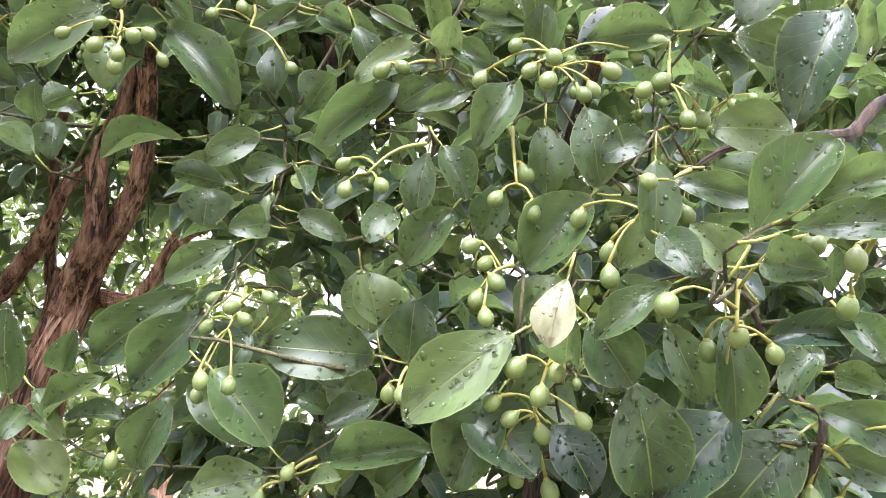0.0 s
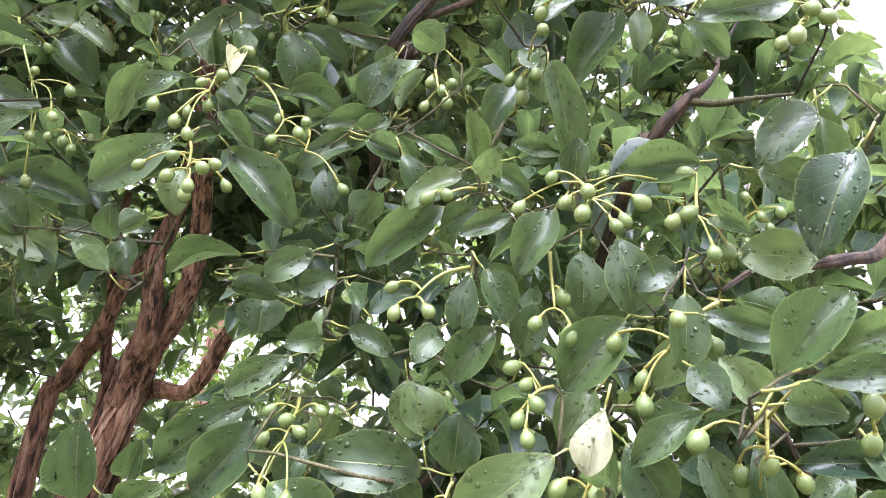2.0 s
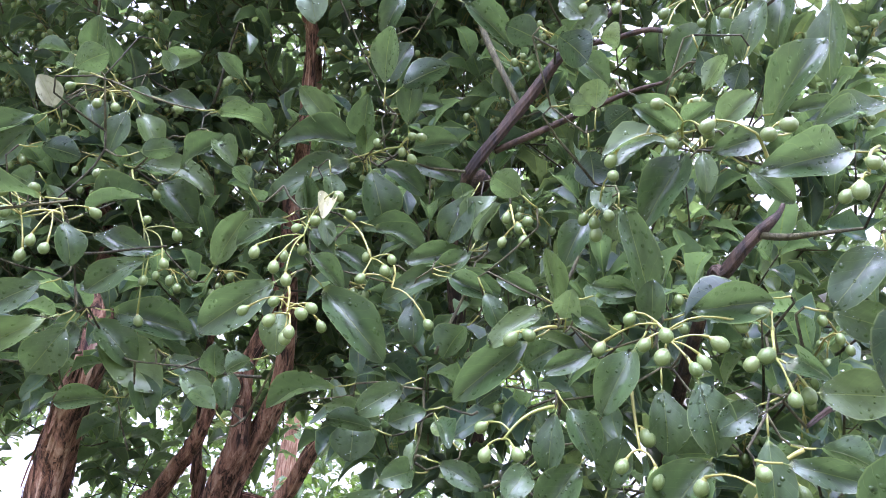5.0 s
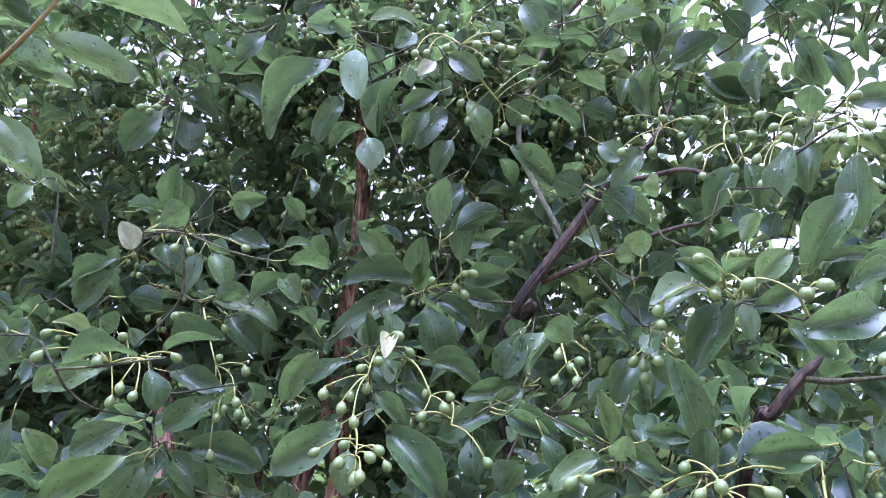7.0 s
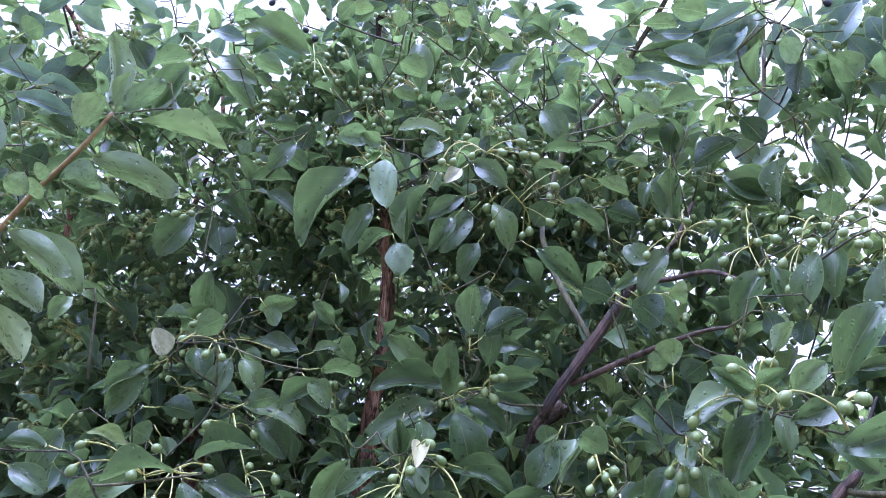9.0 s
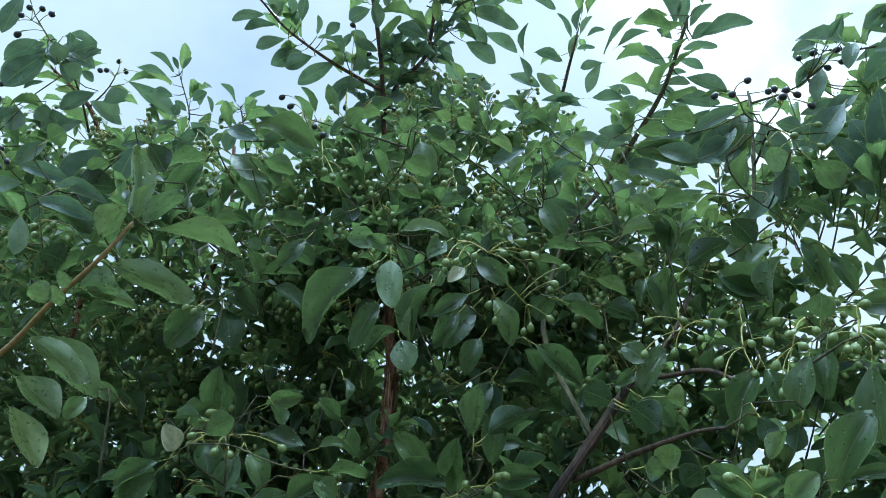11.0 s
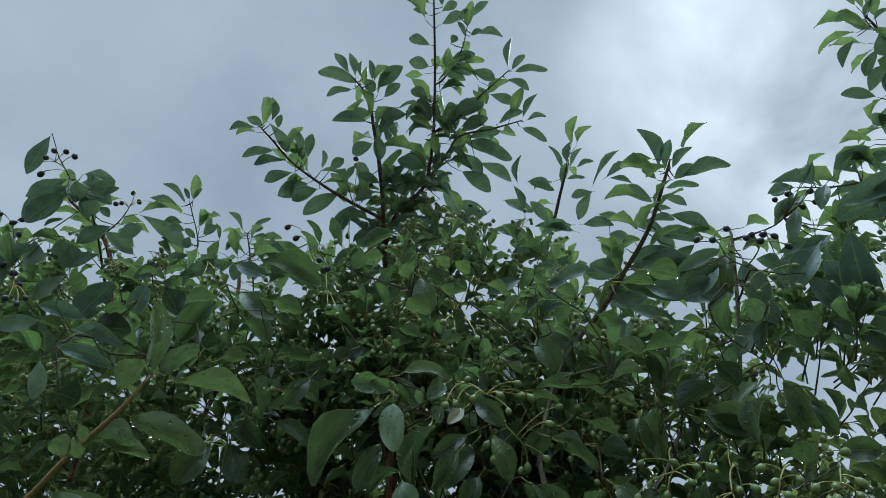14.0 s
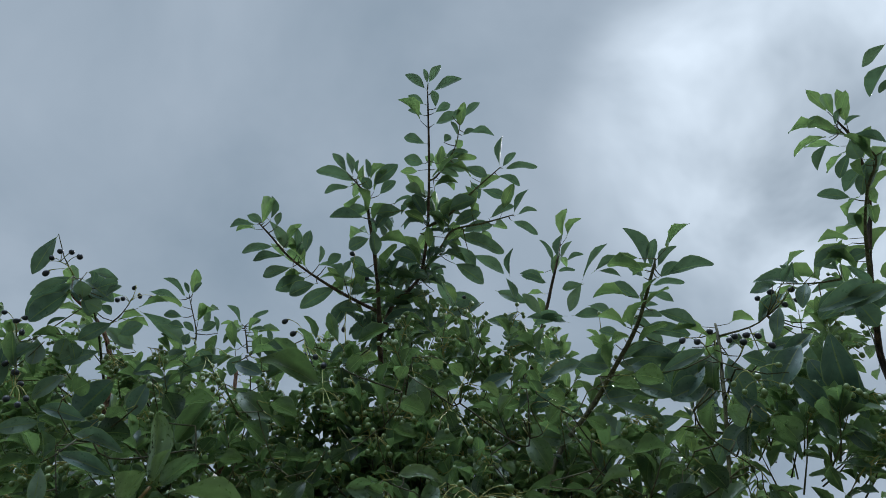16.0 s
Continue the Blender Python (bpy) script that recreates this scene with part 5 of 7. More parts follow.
far_spray([
    (-0.145, 1.158, 4.110, -0.122, 1.230, 4.049, 0.035, -1, 0),
    (0.049, 1.178, 4.161, 0.010, 1.073, 4.201, 0.039, -37, 0),
    (0.067, 1.116, 4.093, 0.101, 1.049, 4.180, 0.041, 11, 0),
    (0.073, 1.171, 4.161, 0.137, 1.126, 4.233, 0.039, -3, 0),
    (0.094, 1.143, 4.126, 0.170, 1.141, 4.154, 0.029, -16, 0),
    (0.056, 1.198, 4.147, 0.129, 1.194, 4.130, 0.027, -12, 0),
    (0.011, 1.222, 4.107, -0.090, 1.193, 4.161, 0.042, 15, 0),
    (0.148, 1.223, 4.092, 0.269, 1.118, 4.163, 0.043, 9, 0),
    (0.185, 1.183, 4.073, 0.318, 1.131, 4.078, 0.043, 2, 0),
    (0.205, 1.172, 4.072, 0.293, 1.178, 4.019, 0.037, -7, 0),
])
far_spray([
    (0.157, 1.229, 4.078, 0.066, 1.228, 4.064, 0.038, 41, 0),
    (0.148, 1.238, 4.100, 0.079, 1.297, 4.003, 0.048, 44, 0),
    (0.155, 1.315, 4.050, 0.238, 1.351, 4.030, 0.039, -36, 0),
    (0.071, 1.343, 4.033, -0.068, 1.378, 4.054, 0.052, 24, 0),
    (0.082, 1.343, 4.030, 0.213, 1.359, 4.018, 0.048, -31, 0),
    (-0.027, 1.274, 3.973, -0.089, 1.208, 4.049, 0.047, 33, 0),
    (-0.063, 1.347, 3.930, -0.189, 1.300, 3.939, 0.057, 41, 0),
    (0.038, 1.424, 3.928, -0.101, 1.443, 3.912, 0.063, 44, 0),
    (0.324, 0.867, 3.619, 0.279, 0.778, 3.753, 0.060, -17, 0),
    (0.339, 0.877, 3.634, 0.368, 0.787, 3.680, 0.038, 0, 0),
])
far_spray([
    (0.349, 0.852, 3.606, 0.426, 0.810, 3.655, 0.036, -21, 0),
    (0.356, 0.887, 3.606, 0.428, 0.861, 3.634, 0.039, -43, 0),
    (0.366, 0.877, 3.596, 0.513, 0.825, 3.556, 0.058, -21, 0),
    (0.327, 0.907, 3.602, 0.436, 0.920, 3.605, 0.040, -4, 0),
    (0.310, 0.866, 3.591, 0.269, 0.846, 3.629, 0.023, 39, 0),
    (0.311, 0.948, 3.623, 0.398, 0.990, 3.601, 0.035, -10, 0),
    (0.303, 0.960, 3.601, 0.207, 0.890, 3.616, 0.044, 28, 0),
    (0.273, 0.970, 3.572, 0.346, 0.975, 3.581, 0.026, -12, 0),
    (0.316, 0.939, 3.515, 0.429, 0.959, 3.442, 0.049, -38, 0),
    (0.268, 0.991, 3.506, 0.416, 1.012, 3.464, 0.056, -31, 0),
])
far_spray([
    (0.258, 0.976, 3.541, 0.346, 0.976, 3.525, 0.032, -26, 0),
    (0.279, 1.034, 3.534, 0.331, 1.049, 3.472, 0.044, -55, 0),
    (0.208, 1.042, 3.438, 0.359, 1.019, 3.372, 0.066, -50, 0),
    (0.411, 1.030, 3.425, 0.299, 1.059, 3.362, 0.047, 50, 0),
    (0.199, 1.134, 3.479, 0.356, 1.219, 3.438, 0.066, -26, 0),
    (0.189, 1.015, 3.470, 0.120, 1.049, 3.444, 0.042, 42, 0),
    (0.220, 1.018, 3.494, 0.146, 0.986, 3.515, 0.035, 38, 0),
    (0.159, 1.095, 3.433, 0.058, 1.083, 3.467, 0.051, 47, 0),
    (-1.359, 0.919, 3.978, -1.415, 0.822, 3.992, 0.035, -7, 0),
    (-1.331, 0.895, 3.958, -1.336, 0.848, 3.977, 0.019, 13, 0),
])
far_spray([
    (-1.317, 0.895, 3.957, -1.282, 0.872, 3.994, 0.020, -16, 0),
    (-1.384, 0.925, 3.977, -1.473, 0.851, 3.956, 0.042, 6, 0),
    (-1.356, 0.948, 3.892, -1.408, 0.903, 3.866, 0.034, 42, 0),
    (-1.340, 1.025, 3.885, -1.373, 0.979, 3.906, 0.029, 38, 0),
    (-1.318, 1.047, 3.939, -1.294, 0.999, 3.979, 0.029, 10, 0),
    (-1.283, 1.081, 3.936, -1.287, 1.029, 3.980, 0.024, -10, 0),
    (-1.181, 1.067, 3.951, -1.218, 0.985, 3.979, 0.034, -6, 0),
    (-1.159, 1.075, 3.965, -1.088, 1.072, 4.019, 0.032, -10, 0),
    (-1.148, 1.083, 3.955, -1.114, 1.082, 3.980, 0.019, -41, 0),
    (-1.166, 1.096, 3.941, -1.097, 1.108, 3.948, 0.025, -10, 0),
])
far_spray([
    (-1.187, 1.086, 3.948, -1.263, 1.109, 3.907, 0.032, 6, 0),
    (-1.076, 1.145, 3.895, -1.077, 1.095, 3.929, 0.024, 4, 0),
    (-1.125, 1.134, 3.927, -1.062, 1.222, 3.927, 0.039, -19, 0),
])
spray(tree, (-0.709, 0.777, 2.284), [
    (-0.728, 0.690, 2.368, -0.765, 0.652, 2.353, 0.025, 35, 0),
    (-0.713, 0.670, 2.324, -0.667, 0.684, 2.360, 0.049, -61, 0),
    (-0.633, 0.699, 2.302, -0.608, 0.732, 2.295, 0.025, -51, 0),
    (-0.641, 0.769, 2.440, -0.621, 0.788, 2.406, 0.030, -74, 0),
    (-0.765, 0.708, 2.213, -0.718, 0.748, 2.217, 0.043, -63, 4),
    (-0.670, 0.813, 2.264, -0.620, 0.842, 2.291, 0.038, -67, 0),
    (-0.816, 0.809, 2.215, -0.800, 0.830, 2.183, 0.030, -74, 0),
])
spray(tree, (-0.816, 0.826, 2.170), [
    (-0.816, 0.786, 2.190, -0.845, 0.767, 2.209, 0.052, 74, 0),
])
spray(tree, (-0.739, 0.574, 2.026), [
    (-0.806, 0.551, 2.078, -0.856, 0.520, 2.077, 0.029, 68, 0),
    (-0.804, 0.482, 2.024, -0.753, 0.511, 1.994, 0.036, 59, 0),
    (-0.608, 0.570, 2.036, -0.704, 0.539, 2.017, 0.047, 29, 0),
])
spray(tree, (-0.437, 0.875, 2.221), [
    (-0.506, 0.730, 2.273, -0.440, 0.776, 2.284, 0.037, -36, 0),
    (-0.489, 0.861, 2.212, -0.507, 0.830, 2.234, 0.032, 43, 0),
    (-0.396, 0.878, 2.236, -0.414, 0.900, 2.192, 0.024, 44, 1),
    (-0.359, 0.871, 2.242, -0.354, 0.882, 2.191, 0.038, -3, 0),
])
spray(tree, (-0.255, 0.871, 2.345), [
    (-0.262, 0.815, 2.354, -0.242, 0.754, 2.430, 0.047, -7, 0),
    (-0.249, 0.847, 2.375, -0.163, 0.844, 2.419, 0.050, -62, 4),
])
spray(tree, (-0.141, 0.994, 2.137), [
    (-0.147, 0.939, 2.201, -0.153, 0.921, 2.235, 0.039, 44, 0),
    (-0.134, 0.957, 2.137, -0.087, 0.937, 2.200, 0.037, -57, 1),
    (-0.135, 0.913, 2.132, -0.128, 0.896, 2.205, 0.035, -20, 0),
    (-0.147, 1.006, 2.157, -0.183, 0.954, 2.215, 0.045, 42, 4),
])
spray(tree, (0.053, 0.805, 2.155), [
    (-0.044, 0.748, 2.102, -0.084, 0.722, 2.122, 0.045, 56, 0),
    (0.081, 0.760, 2.087, 0.077, 0.766, 2.036, 0.037, 6, 0),
    (0.020, 0.725, 2.232, 0.055, 0.732, 2.233, 0.034, -62, 1),
    (0.059, 0.726, 2.218, 0.064, 0.701, 2.254, 0.043, -14, 0),
    (0.052, 0.805, 2.215, 0.054, 0.834, 2.160, 0.065, 5, 4),
    (0.087, 0.843, 2.134, 0.059, 0.842, 2.162, 0.036, 78, 1),
    (0.113, 0.747, 2.236, 0.076, 0.771, 2.222, 0.044, 56, 4),
])
spray(tree, (0.092, 0.739, 2.279), [
    (0.005, 0.664, 2.306, 0.051, 0.679, 2.268, 0.056, -60, 4),
    (-0.007, 0.728, 2.349, -0.061, 0.708, 2.368, 0.049, 54, 4),
    (0.073, 0.738, 2.361, 0.103, 0.729, 2.347, 0.040, -63, 0),
    (0.198, 0.692, 2.287, 0.208, 0.704, 2.247, 0.035, -77, 4),
    (0.190, 0.675, 2.194, 0.217, 0.637, 2.226, 0.027, -43, 1),
])
spray(tree, (0.232, 0.756, 2.166), [
    (0.192, 0.725, 2.168, 0.176, 0.697, 2.203, 0.037, 19, 0),
    (0.239, 0.698, 2.105, 0.258, 0.718, 2.069, 0.042, -43, 0),
    (0.265, 0.725, 2.286, 0.251, 0.745, 2.249, 0.036, 63, 4),
])
spray(tree, (-0.429, 0.867, 2.946), [
    (-0.467, 0.885, 2.951, -0.434, 0.928, 2.912, 0.031, -29, 0),
    (-0.365, 0.903, 2.954, -0.338, 0.934, 2.942, 0.040, -32, 3),
    (-0.439, 0.764, 3.006, -0.383, 0.794, 2.997, 0.036, -40, 0),
    (-0.553, 0.777, 2.967, -0.592, 0.770, 2.939, 0.035, 48, 4),
    (-0.346, 0.816, 2.986, -0.285, 0.829, 3.008, 0.042, -45, 3),
    (-0.367, 0.869, 2.843, -0.350, 0.904, 2.810, 0.035, -26, 3),
    (-0.325, 0.848, 3.023, -0.266, 0.837, 3.047, 0.037, -41, 4),
    (-0.568, 0.751, 3.000, -0.548, 0.792, 2.941, 0.048, -42, 4),
])
spray(tree, (-0.727, 0.788, 2.940), [
    (-0.619, 0.777, 2.952, -0.652, 0.812, 2.907, 0.056, 19, 4),
    (-0.704, 0.811, 2.917, -0.666, 0.872, 2.896, 0.049, -34, 0),
    (-0.740, 0.802, 2.995, -0.691, 0.841, 3.016, 0.041, -44, 0),
    (-0.759, 0.760, 2.904, -0.776, 0.775, 2.875, 0.037, 27, 3),
    (-0.732, 0.670, 3.019, -0.703, 0.697, 3.002, 0.031, -42, 0),
    (-0.808, 0.785, 2.910, -0.800, 0.864, 2.875, 0.040, 3, 0),
    (-0.729, 0.630, 3.024, -0.667, 0.685, 3.022, 0.048, -37, 0),
])
spray(tree, (-0.858, 0.788, 2.890), [
    (-0.814, 0.861, 2.878, -0.696, 0.890, 2.885, 0.056, -18, 0),
    (-0.875, 0.722, 2.936, -0.814, 0.739, 2.951, 0.044, -43, 0),
    (-0.885, 0.661, 2.918, -0.852, 0.636, 2.936, 0.040, -11, 4),
])
spray(tree, (-0.913, 0.640, 2.988), [
    (-0.807, 0.670, 3.017, -0.765, 0.747, 2.995, 0.052, -31, 0),
    (-0.990, 0.626, 3.026, -0.870, 0.629, 3.054, 0.057, -8, 0),
    (-0.941, 0.502, 2.983, -0.914, 0.562, 2.943, 0.057, -36, 4),
])
spray(tree, (-1.100, 0.542, 2.884), [
    (-1.007, 0.498, 2.930, -1.062, 0.509, 2.912, 0.042, 25, 0),
    (-1.081, 0.502, 2.858, -1.016, 0.553, 2.904, 0.070, -45, 4),
    (-1.114, 0.424, 2.931, -1.088, 0.428, 2.964, 0.057, -40, 0),
    (-1.198, 0.583, 2.896, -1.137, 0.666, 2.891, 0.051, -43, 0),
])
spray(tree, (-1.186, 0.636, 2.759), [
    (-1.186, 0.596, 2.779, -1.155, 0.649, 2.785, 0.072, -44, 4),
])
spray(tree, (-0.390, 0.672, 3.037), [
    (-0.503, 0.614, 3.109, -0.444, 0.619, 3.117, 0.037, -35, 0),
    (-0.463, 0.567, 3.075, -0.506, 0.585, 3.046, 0.041, 29, 0),
    (-0.419, 0.727, 3.055, -0.356, 0.779, 3.061, 0.056, -34, 0),
    (-0.382, 0.608, 3.010, -0.359, 0.580, 3.028, 0.034, -11, 0),
    (-0.345, 0.660, 3.082, -0.305, 0.698, 3.079, 0.036, -29, 4),
    (-0.308, 0.587, 3.044, -0.274, 0.612, 3.033, 0.029, -32, 0),
    (-0.311, 0.662, 3.024, -0.275, 0.679, 3.006, 0.030, -41, 0),
])
spray(tree, (-0.250, 0.705, 3.004), [
    (-0.269, 0.632, 3.073, -0.235, 0.662, 3.053, 0.035, -30, 0),
    (-0.199, 0.653, 3.003, -0.149, 0.696, 2.996, 0.030, -22, 1),
    (-0.283, 0.710, 2.995, -0.271, 0.752, 2.970, 0.030, -7, 4),
])
spray(tree, (-0.097, 0.852, 2.995), [
    (-0.119, 0.792, 3.096, -0.166, 0.820, 3.066, 0.029, 35, 0),
    (-0.091, 0.828, 3.022, -0.067, 0.849, 2.991, 0.037, -41, 3),
    (-0.047, 0.829, 3.010, -0.009, 0.806, 3.041, 0.042, -41, 0),
    (-0.040, 0.718, 2.982, 0.003, 0.735, 2.982, 0.027, -37, 1),
    (-0.186, 0.895, 2.963, -0.147, 0.905, 2.936, 0.031, -52, 1),
])
spray(tree, (0.042, 0.756, 2.835), [
    (0.017, 0.745, 2.917, 0.051, 0.780, 2.904, 0.029, -24, 0),
    (0.073, 0.757, 2.864, 0.141, 0.808, 2.846, 0.040, -24, 1),
    (0.042, 0.652, 2.852, 0.084, 0.680, 2.836, 0.037, -31, 0),
    (0.129, 0.800, 2.856, 0.221, 0.770, 2.839, 0.046, -19, 0),
    (0.104, 0.630, 2.919, 0.176, 0.625, 2.891, 0.036, -30, 0),
    (-0.037, 0.609, 2.903, 0.006, 0.637, 2.898, 0.034, -30, 0),
    (-0.038, 0.777, 2.774, 0.038, 0.792, 2.749, 0.038, -9, 0),
    (0.049, 0.761, 2.757, 0.120, 0.738, 2.750, 0.034, -28, 1),
])
spray(tree, (0.006, 0.915, 2.708), [
    (0.050, 0.854, 2.786, 0.100, 0.852, 2.758, 0.031, -54, 1),
    (-0.004, 0.905, 2.699, 0.071, 0.933, 2.677, 0.051, -47, 4),
    (-0.014, 0.805, 2.694, 0.050, 0.845, 2.673, 0.036, -24, 1),
    (0.174, 0.843, 2.718, 0.268, 0.818, 2.760, 0.055, -54, 4),
    (-0.075, 0.858, 2.684, -0.001, 0.889, 2.630, 0.044, -32, 0),
    (-0.094, 0.946, 2.765, -0.028, 0.971, 2.744, 0.042, -48, 0),
    (-0.124, 0.866, 2.845, -0.028, 0.850, 2.823, 0.046, -32, 0),
    (0.137, 0.925, 2.633, 0.141, 0.847, 2.736, 0.060, 6, 0),
])
spray(tree, (-0.181, 1.023, 2.853), [
    (-0.101, 1.012, 2.842, -0.154, 1.052, 2.798, 0.062, 40, 0),
    (-0.163, 0.994, 2.872, -0.213, 1.053, 2.817, 0.054, 28, 4),
    (-0.145, 0.971, 2.917, -0.068, 0.974, 2.891, 0.037, -21, 1),
    (-0.313, 0.954, 2.861, -0.280, 0.988, 2.850, 0.039, -36, 3),
])
spray(tree, (-0.264, 0.876, 2.830), [
    (-0.214, 0.811, 2.870, -0.237, 0.831, 2.831, 0.029, 44, 4),
    (-0.314, 0.862, 2.830, -0.296, 0.893, 2.815, 0.032, -24, 3),
])
spray(tree, (0.277, 0.668, 2.848), [
    (0.154, 0.586, 2.898, 0.226, 0.606, 2.886, 0.054, -34, 0),
    (0.329, 0.678, 2.889, 0.325, 0.766, 2.859, 0.043, -15, 0),
    (0.347, 0.622, 2.817, 0.363, 0.664, 2.782, 0.044, 7, 3),
])
spray(tree, (0.352, 0.757, 2.787), [
    (0.369, 0.629, 2.759, 0.350, 0.675, 2.713, 0.031, 27, 4),
    (0.420, 0.662, 2.805, 0.465, 0.698, 2.752, 0.060, -27, 0),
    (0.337, 0.774, 2.852, 0.282, 0.773, 2.863, 0.026, 7, 0),
    (0.280, 0.803, 2.813, 0.325, 0.841, 2.767, 0.052, -30, 4),
])
spray(tree, (0.415, 0.951, 2.586), [
    (0.407, 0.892, 2.583, 0.411, 0.919, 2.557, 0.028, -15, 3),
    (0.422, 0.930, 2.629, 0.367, 0.929, 2.646, 0.027, 29, 3),
])
spray(tree, (-0.124, 0.915, 1.852), [
    (-0.132, 0.880, 1.971, -0.174, 0.904, 1.928, 0.055, 54, 0),
    (-0.078, 0.840, 1.865, -0.119, 0.844, 1.845, 0.036, 69, 4),
    (-0.161, 0.877, 1.809, -0.183, 0.873, 1.827, 0.027, -58, 0),
])
spray(tree, (-0.221, 0.948, 1.708), [
    (-0.272, 0.931, 1.833, -0.342, 0.901, 1.845, 0.037, 72, 0),
    (-0.215, 0.885, 1.709, -0.185, 0.909, 1.691, 0.034, -69, 0),
    (-0.175, 0.878, 1.671, -0.216, 0.888, 1.636, 0.039, 75, 0),
])
spray(tree, (-0.450, 0.874, 1.841), [
    (-0.423, 0.811, 1.905, -0.456, 0.797, 1.884, 0.033, 69, 0),
    (-0.477, 0.837, 1.837, -0.502, 0.798, 1.859, 0.035, 56, 3),
])
spray(tree, (-0.088, 0.884, 1.525), [
    (-0.075, 0.862, 1.633, -0.089, 0.854, 1.702, 0.059, -13, 0),
    (-0.067, 0.878, 1.561, -0.130, 0.851, 1.527, 0.039, -45, 0),
    (-0.124, 0.864, 1.540, -0.161, 0.853, 1.559, 0.027, -53, 0),
    (-0.184, 0.839, 1.507, -0.262, 0.801, 1.571, 0.066, -52, 0),
    (0.011, 0.726, 1.536, 0.082, 0.689, 1.480, 0.064, 36, 4),
])
spray(tree, (0.115, 0.749, 1.531), [
    (0.096, 0.732, 1.530, 0.135, 0.710, 1.466, 0.052, 28, 4),
    (0.133, 0.666, 1.592, 0.194, 0.645, 1.642, 0.036, 23, 0),
])
spray(tree, (0.284, 0.707, 1.519), [
    (0.284, 0.657, 1.549, 0.316, 0.638, 1.585, 0.034, 48, 0),
])
spray(tree, (0.187, 0.715, 1.713), [
    (0.217, 0.600, 1.732, 0.257, 0.571, 1.708, 0.032, -77, 0),
    (0.158, 0.731, 1.754, 0.114, 0.747, 1.755, 0.037, 72, 0),
])
spray(tree, (0.239, 0.763, 1.898), [
    (0.239, 0.713, 1.928, 0.139, 0.713, 1.906, 0.050, 66, 4),
])
spray(tree, (0.055, 0.852, 1.907), [
    (0.055, 0.802, 1.937, 0.013, 0.784, 1.952, 0.033, 57, 1),
])
far_spray([
    (1.133, 0.387, 3.933, 1.056, 0.445, 3.912, 0.041, 16, 0),
    (1.147, 0.438, 3.916, 1.100, 0.560, 3.932, 0.055, -7, 0),
    (1.145, 0.479, 3.882, 1.106, 0.531, 3.894, 0.028, 20, 0),
    (0.973, 0.609, 3.881, 0.906, 0.605, 3.931, 0.035, 16, 0),
    (0.966, 0.602, 3.854, 0.990, 0.546, 3.873, 0.027, 12, 0),
    (0.999, 0.622, 3.880, 1.043, 0.581, 3.863, 0.026, 4, 0),
    (1.009, 0.646, 3.869, 0.961, 0.644, 3.919, 0.029, 13, 0),
    (0.954, 0.648, 3.855, 0.907, 0.723, 3.815, 0.041, 2, 0),
    (1.006, 0.637, 3.840, 1.022, 0.693, 3.790, 0.055, -19, 0),
])
far_spray([
    (1.013, 0.691, 3.846, 0.973, 0.762, 3.809, 0.039, 29, 0),
    (1.004, 0.615, 3.823, 1.072, 0.619, 3.741, 0.045, -10, 0),
    (1.059, 0.706, 3.794, 0.997, 0.820, 3.814, 0.055, 5, 0),
    (1.038, 0.713, 3.782, 1.017, 0.793, 3.739, 0.043, 19, 0),
    (1.094, 0.666, 3.788, 1.051, 0.783, 3.767, 0.053, 8, 0),
    (0.989, 0.796, 3.729, 0.898, 0.794, 3.785, 0.045, 21, 0),
    (1.010, 0.843, 3.713, 0.973, 0.874, 3.714, 0.051, 38, 0),
    (0.962, 0.908, 3.657, 0.839, 0.952, 3.628, 0.057, 42, 0),
    (1.015, 0.923, 3.632, 0.955, 0.978, 3.659, 0.043, 42, 0),
])
far_spray([
    (0.849, 1.098, 3.563, 1.046, 1.042, 3.541, 0.086, -44, 0),
    (0.749, 1.029, 3.660, 0.665, 1.030, 3.653, 0.047, 44, 0),
    (0.791, 1.010, 3.640, 0.760, 0.984, 3.696, 0.029, 9, 0),
    (0.797, 1.037, 3.673, 0.804, 0.985, 3.705, 0.026, 30, 0),
    (0.921, 0.995, 3.648, 0.878, 0.993, 3.680, 0.023, 27, 0),
    (0.928, 1.011, 3.649, 0.928, 0.987, 3.692, 0.020, 21, 0),
    (0.742, 1.044, 3.658, 0.690, 1.147, 3.643, 0.049, 10, 0),
    (0.834, 1.074, 3.642, 0.948, 1.049, 3.626, 0.050, -15, 0),
])
spray(sapling, (-0.79, 0.40, 2.60), [
    (-0.791, 0.405, 2.595, -0.778, 0.326, 2.716, 0.046, -9, 1),
    (-0.788, 0.405, 2.598, -0.749, 0.365, 2.654, 0.023, 17, 1),
    (-0.779, 0.402, 2.592, -0.701, 0.387, 2.645, 0.041, -31, 3),
    (-0.841, 0.402, 2.557, -0.788, 0.365, 2.605, 0.051, -12, 1),
    (-0.773, 0.404, 2.581, -0.653, 0.548, 2.624, 0.058, -12, 1),
    (-0.822, 0.409, 2.521, -0.689, 0.495, 2.483, 0.056, -53, 1),
    (-0.877, 0.431, 2.484, -0.805, 0.451, 2.490, 0.061, -48, 3),
    (-0.861, 0.420, 2.476, -0.805, 0.507, 2.490, 0.032, -46, 1),
])
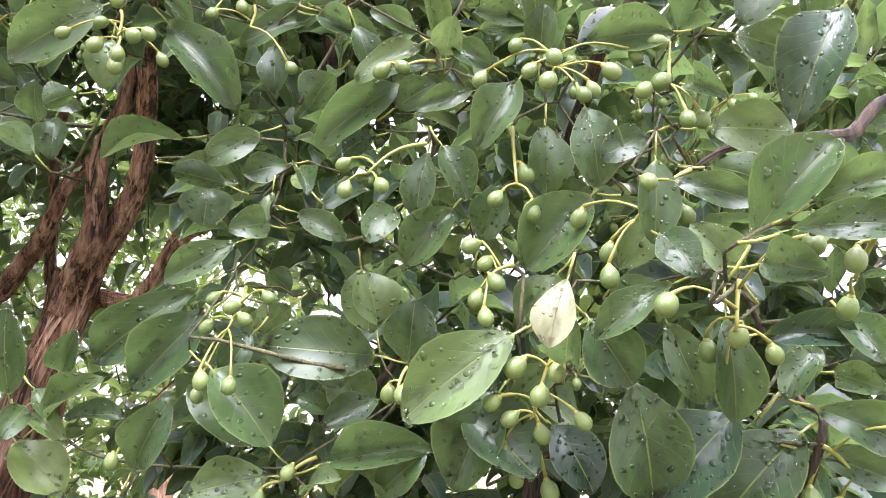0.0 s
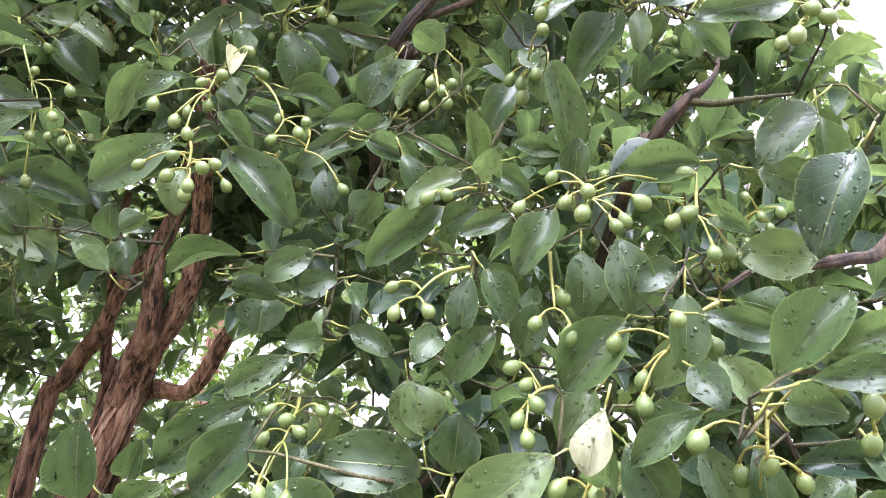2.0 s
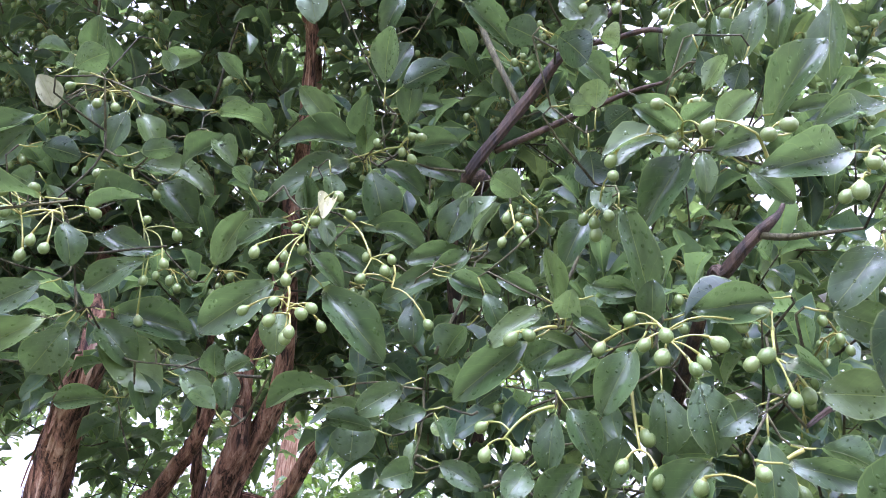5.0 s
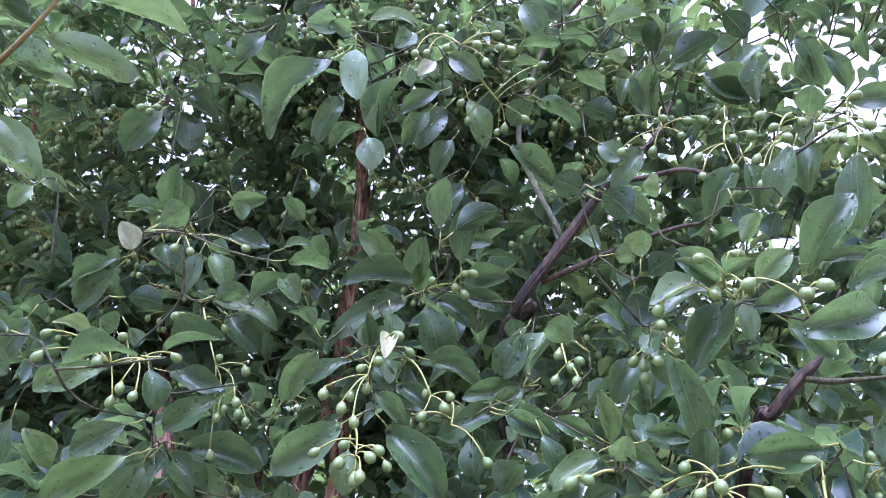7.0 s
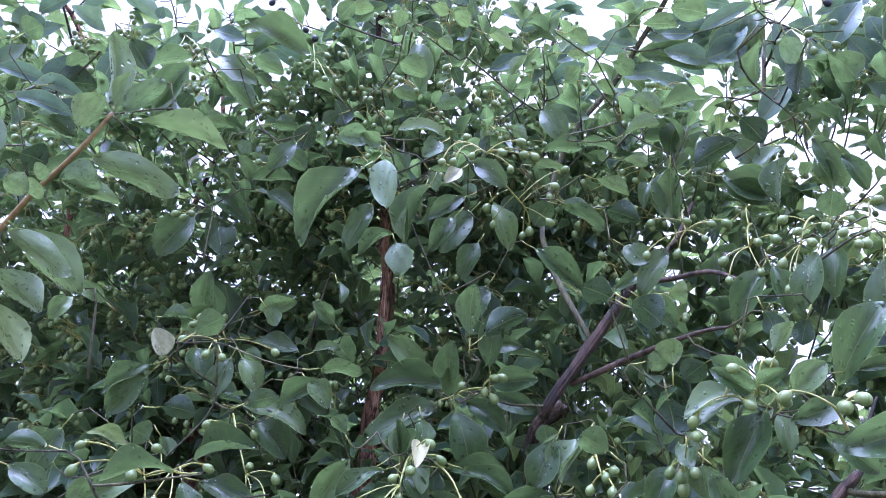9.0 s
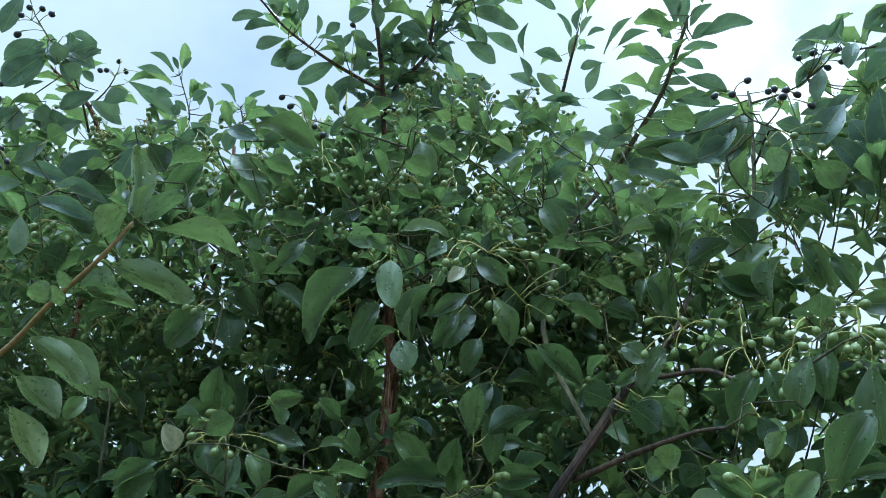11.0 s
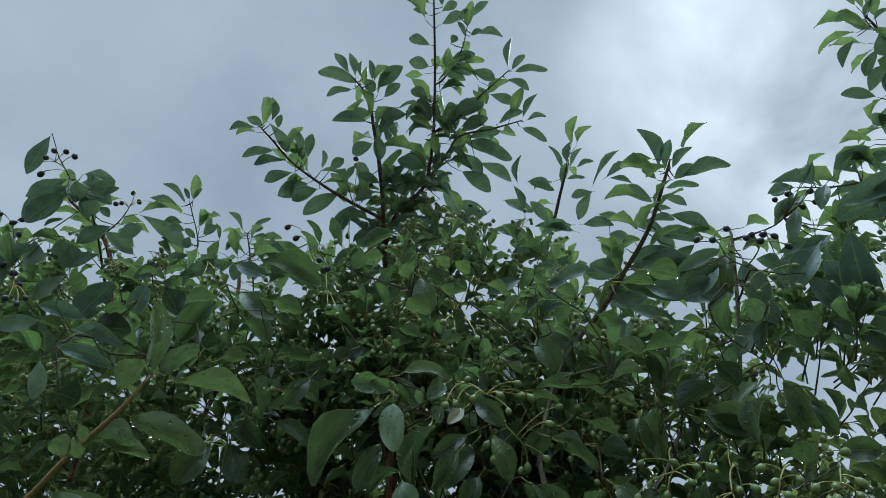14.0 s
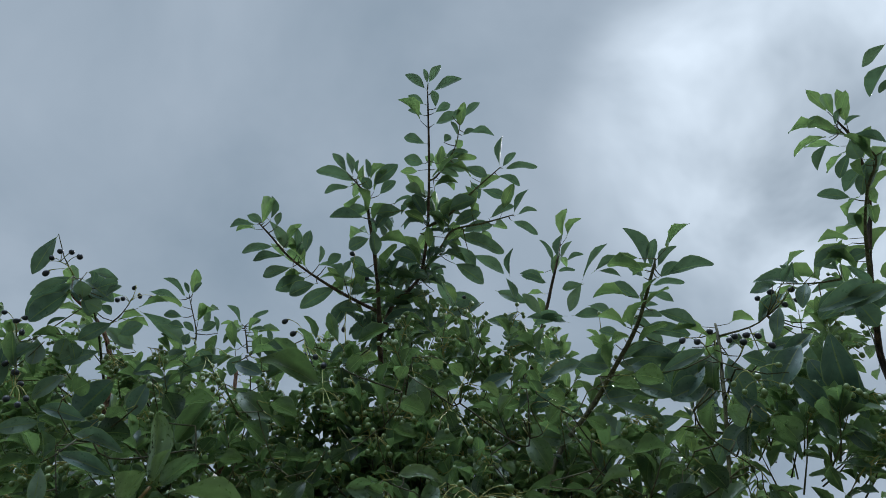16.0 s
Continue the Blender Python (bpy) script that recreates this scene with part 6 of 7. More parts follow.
spray(sapling, (-1.04, 0.49, 2.39), [
    (-0.882, 0.425, 2.468, -0.907, 0.421, 2.457, 0.039, 43, 1),
    (-0.900, 0.423, 2.452, -0.923, 0.386, 2.458, 0.041, 47, 1),
    (-0.899, 0.404, 2.382, -0.858, 0.555, 2.344, 0.067, -38, 1),
    (-0.904, 0.404, 2.377, -0.815, 0.474, 2.316, 0.042, -66, 1),
    (-0.928, 0.431, 2.320, -0.864, 0.501, 2.276, 0.048, -62, 1),
    (-0.934, 0.454, 2.285, -0.888, 0.528, 2.207, 0.046, -65, 1),
    (-0.871, 0.411, 2.491, -0.890, 0.404, 2.475, 0.033, 48, 1),
])
far_spray([
    (-1.449, 0.502, 3.567, -1.548, 0.502, 3.508, 0.046, 12, 0),
    (-1.462, 0.542, 3.571, -1.558, 0.553, 3.448, 0.069, 34, 0),
    (-1.429, 0.518, 3.585, -1.445, 0.578, 3.568, 0.056, -1, 0),
    (-1.421, 0.564, 3.601, -1.397, 0.523, 3.623, 0.024, -19, 0),
    (-1.396, 0.564, 3.584, -1.342, 0.575, 3.624, 0.044, -35, 0),
    (-1.375, 0.590, 3.565, -1.336, 0.594, 3.621, 0.027, -30, 0),
    (-1.428, 0.569, 3.541, -1.387, 0.619, 3.539, 0.052, -38, 0),
    (-1.409, 0.622, 3.582, -1.391, 0.667, 3.577, 0.029, -31, 0),
    (-1.457, 0.584, 3.480, -1.500, 0.570, 3.439, 0.024, 8, 0),
])
far_spray([
    (-1.544, 0.598, 3.428, -1.547, 0.645, 3.350, 0.060, -10, 0),
    (-1.486, 0.640, 3.467, -1.521, 0.699, 3.422, 0.060, 21, 0),
    (-1.466, 0.651, 3.450, -1.475, 0.713, 3.428, 0.048, -7, 0),
    (-1.312, 0.691, 3.606, -1.236, 0.810, 3.589, 0.057, -18, 0),
    (-1.270, 0.728, 3.579, -1.179, 0.803, 3.537, 0.050, -40, 0),
    (-1.336, 0.681, 3.477, -1.283, 0.704, 3.542, 0.051, -48, 0),
    (-1.518, 0.612, 3.412, -1.580, 0.595, 3.328, 0.042, 37, 0),
    (-1.338, 0.770, 3.535, -1.386, 0.723, 3.550, 0.049, 43, 0),
    (-1.161, 0.753, 3.555, -1.203, 0.717, 3.542, 0.032, 39, 0),
])
far_spray([
    (-1.157, 0.775, 3.560, -1.175, 0.794, 3.526, 0.036, 16, 0),
    (-1.117, 0.776, 3.551, -1.071, 0.769, 3.582, 0.035, -32, 0),
    (-1.147, 0.831, 3.536, -1.112, 0.879, 3.515, 0.040, -38, 0),
    (-1.164, 0.815, 3.520, -1.219, 0.796, 3.468, 0.036, 46, 0),
    (-0.944, 0.905, 3.556, -0.832, 1.062, 3.553, 0.077, -17, 0),
    (-1.036, 0.922, 3.593, -1.085, 0.965, 3.539, 0.049, 16, 0),
    (-1.001, 0.919, 3.529, -0.895, 0.962, 3.509, 0.046, -27, 0),
    (-1.355, 0.780, 3.406, -1.454, 0.806, 3.267, 0.099, 38, 0),
    (-1.213, 0.838, 3.455, -1.240, 0.881, 3.384, 0.071, 9, 0),
])
far_spray([
    (-1.137, 0.954, 3.435, -1.223, 0.956, 3.333, 0.079, 48, 0),
    (-1.081, 0.983, 3.509, -0.985, 1.099, 3.459, 0.073, -40, 0),
    (-1.309, 0.852, 3.438, -1.352, 0.894, 3.358, 0.048, 19, 0),
    (-1.574, 0.778, 3.285, -1.547, 0.870, 3.272, 0.072, -34, 0),
    (-1.501, 0.836, 3.270, -1.346, 0.908, 3.252, 0.069, -48, 0),
    (-1.526, 0.855, 3.258, -1.452, 0.956, 3.218, 0.068, -48, 0),
    (-1.599, 0.888, 3.208, -1.611, 0.924, 3.104, 0.061, 51, 0),
    (0.759, 0.976, 3.395, 0.837, 0.847, 3.375, 0.079, -34, 0),
    (0.665, 1.001, 3.369, 0.592, 1.110, 3.289, 0.063, 35, 0),
])
far_spray([
    (0.722, 0.981, 3.329, 0.707, 1.132, 3.265, 0.073, 8, 0),
    (0.786, 1.000, 3.338, 0.765, 1.087, 3.204, 0.074, 32, 0),
    (0.506, 1.043, 3.383, 0.518, 1.123, 3.319, 0.055, -17, 0),
    (0.524, 1.012, 3.342, 0.586, 1.003, 3.291, 0.051, -52, 0),
    (0.393, 1.015, 3.454, 0.318, 1.086, 3.434, 0.042, 29, 0),
    (0.406, 1.043, 3.407, 0.335, 1.116, 3.350, 0.074, 38, 0),
    (0.332, 1.021, 3.450, 0.195, 1.035, 3.428, 0.056, 28, 0),
    (0.326, 1.018, 3.502, 0.236, 1.010, 3.571, 0.046, 28, 0),
    (0.437, 1.069, 3.379, 0.435, 1.132, 3.251, 0.057, -20, 0),
])
far_spray([
    (0.496, 1.166, 3.256, 0.396, 1.190, 3.300, 0.045, 19, 0),
    (0.616, 1.095, 3.272, 0.627, 1.132, 3.190, 0.073, -32, 0),
    (0.713, 1.085, 3.217, 0.748, 1.147, 3.160, 0.047, -3, 0),
    (0.569, 1.131, 3.298, 0.518, 1.202, 3.214, 0.056, 44, 0),
    (0.685, 1.153, 3.228, 0.636, 1.217, 3.208, 0.048, 38, 0),
    (0.473, 1.243, 3.268, 0.417, 1.348, 3.215, 0.056, 27, 0),
    (0.349, 1.175, 3.294, 0.253, 1.229, 3.295, 0.044, 45, 0),
])
# sprays end

# ---- fruit clusters: hub, then each fruit ----


def fruit_mesh(skin):
    vs, fs, slots = [], [], []
    rings, sides = 9, 12
    for i in range(rings + 1):
        a = math.pi * i / rings
        for s in range(sides):
            w = 2 * math.pi * s / sides
            r = math.sin(a) * (1.0 + 0.10 * math.cos(a))
            vs.append((r * math.cos(w), r * math.sin(w), -1.26 * math.cos(a)))
    for i in range(rings):
        for s in range(sides):
            t = (s + 1) % sides
            fs.append((i * sides + s, i * sides + t, (i + 1) * sides + t, (i + 1) * sides + s))
            slots.append(0)
    k = len(vs)
    for h, r in ((1.08, 0.40), (1.30, 0.34), (1.55, 0.14)):
        for s in range(sides):
            w = 2 * math.pi * s / sides
            q = r * (1.0 + (0.25 if h < 1 and s % 2 else 0))
            vs.append((q * math.cos(w), q * math.sin(w), h))
    for i in range(2):
        for s in range(sides):
            t = (s + 1) % sides
            fs.append((k + i * sides + s, k + i * sides + t, k + (i + 1) * sides + t, k + (i + 1) * sides + s))
            slots.append(1)
    return mesh("fruit", vs, fs, [skin, stalk_skin], slots=slots)


FRUIT, RIPE_FRUIT = fruit_mesh(fruit_skin), fruit_mesh(ripe_skin)
fruit_rnd = random.Random(11)


def bowed(a, b, sag, n=5):
    a, b = Vector(a), Vector(b)
    up = Vector((0, 0, 1)) * sag * (b - a).length
    side = Vector((fruit_rnd.uniform(-1, 1), fruit_rnd.uniform(-1, 1), 0)) * 0.06 * (b - a).length
    return [a.lerp(b, i / n) + (up + side) * math.sin(math.pi * i / n) for i in range(n + 1)]


def fruit_cluster(hub, places, size=0.0080, ripe=False):
    hub = Vector(hub)
    pts = [Vector(p) for p in places]
    mid = sum(pts, Vector()) / len(pts)
    heap = Heap()
    end = hub.lerp(mid, 0.85)
    axis = bowed(hub, end, 0.10, 7)
    vs, fs = tube(axis, [0.0023 - 0.0008 * i / 7 for i in range(8)], 6)
    heap.add(vs, fs)
    spots = []
    for p in pts:
        j = min(range(2, 8), key=lambda i: (axis[i] - p).length + 0.25 * (axis[i] - hub).length)
        root = axis[j]
        top = (root - p).normalized() * 0.55 + Vector((0, 0, 0.55)) + Vector((fruit_rnd.uniform(-.3, .3), fruit_rnd.uniform(-.3, .3), 0))
        top.normalize()
        s = size * fruit_rnd.uniform(0.86, 1.12)
        neck = p + top * s * 1.5
        path = bowed(root, neck, 0.12, 5)
        vs, fs = tube(path, [0.0015, 0.0013, 0.0011, 0.0011, 0.0013, 0.0019], 6)
        heap.add(vs, fs)
        spots.append((p, top, s))
    cl = part("fruit_stalk", mesh("fruit_stalk", [tree_home @ Vector(v) for v in heap.v], heap.f, [stalk_skin]), tree, "yellow-green branching fruit stalk")
    for p, top, s in spots:
        m = (tree_home @ Matrix.Translation(p)) @ top.to_track_quat("Z", "Y").to_matrix().to_4x4() @ Matrix.Diagonal((s, s, s, 1))
        part("fruit", RIPE_FRUIT if ripe else FRUIT, cl, "dark ripe berry" if ripe else "unripe green oval fruit", m)
    skeleton.extend(spring(hub, (end - hub), 0.6, 0.003, 0.002))


# fruit begin
fruit_cluster((0.235, 0.590, 1.633), [(0.247, 0.490, 1.635), (0.157, 0.527, 1.601), (0.223, 0.641, 1.583), (0.235, 0.604, 1.590), (0.260, 0.599, 1.575), (0.239, 0.657, 1.548)])
fruit_cluster((0.096, 0.662, 1.582), [(0.063, 0.664, 1.572), (0.096, 0.649, 1.566), (0.082, 0.655, 1.547), (0.042, 0.670, 1.542), (0.058, 0.676, 1.529), (0.086, 0.681, 1.516), (0.117, 0.653, 1.526), (0.054, 0.699, 1.501), (0.066, 0.717, 1.478), (0.096, 0.720, 1.467)])
fruit_cluster((-0.017, 0.742, 1.813), [(-0.103, 0.739, 1.789), (-0.097, 0.713, 1.752), (-0.059, 0.687, 1.747)])
fruit_cluster((0.071, 0.722, 1.823), [(0.082, 0.713, 1.768), (0.050, 0.685, 1.733), (0.083, 0.683, 1.719)])
fruit_cluster((0.101, 0.693, 1.896), [(0.074, 0.696, 1.901), (0.085, 0.678, 1.863), (0.106, 0.656, 1.866), (0.133, 0.659, 1.828), (0.145, 0.672, 1.839), (0.165, 0.676, 1.861), (0.193, 0.687, 1.884), (0.100, 0.658, 1.842), (0.038, 0.711, 1.871)])
fruit_cluster((0.229, 0.696, 1.885), [(0.217, 0.690, 1.901), (0.206, 0.654, 1.839), (0.190, 0.656, 1.831), (0.211, 0.606, 1.779), (0.232, 0.630, 1.789)])
fruit_cluster((0.210, 0.605, 1.732), [(0.157, 0.550, 1.701), (0.124, 0.664, 1.707), (0.140, 0.624, 1.664), (0.136, 0.607, 1.639), (0.202, 0.604, 1.691)])
fruit_cluster((-0.228, 0.864, 1.686), [(-0.258, 0.826, 1.633), (-0.231, 0.821, 1.654), (-0.213, 0.811, 1.639), (-0.256, 0.836, 1.667), (-0.188, 0.806, 1.662), (-0.208, 0.749, 1.563), (-0.247, 0.777, 1.556), (-0.239, 0.760, 1.569)])
fruit_cluster((-0.384, 0.806, 2.010), [(-0.434, 0.777, 1.964), (-0.342, 0.752, 1.946), (-0.338, 0.781, 1.965), (-0.392, 0.770, 1.945), (-0.350, 0.737, 1.915), (-0.370, 0.777, 1.922), (-0.334, 0.818, 1.952), (-0.386, 0.765, 1.970)])
fruit_cluster((-0.009, 0.763, 1.919), [(-0.066, 0.745, 1.899), (-0.044, 0.745, 1.903)])
fruit_cluster((0.068, 0.706, 1.673), [(0.040, 0.702, 1.674), (0.049, 0.688, 1.652), (0.031, 0.696, 1.638), (0.038, 0.673, 1.617), (0.027, 0.709, 1.693)])
fruit_cluster((0.327, 0.678, 1.506), [(0.318, 0.692, 1.461), (0.396, 0.694, 1.473), (0.343, 0.701, 1.454), (0.372, 0.640, 1.515)])
fruit_cluster((0.277, 0.465, 1.636), [(0.263, 0.471, 1.619), (0.288, 0.535, 1.600)])
fruit_cluster((-0.133, 0.832, 1.496), [(-0.159, 0.812, 1.481), (-0.190, 0.819, 1.454)])
fruit_cluster((-0.341, 0.862, 1.520), [(-0.361, 0.862, 1.491)])
fruit_cluster((-0.036, 0.766, 1.583), [(-0.054, 0.767, 1.557), (-0.038, 0.728, 1.553)])
fruit_cluster((-0.255, 0.912, 2.085), [(-0.259, 0.888, 2.062), (-0.296, 0.866, 2.044), (-0.190, 0.863, 1.966)])
fruit_cluster((-0.375, 0.868, 2.168), [(-0.436, 0.793, 2.061), (-0.407, 0.800, 2.039), (-0.404, 0.829, 2.069), (-0.392, 0.834, 2.119), (-0.363, 0.832, 2.129), (-0.336, 0.853, 2.182), (-0.326, 0.894, 2.170), (-0.383, 0.844, 2.087), (-0.379, 0.781, 2.009)])
fruit_cluster((-0.338, 0.899, 2.169), [(-0.294, 0.891, 2.093), (-0.252, 0.881, 2.081), (-0.295, 0.865, 2.044), (-0.261, 0.877, 2.061)])
fruit_cluster((0.061, 0.767, 2.095), [(0.035, 0.781, 2.080), (0.049, 0.775, 2.070), (0.065, 0.742, 2.063), (0.050, 0.781, 2.056), (0.071, 0.698, 2.096)])
fruit_cluster((-0.070, 0.905, 2.178), [(-0.075, 0.882, 2.143), (-0.042, 0.835, 2.110), (-0.082, 0.866, 2.094), (-0.055, 0.840, 2.102), (-0.048, 0.818, 2.070)])
fruit_cluster((0.342, 0.594, 2.050), [(0.285, 0.532, 1.963), (0.307, 0.540, 1.998), (0.278, 0.550, 1.967), (0.330, 0.559, 2.003)])
fruit_cluster((0.163, 0.699, 2.148), [(0.129, 0.654, 2.170), (0.147, 0.687, 2.136), (0.175, 0.619, 2.099), (0.187, 0.688, 2.192)])
fruit_cluster((-0.321, 0.962, 2.328), [(-0.259, 0.949, 2.322), (-0.237, 0.926, 2.337), (-0.224, 0.945, 2.347), (-0.243, 0.961, 2.313), (-0.295, 0.915, 2.321)])
fruit_cluster((-0.697, 0.719, 2.099), [(-0.742, 0.702, 2.136), (-0.778, 0.687, 2.125), (-0.749, 0.667, 2.079), (-0.720, 0.695, 2.047), (-0.691, 0.689, 2.030), (-0.738, 0.706, 2.030), (-0.681, 0.763, 2.124), (-0.874, 0.692, 2.147), (-0.852, 0.664, 2.092)])
fruit_cluster((-0.750, 0.930, 2.308), [(-0.673, 0.887, 2.179), (-0.641, 0.933, 2.171), (-0.611, 0.857, 2.081), (-0.726, 0.984, 2.287), (-0.735, 0.819, 2.232), (-0.654, 0.880, 2.064), (-0.677, 0.927, 2.014)])
fruit_cluster((-0.786, 0.912, 2.464), [(-0.828, 0.860, 2.496), (-0.689, 0.937, 2.443), (-0.752, 0.845, 2.385), (-0.780, 0.833, 2.387), (-0.831, 0.821, 2.420), (-0.835, 0.850, 2.472)])
fruit_cluster((-0.935, 0.879, 2.829), [(-0.959, 0.852, 2.790), (-0.940, 0.857, 2.780), (-0.923, 0.860, 2.792)])
fruit_cluster((-0.286, 0.772, 2.815), [(-0.256, 0.739, 2.789), (-0.246, 0.746, 2.740), (-0.283, 0.740, 2.725), (-0.303, 0.730, 2.717), (-0.186, 0.751, 2.742), (-0.172, 0.766, 2.709), (-0.149, 0.771, 2.786), (-0.145, 0.782, 2.760), (-0.124, 0.794, 2.761)])
fruit_cluster((-0.190, 0.817, 2.717), [(-0.236, 0.859, 2.698), (-0.229, 0.902, 2.687), (-0.170, 0.919, 2.663), (-0.154, 0.912, 2.665), (-0.110, 0.907, 2.679), (-0.067, 0.860, 2.780), (-0.092, 0.857, 2.733)])
fruit_cluster((0.159, 0.917, 2.681), [(0.218, 0.852, 2.581), (0.192, 0.855, 2.585), (0.153, 0.876, 2.616), (0.174, 0.853, 2.551), (0.066, 0.865, 2.536), (0.124, 0.883, 2.545), (0.085, 0.871, 2.618)])
fruit_cluster((0.270, 0.885, 2.600), [(0.193, 0.842, 2.487), (0.188, 0.813, 2.425), (0.241, 0.810, 2.433), (0.250, 0.808, 2.496), (0.275, 0.791, 2.485), (0.266, 0.894, 2.630)])
fruit_cluster((0.356, 0.816, 2.546), [(0.299, 0.800, 2.533), (0.310, 0.781, 2.489), (0.318, 0.758, 2.446), (0.277, 0.803, 2.441), (0.285, 0.792, 2.397), (0.271, 0.786, 2.376), (0.346, 0.753, 2.472)])
fruit_cluster((0.434, 0.792, 2.513), [(0.360, 0.732, 2.440), (0.397, 0.744, 2.445), (0.390, 0.741, 2.420), (0.375, 0.732, 2.414), (0.432, 0.750, 2.427), (0.446, 0.760, 2.458), (0.446, 0.771, 2.530)])
fruit_cluster((0.128, 0.697, 2.175), [(0.127, 0.654, 2.170), (0.144, 0.676, 2.125), (0.070, 0.695, 2.117)])
fruit_cluster((0.234, 0.615, 2.054), [(0.172, 0.606, 2.099), (0.231, 0.590, 2.072), (0.251, 0.581, 2.077)])
fruit_cluster((-1.403, 1.081, 3.938), [(-1.392, 1.030, 3.880), (-1.296, 1.003, 3.770), (-1.085, 0.852, 3.468), (-1.291, 0.897, 3.595), (-1.069, 0.800, 3.369), (-0.982, 0.766, 3.290), (-1.024, 0.830, 3.475), (-1.254, 0.818, 3.466)])
fruit_cluster((-0.722, 0.907, 3.435), [(-0.691, 0.825, 3.246), (-0.645, 0.795, 3.152), (-0.601, 0.759, 3.077), (-0.705, 0.810, 3.219), (-0.720, 0.866, 3.406), (-0.652, 0.850, 3.293)])
fruit_cluster((-0.318, 0.874, 3.152), [(-0.326, 0.790, 3.031), (-0.301, 0.798, 3.005), (-0.281, 0.828, 3.067), (-0.280, 0.981, 3.394), (-0.331, 0.860, 3.181), (-0.244, 0.807, 2.974)])
fruit_cluster((0.478, 0.881, 3.158), [(0.438, 0.870, 3.101), (0.460, 0.885, 3.083), (0.502, 0.870, 3.115), (0.506, 0.886, 3.073), (0.570, 0.883, 3.158), (0.561, 0.898, 3.096)])
fruit_cluster((-1.483, 0.535, 3.638), [(-1.468, 0.430, 3.624), (-1.561, 0.460, 3.622), (-1.436, 0.441, 3.625), (-1.412, 0.457, 3.616), (-1.494, 0.439, 3.607), (-1.559, 0.502, 3.629)], 0.0092, True)
fruit_cluster((-1.665, 0.628, 3.495), [(-1.690, 0.563, 3.535), (-1.660, 0.595, 3.523), (-1.640, 0.599, 3.538), (-1.656, 0.605, 3.465), (-1.633, 0.615, 3.485)], 0.0092, True)
fruit_cluster((-1.508, 0.824, 3.852), [(-1.496, 0.797, 3.917), (-1.469, 0.750, 3.786), (-1.497, 0.898, 3.980), (-1.506, 0.850, 3.937), (-1.462, 0.725, 3.745)], 0.0092, True)
fruit_cluster((-0.821, 0.917, 3.611), [(-0.941, 0.968, 3.794), (-0.858, 0.901, 3.630), (-0.751, 0.808, 3.402), (-0.736, 0.856, 3.439), (-0.705, 0.862, 3.400), (-0.732, 0.820, 3.372)], 0.0092, True)
fruit_cluster((-0.697, 0.996, 3.616), [(-0.782, 1.065, 3.808), (-0.753, 1.069, 3.822), (-0.799, 1.093, 3.879), (-0.691, 0.883, 4.033), (-0.684, 0.971, 4.044), (-0.667, 1.000, 4.025)], 0.0092, True)
fruit_cluster((0.394, 0.811, 3.153), [(0.379, 0.678, 3.100), (0.355, 0.728, 3.125), (0.329, 0.764, 3.175)], 0.0092, True)
fruit_cluster((0.473, 0.820, 3.157), [(0.451, 0.743, 3.139), (0.478, 0.782, 3.156), (0.428, 0.721, 3.106), (0.545, 0.856, 3.250), (0.581, 0.891, 3.242), (0.494, 0.788, 3.186)], 0.0092, True)
fruit_cluster((-0.341, 1.237, 4.013), [(-0.331, 1.254, 4.143), (-0.361, 1.225, 4.077), (-0.299, 1.259, 4.067)], 0.0092, True)
fruit_cluster((0.627, 0.941, 3.418), [(0.602, 0.879, 3.429), (0.658, 0.909, 3.484), (0.714, 0.905, 3.476), (0.725, 0.929, 3.454), (0.695, 0.951, 3.467), (0.655, 0.951, 3.410)], 0.0092, True)
fruit_cluster((-1.566, 0.643, 3.283), [(-1.618, 0.621, 3.344), (-1.569, 0.629, 3.304), (-1.527, 0.633, 3.252), (-1.507, 0.604, 3.161), (-1.460, 0.607, 3.133), (-1.461, 0.621, 3.170)], 0.0092, True)
# fruit end

# ---- crown fill: sprays of leaves on random twigs behind the ones above ----
wood = np.array([p[:] for p, r in skeleton if r > 0.004])
crown_rnd = random.Random(5)


class Leaves:
    def __init__(self):
        self.v, self.f, self.uv, self.n = [], [], [], 0

    def add(self, shape, m, blades=None):
        v, f, uv = (blades or fill_blades)[shape]
        a = np.array(m)
        self.v.append(v @ a[:3, :3].T + a[:3, 3])
        self.f.append(np.array(f) + self.n)
        self.uv.append(uv)
        self.n += len(v)

    def build(self, name, mat, parent, home):
        vs = np.concatenate(self.v) + np.array(home.translation)
        me = mesh(name, vs.tolist(), np.concatenate(self.f).tolist(), [mat], np.concatenate(self.uv))
        return tagged(part(name, me, parent), kind="stuff")


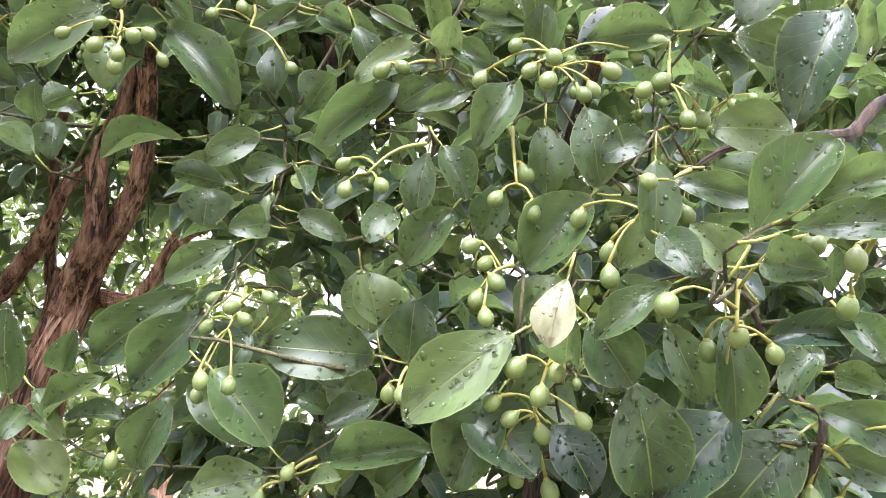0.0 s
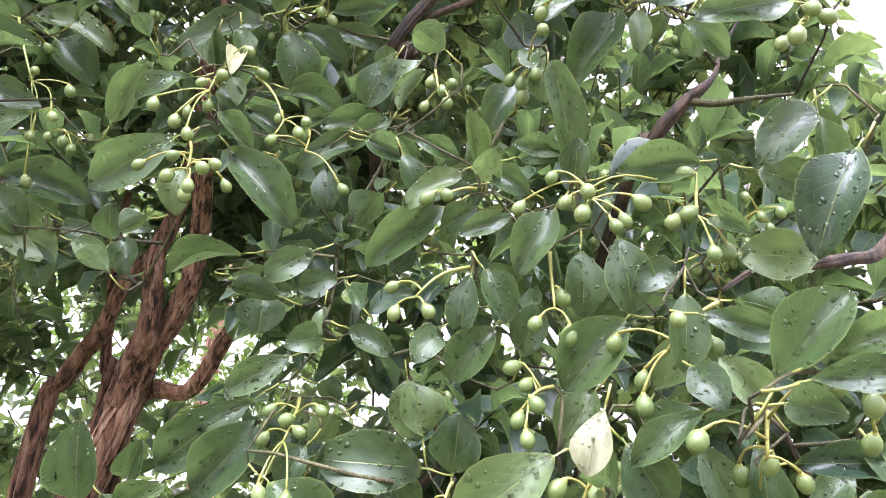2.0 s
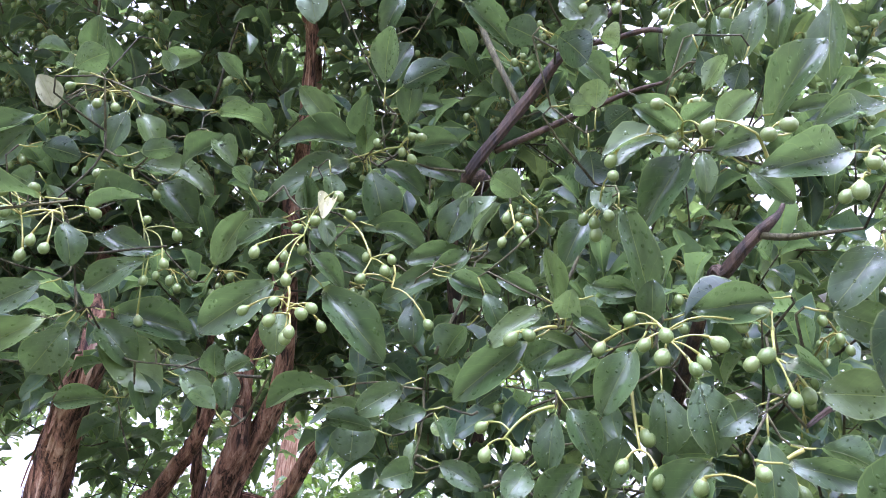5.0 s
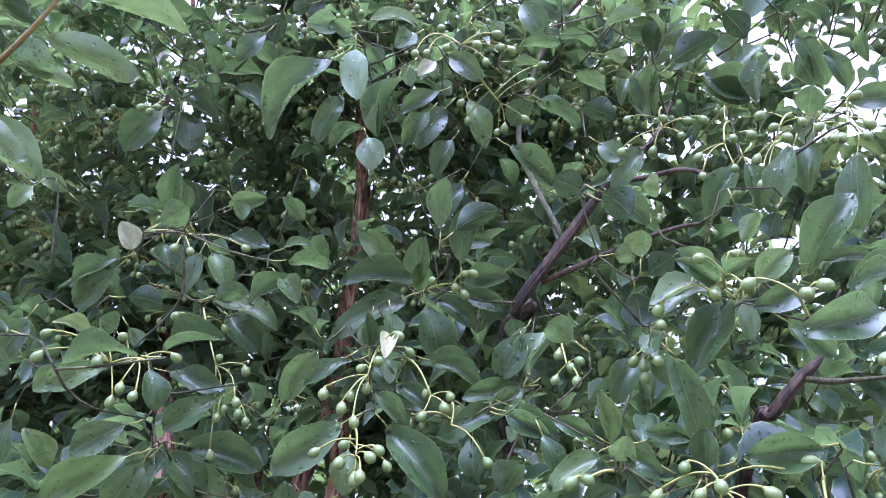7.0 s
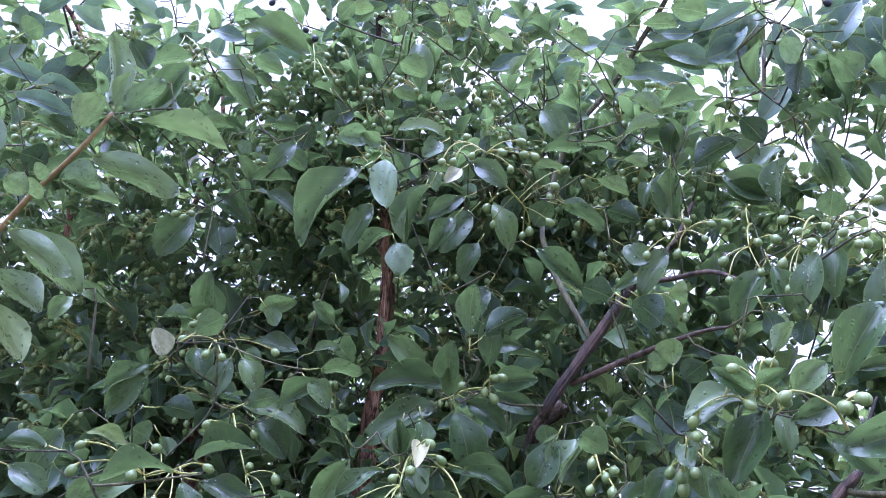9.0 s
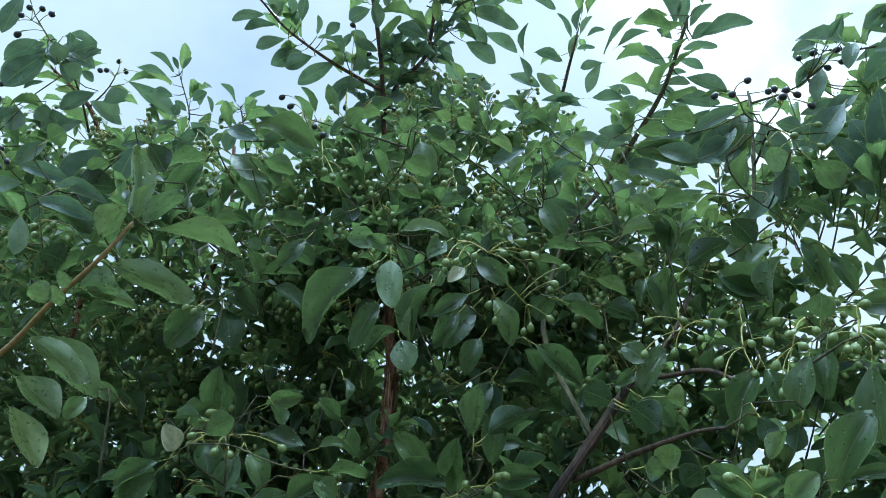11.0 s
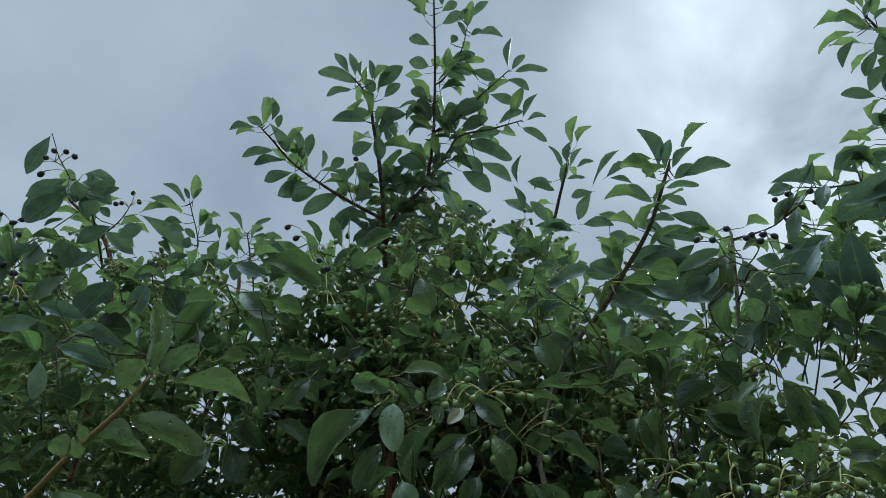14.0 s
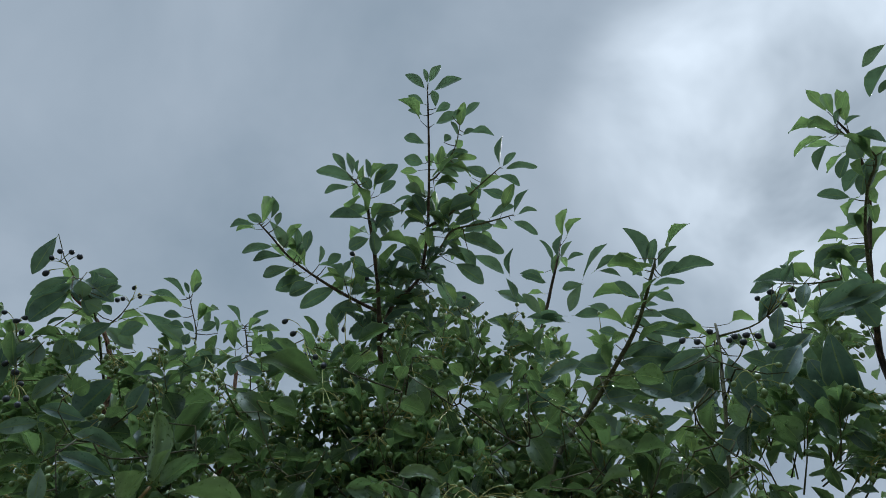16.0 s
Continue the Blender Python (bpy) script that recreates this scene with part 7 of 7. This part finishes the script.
def twig_of_leaves(leaves, stems, p, way, size, r, count, blades=None):
    """A twig that ends at p, with leaves set spirally round it."""
    way = way.normalized()
    ln = r.uniform(0.10, 0.2) * size
    foot = p - way * ln
    stems.add(*tube([foot, foot.lerp(p, 0.5) + Vector((0, 0, -0.008)), p], [0.0026, 0.002, 0.0012], 4))
    turn = r.uniform(0, 6.28)
    side = way.cross(Vector((0.2, 0.3, 0.9))).normalized()
    other = way.cross(side)
    for k in range(count):
        s = (k / max(1, count - 1)) ** 0.7
        b = foot.lerp(p, 0.25 + 0.75 * s)
        turn += 2.4
        out = side * math.cos(turn) + other * math.sin(turn)
        spread = 1.15 - 0.55 * s + r.uniform(-0.2, 0.2)
        d = (way * math.cos(spread) + out * math.sin(spread) + Vector((0, 0, r.uniform(-0.75, 0.05)))).normalized()
        ln2 = size * r.uniform(0.07, 0.118)
        leaves.add(r.randrange(len(SHAPES)), leaf_matrix(b, b + d * ln2, ln2 * r.uniform(0.36, 0.48), r.uniform(-38, 38)), blades)
    return foot


BEARING = (-90, -60, -54, -49, -40, -32, -27, -20, -8, 0, 6, 12, 17, 26, 34, 90)
SLOPE = (0.85, 0.92, 1.0, 1.08, 1.12, 1.07, 1.18, 1.36, 1.38, 1.29, 1.27, 1.14, 1.05, 1.13, 1.14, 0.85)


def crown_top(x, y):
    """Height of the crown's upper surface, fitted to the camera's skyline: lobes to both sides of the leader."""
    far = math.hypot(x, y + 0.6)
    rise = 1.67 + far * float(np.interp(math.degrees(math.atan2(x, y + 0.6)), BEARING, SLOPE))
    return min(rise, 4.35 - 0.8 * max(0.0, y - 1.8)) - 0.20


open_wood = np.array([p[:] for p, r in skeleton if r > 0.009 and 2.2 < p.z < 3.1 and -0.75 < p.x < 0.2 and (p.y < 1.5 or p.z > 2.6)])
stand = np.array((0.0, -0.35, 1.63))
toward = stand - open_wood
toward /= np.linalg.norm(toward, axis=1)[:, None]
clear = np.concatenate([open_wood + toward * k for k in (0.08, 0.16)])


def free(x, y, z):
    """Whether leaves may fill this spot: inside the crown, off the wood, with gaps fitted to the camera's view of
    trunks and sky.
    """
    if z > crown_top(x, y) or ((x + 0.25) / 2.65) ** 2 + ((y - 1.75) / 1.42) ** 2 + (max(0.0, 1.6 - z) / 2.2) ** 2 > 1.0 + 0.25 * noise.noise(Vector((x, y, z)) * 1.4):
        return False
    front = 1.0 if z < 2.15 else (1.14 if z < 2.9 else (0.92 if x > -0.9 else 0.62))
    if y < front + 0.16 * ((x + 0.1) / (1.5 if x > 0 else 2.05)) ** 4 + 0.07 * noise.noise(Vector((x, 3.0, z)) * 1.8):
        return False
    if y < 1.9 and -1.3 < x / y < -0.40 and 1.40 < z < 1.5 + 0.38 * y:
        return False
    if y < 1.8 and -0.62 < x / y < -0.34 and 1.40 < z < 1.5 + 0.56 * y:
        return False
    away, lift = math.hypot(x, y + 0.4), z - 1.65
    if lift > 0.72 * away and 0.02 < x / (y + 0.4) < 0.34 and y > 1.32 and noise.noise(Vector((x, y, z)) * 3.0) > 0.12:
        return False
    if y > 1.5 and x > -0.35 and 1.8 < z < 3.1 and noise.noise(Vector((x, y, z)) * 4.0 + Vector((7, 3, 1))) > 0.16:
        return False
    if lift > 0.86 * away and y > 1.38 + 0.10 * noise.noise(Vector((x, y, z)) * 2.0) and noise.noise(Vector((x, y, z)) * 3.4) > -0.08:
        return False
    if 1.42 < y < 2.05 and 1.85 < z < 3.2 and x > -0.95 and noise.noise(Vector((x, y, z)) * 3.7 + Vector((4, 1, 6))) > -0.22:
        return False
    if lift > 0.44 * away and x > 0.22 * (y + 0.4) and noise.noise(Vector((x, y, z)) * 3.1 + Vector((2, 5, 1))) > 0.12:
        return False
    p = np.array((x, y, z))
    if np.min(np.sum((wood - p) ** 2, axis=1)) < 0.07 ** 2:
        return False
    return np.min(np.sum((clear - p) ** 2, axis=1)) > 0.06 ** 2


crown, high_leaves, crown_stems = Leaves(), Leaves(), Heap()
crown_fruit, crown_stalks = Heap(), Heap()
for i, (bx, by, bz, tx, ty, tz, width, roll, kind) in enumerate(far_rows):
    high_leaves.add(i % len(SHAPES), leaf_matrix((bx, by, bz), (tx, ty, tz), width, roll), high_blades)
    foot = Vector((bx, by, bz))
    near = min(skeleton, key=lambda q: (q[0] - foot).length)
    gap = (near[0] - foot).length
    if gap < 0.16:
        mid = foot.lerp(near[0], 0.5) + Vector((0, 0, -0.1 * gap))
        twigs.add(*tube([near[0], mid, foot], [0.0022, 0.0018, 0.0013], 5))


def small_fruit(p, r):
    """A fruit with few faces for the parts of the crown farther off."""
    vs, fs = [Vector((p.x, p.y, p.z - 1.2 * r))], []
    for h, q in ((-0.8, 0.72), (0.0, 1.0), (0.8, 0.72)):
        vs += [Vector((p.x + r * q * math.cos(k * 1.0472), p.y + r * q * math.sin(k * 1.0472), p.z + r * h)) for k in range(6)]
    vs.append(Vector((p.x, p.y, p.z + 1.25 * r)))
    for k in range(6):
        n = (k + 1) % 6
        fs += [(0, 1 + n, 1 + k), (1 + k, 1 + n, 7 + n, 7 + k), (7 + k, 7 + n, 13 + n, 13 + k), (13 + k, 13 + n, 19)]
    return vs, fs


def panicle(p, way, r):
    """A loose fruiting stalk at the end of a twig."""
    end = p + (way.normalized() + Vector((0, 0, r.uniform(-0.9, 0.3)))).normalized() * r.uniform(0.05, 0.10)
    crown_stalks.add(*tube([p, p.lerp(end, 0.5) + Vector((0, 0, 0.008)), end], [0.0022, 0.0018, 0.0014], 4))
    for _ in range(r.randrange(4, 9)):
        a = p.lerp(end, r.uniform(0.4, 1.0))
        b = a + Vector((r.uniform(-1, 1), r.uniform(-1, 1), r.uniform(-1.0, 0.5))).normalized() * r.uniform(0.025, 0.05)
        crown_stalks.add(*tube([a, a.lerp(b, 0.5) + Vector((0, 0, 0.005)), b], [0.0014, 0.0012, 0.0014], 4))
        crown_fruit.add(*small_fruit(b - Vector((0, 0, 0.008)), r.uniform(0.0072, 0.0092)))


def fill(goal, xs, ys, zs, thin):
    made = tries = 0
    while made < goal and tries < 2 * goal:
        tries += 1
        # an even but irregular scatter
        cx, cy, cz = (lo + (hi - lo) * ((0.5 + tries * g) % 1.0) for (lo, hi), g in zip((xs, ys, zs), (0.8191725, 0.6710436, 0.5497005)))
        if not free(cx, cy, cz) or (cz > 3.0 and crown_rnd.random() < thin):
            continue
        bough = Vector((0.45 * (cx + 0.3), 0.9 * (cy - 1.9), 0.30 + 0.35 * (cz - 2.4)))
        for _ in range(crown_rnd.randrange(4, 8)):
            x, y, z = cx + crown_rnd.gauss(0, 0.11), cy + crown_rnd.gauss(0, 0.10), cz + crown_rnd.gauss(0, 0.10)
            if not free(x, y, z):
                continue
            way = bough + Vector((crown_rnd.uniform(-.6, .6), crown_rnd.uniform(-.6, .6), crown_rnd.uniform(-.4, .5)))
            p = Vector((x, y, z))
            twig_of_leaves(crown, crown_stems, p, way, crown_rnd.uniform(0.9, 1.3) * (0.76 if z > 2.8 else 0.95), crown_rnd, crown_rnd.randrange(6, 11))
            if crown_rnd.random() < (0.2 if cz < 2.5 else 0.75):
                panicle(p, way, crown_rnd)
            made += 1


fill(2300, (-2.6, 2.2), (0.6, 1.65), (0.7, 4.3), 0.36)
fill(800, (-2.9, 2.5), (1.62, 2.8), (0.5, 3.6), 0.4)
fill(250, (-1.0, 0.8), (1.3, 2.5), (2.35, 3.25), 0.3)
fill(300, (-1.3, 0.2), (1.2, 2.3), (2.7, 3.9), 0.0)
fill(420, (-2.3, -0.8), (1.1, 2.6), (2.2, 3.5), 0.0)
fill(330, (-0.9, 0.1), (1.45, 2.6), (2.5, 3.35), 0.0)
fill(80, (-0.95, -0.3), (0.95, 1.45), (3.0, 3.65), 0.0)
fill(90, (-0.65, 0.4), (1.0, 1.4), (2.7, 3.3), 0.0)
fill(420, (0.0, 1.9), (1.0, 2.6), (2.1, 3.3), 0.0)

# leaves set straight on the slim upper limbs
for p, r in list(skeleton):
    if 0.0012 < r < 0.012 and p.z > 3.2 and p.z < 4.5 and crown_rnd.random() < 0.55:
        a = crown_rnd.uniform(0, 6.283)
        d = Vector((math.cos(a), math.sin(a), crown_rnd.uniform(-0.1, 0.8))).normalized()
        ln = crown_rnd.uniform(0.085, 0.135)
        foot = p + d * crown_rnd.uniform(0.0, 0.05)
        twigs.add(*tube([p, foot + d * 0.005], [0.0016, 0.0012], 4))
        crown.add(crown_rnd.randrange(len(SHAPES)), leaf_matrix(foot, foot + d * ln, ln * crown_rnd.uniform(0.34, 0.44), crown_rnd.uniform(-40, 40)))
# short leafy shoots all along the boughs of the leader
boughs = [p for p, r in skeleton if p.z > 3.45 and -0.74 < p.x < -0.1 and 0.005 < r < 0.014]
for k in range(34):
    p = crown_rnd.choice(boughs)
    if p.z > 4.75 or crown_rnd.random() < (p.z - 3.6) * 0.7:
        continue
    way = Vector((crown_rnd.uniform(-1, 1), crown_rnd.uniform(-1, 1), crown_rnd.uniform(0.1, 1.2))).normalized()
    twig_of_leaves(high_leaves, crown_stems, p + way * crown_rnd.uniform(0.06, 0.13), way, 0.88, crown_rnd, crown_rnd.randrange(5, 9))
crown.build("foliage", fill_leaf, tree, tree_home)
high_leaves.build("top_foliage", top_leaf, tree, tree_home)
sm = part("side_twig", mesh("side_twig", [tree_home @ Vector(v) for v in crown_stems.v], crown_stems.f, [twig_bark]), tree)
tagged(sm, kind="stuff")
for heap, nm, mt in ((crown_fruit, "small_fruit", fruit_skin), (crown_stalks, "small_stalk", stalk_skin)):
    tagged(part(nm, mesh(nm, [tree_home @ Vector(v) for v in heap.v], heap.f, [mt]), tree), kind="stuff")
tw = part("twig", mesh("twig", [tree_home @ Vector(v) for v in twigs.v], twigs.f, [twig_bark]), tree)
tagged(tw, kind="stuff")
pt = part("petiole", mesh("petiole", [tree_home @ Vector(v) for v in petioles.v], petioles.f, [stalk_skin]), tree, "yellow-green leaf stalks")
tagged(pt, kind="stuff")

# ---- sapling stem ----
SAP = smooth_path([(-1.25, 0.35, -0.05, 0.012), (-1.27, 0.42, 1.0, 0.010), (-1.2, 0.48, 1.8, 0.008), (-1.098, 0.515, 2.356, 0.006), (-1.043, 0.491, 2.389, 0.0058), (-0.989, 0.472, 2.418, 0.0053), (-0.925, 0.445, 2.471, 0.0048), (-0.838, 0.414, 2.529, 0.0042), (-0.786, 0.397, 2.593, 0.0032)], 6)
vs, fs = tube([q[:3] for q in SAP], [float(q[3]) for q in SAP], 8)
part("stem", mesh("stem", [sapling_home @ Vector(v) for v in vs], fs, [shoot_skin]), sapling, "reddish-brown slender stem")

# ---- another tree some metres behind ----
back_tree = tagged(new("background_tree"), "distant green tree seen through the branches", "tree")
back_tree.location = (-1.9, 5.2, -0.05)
back_home = Matrix.Translation((1.9, -5.2, 0.05))
far_leaves, far_stems = Leaves(), Heap()
far_rnd = random.Random(8)
vs, fs = tube(smooth_path([(-1.9, 5.2, -0.05), (-1.85, 5.2, 1.2), (-1.95, 5.25, 2.4), (-1.8, 5.2, 3.6)], 5), [0.13 - 0.006 * i for i in range(16)], 10, 0.1)
part("trunk", mesh("trunk", [back_home @ Vector(v) for v in vs], fs, [bark]), back_tree)
for i in range(4600):
    x, y, z = far_rnd.uniform(-6.2, 0.8), far_rnd.uniform(3.8, 6.8), far_rnd.uniform(0.3, 5.5)
    reach = ((x + 2.7) / 3.3) ** 2 + ((y - 5.3) / 1.5) ** 2 + ((z - 2.5) / 2.9) ** 2
    if noise.noise(Vector((x, y, z)) * 1.1) < -0.22 or reach > 1.0 + 0.3 * noise.noise(Vector((x, y, z)) * 0.9):
        continue
    way = Vector((far_rnd.uniform(-1, 1), far_rnd.uniform(-1, 0.6), far_rnd.uniform(-0.3, 0.8)))
    twig_of_leaves(far_leaves, far_stems, Vector((x, y, z)), way, far_rnd.uniform(0.85, 1.25), far_rnd, far_rnd.randrange(7, 12), far_blades)
far_leaves.build("foliage", far_leaf, back_tree, back_home)
tagged(part("twig", mesh("twig", [back_home @ Vector(v) for v in far_stems.v], far_stems.f, [twig_bark]), back_tree), kind="stuff")
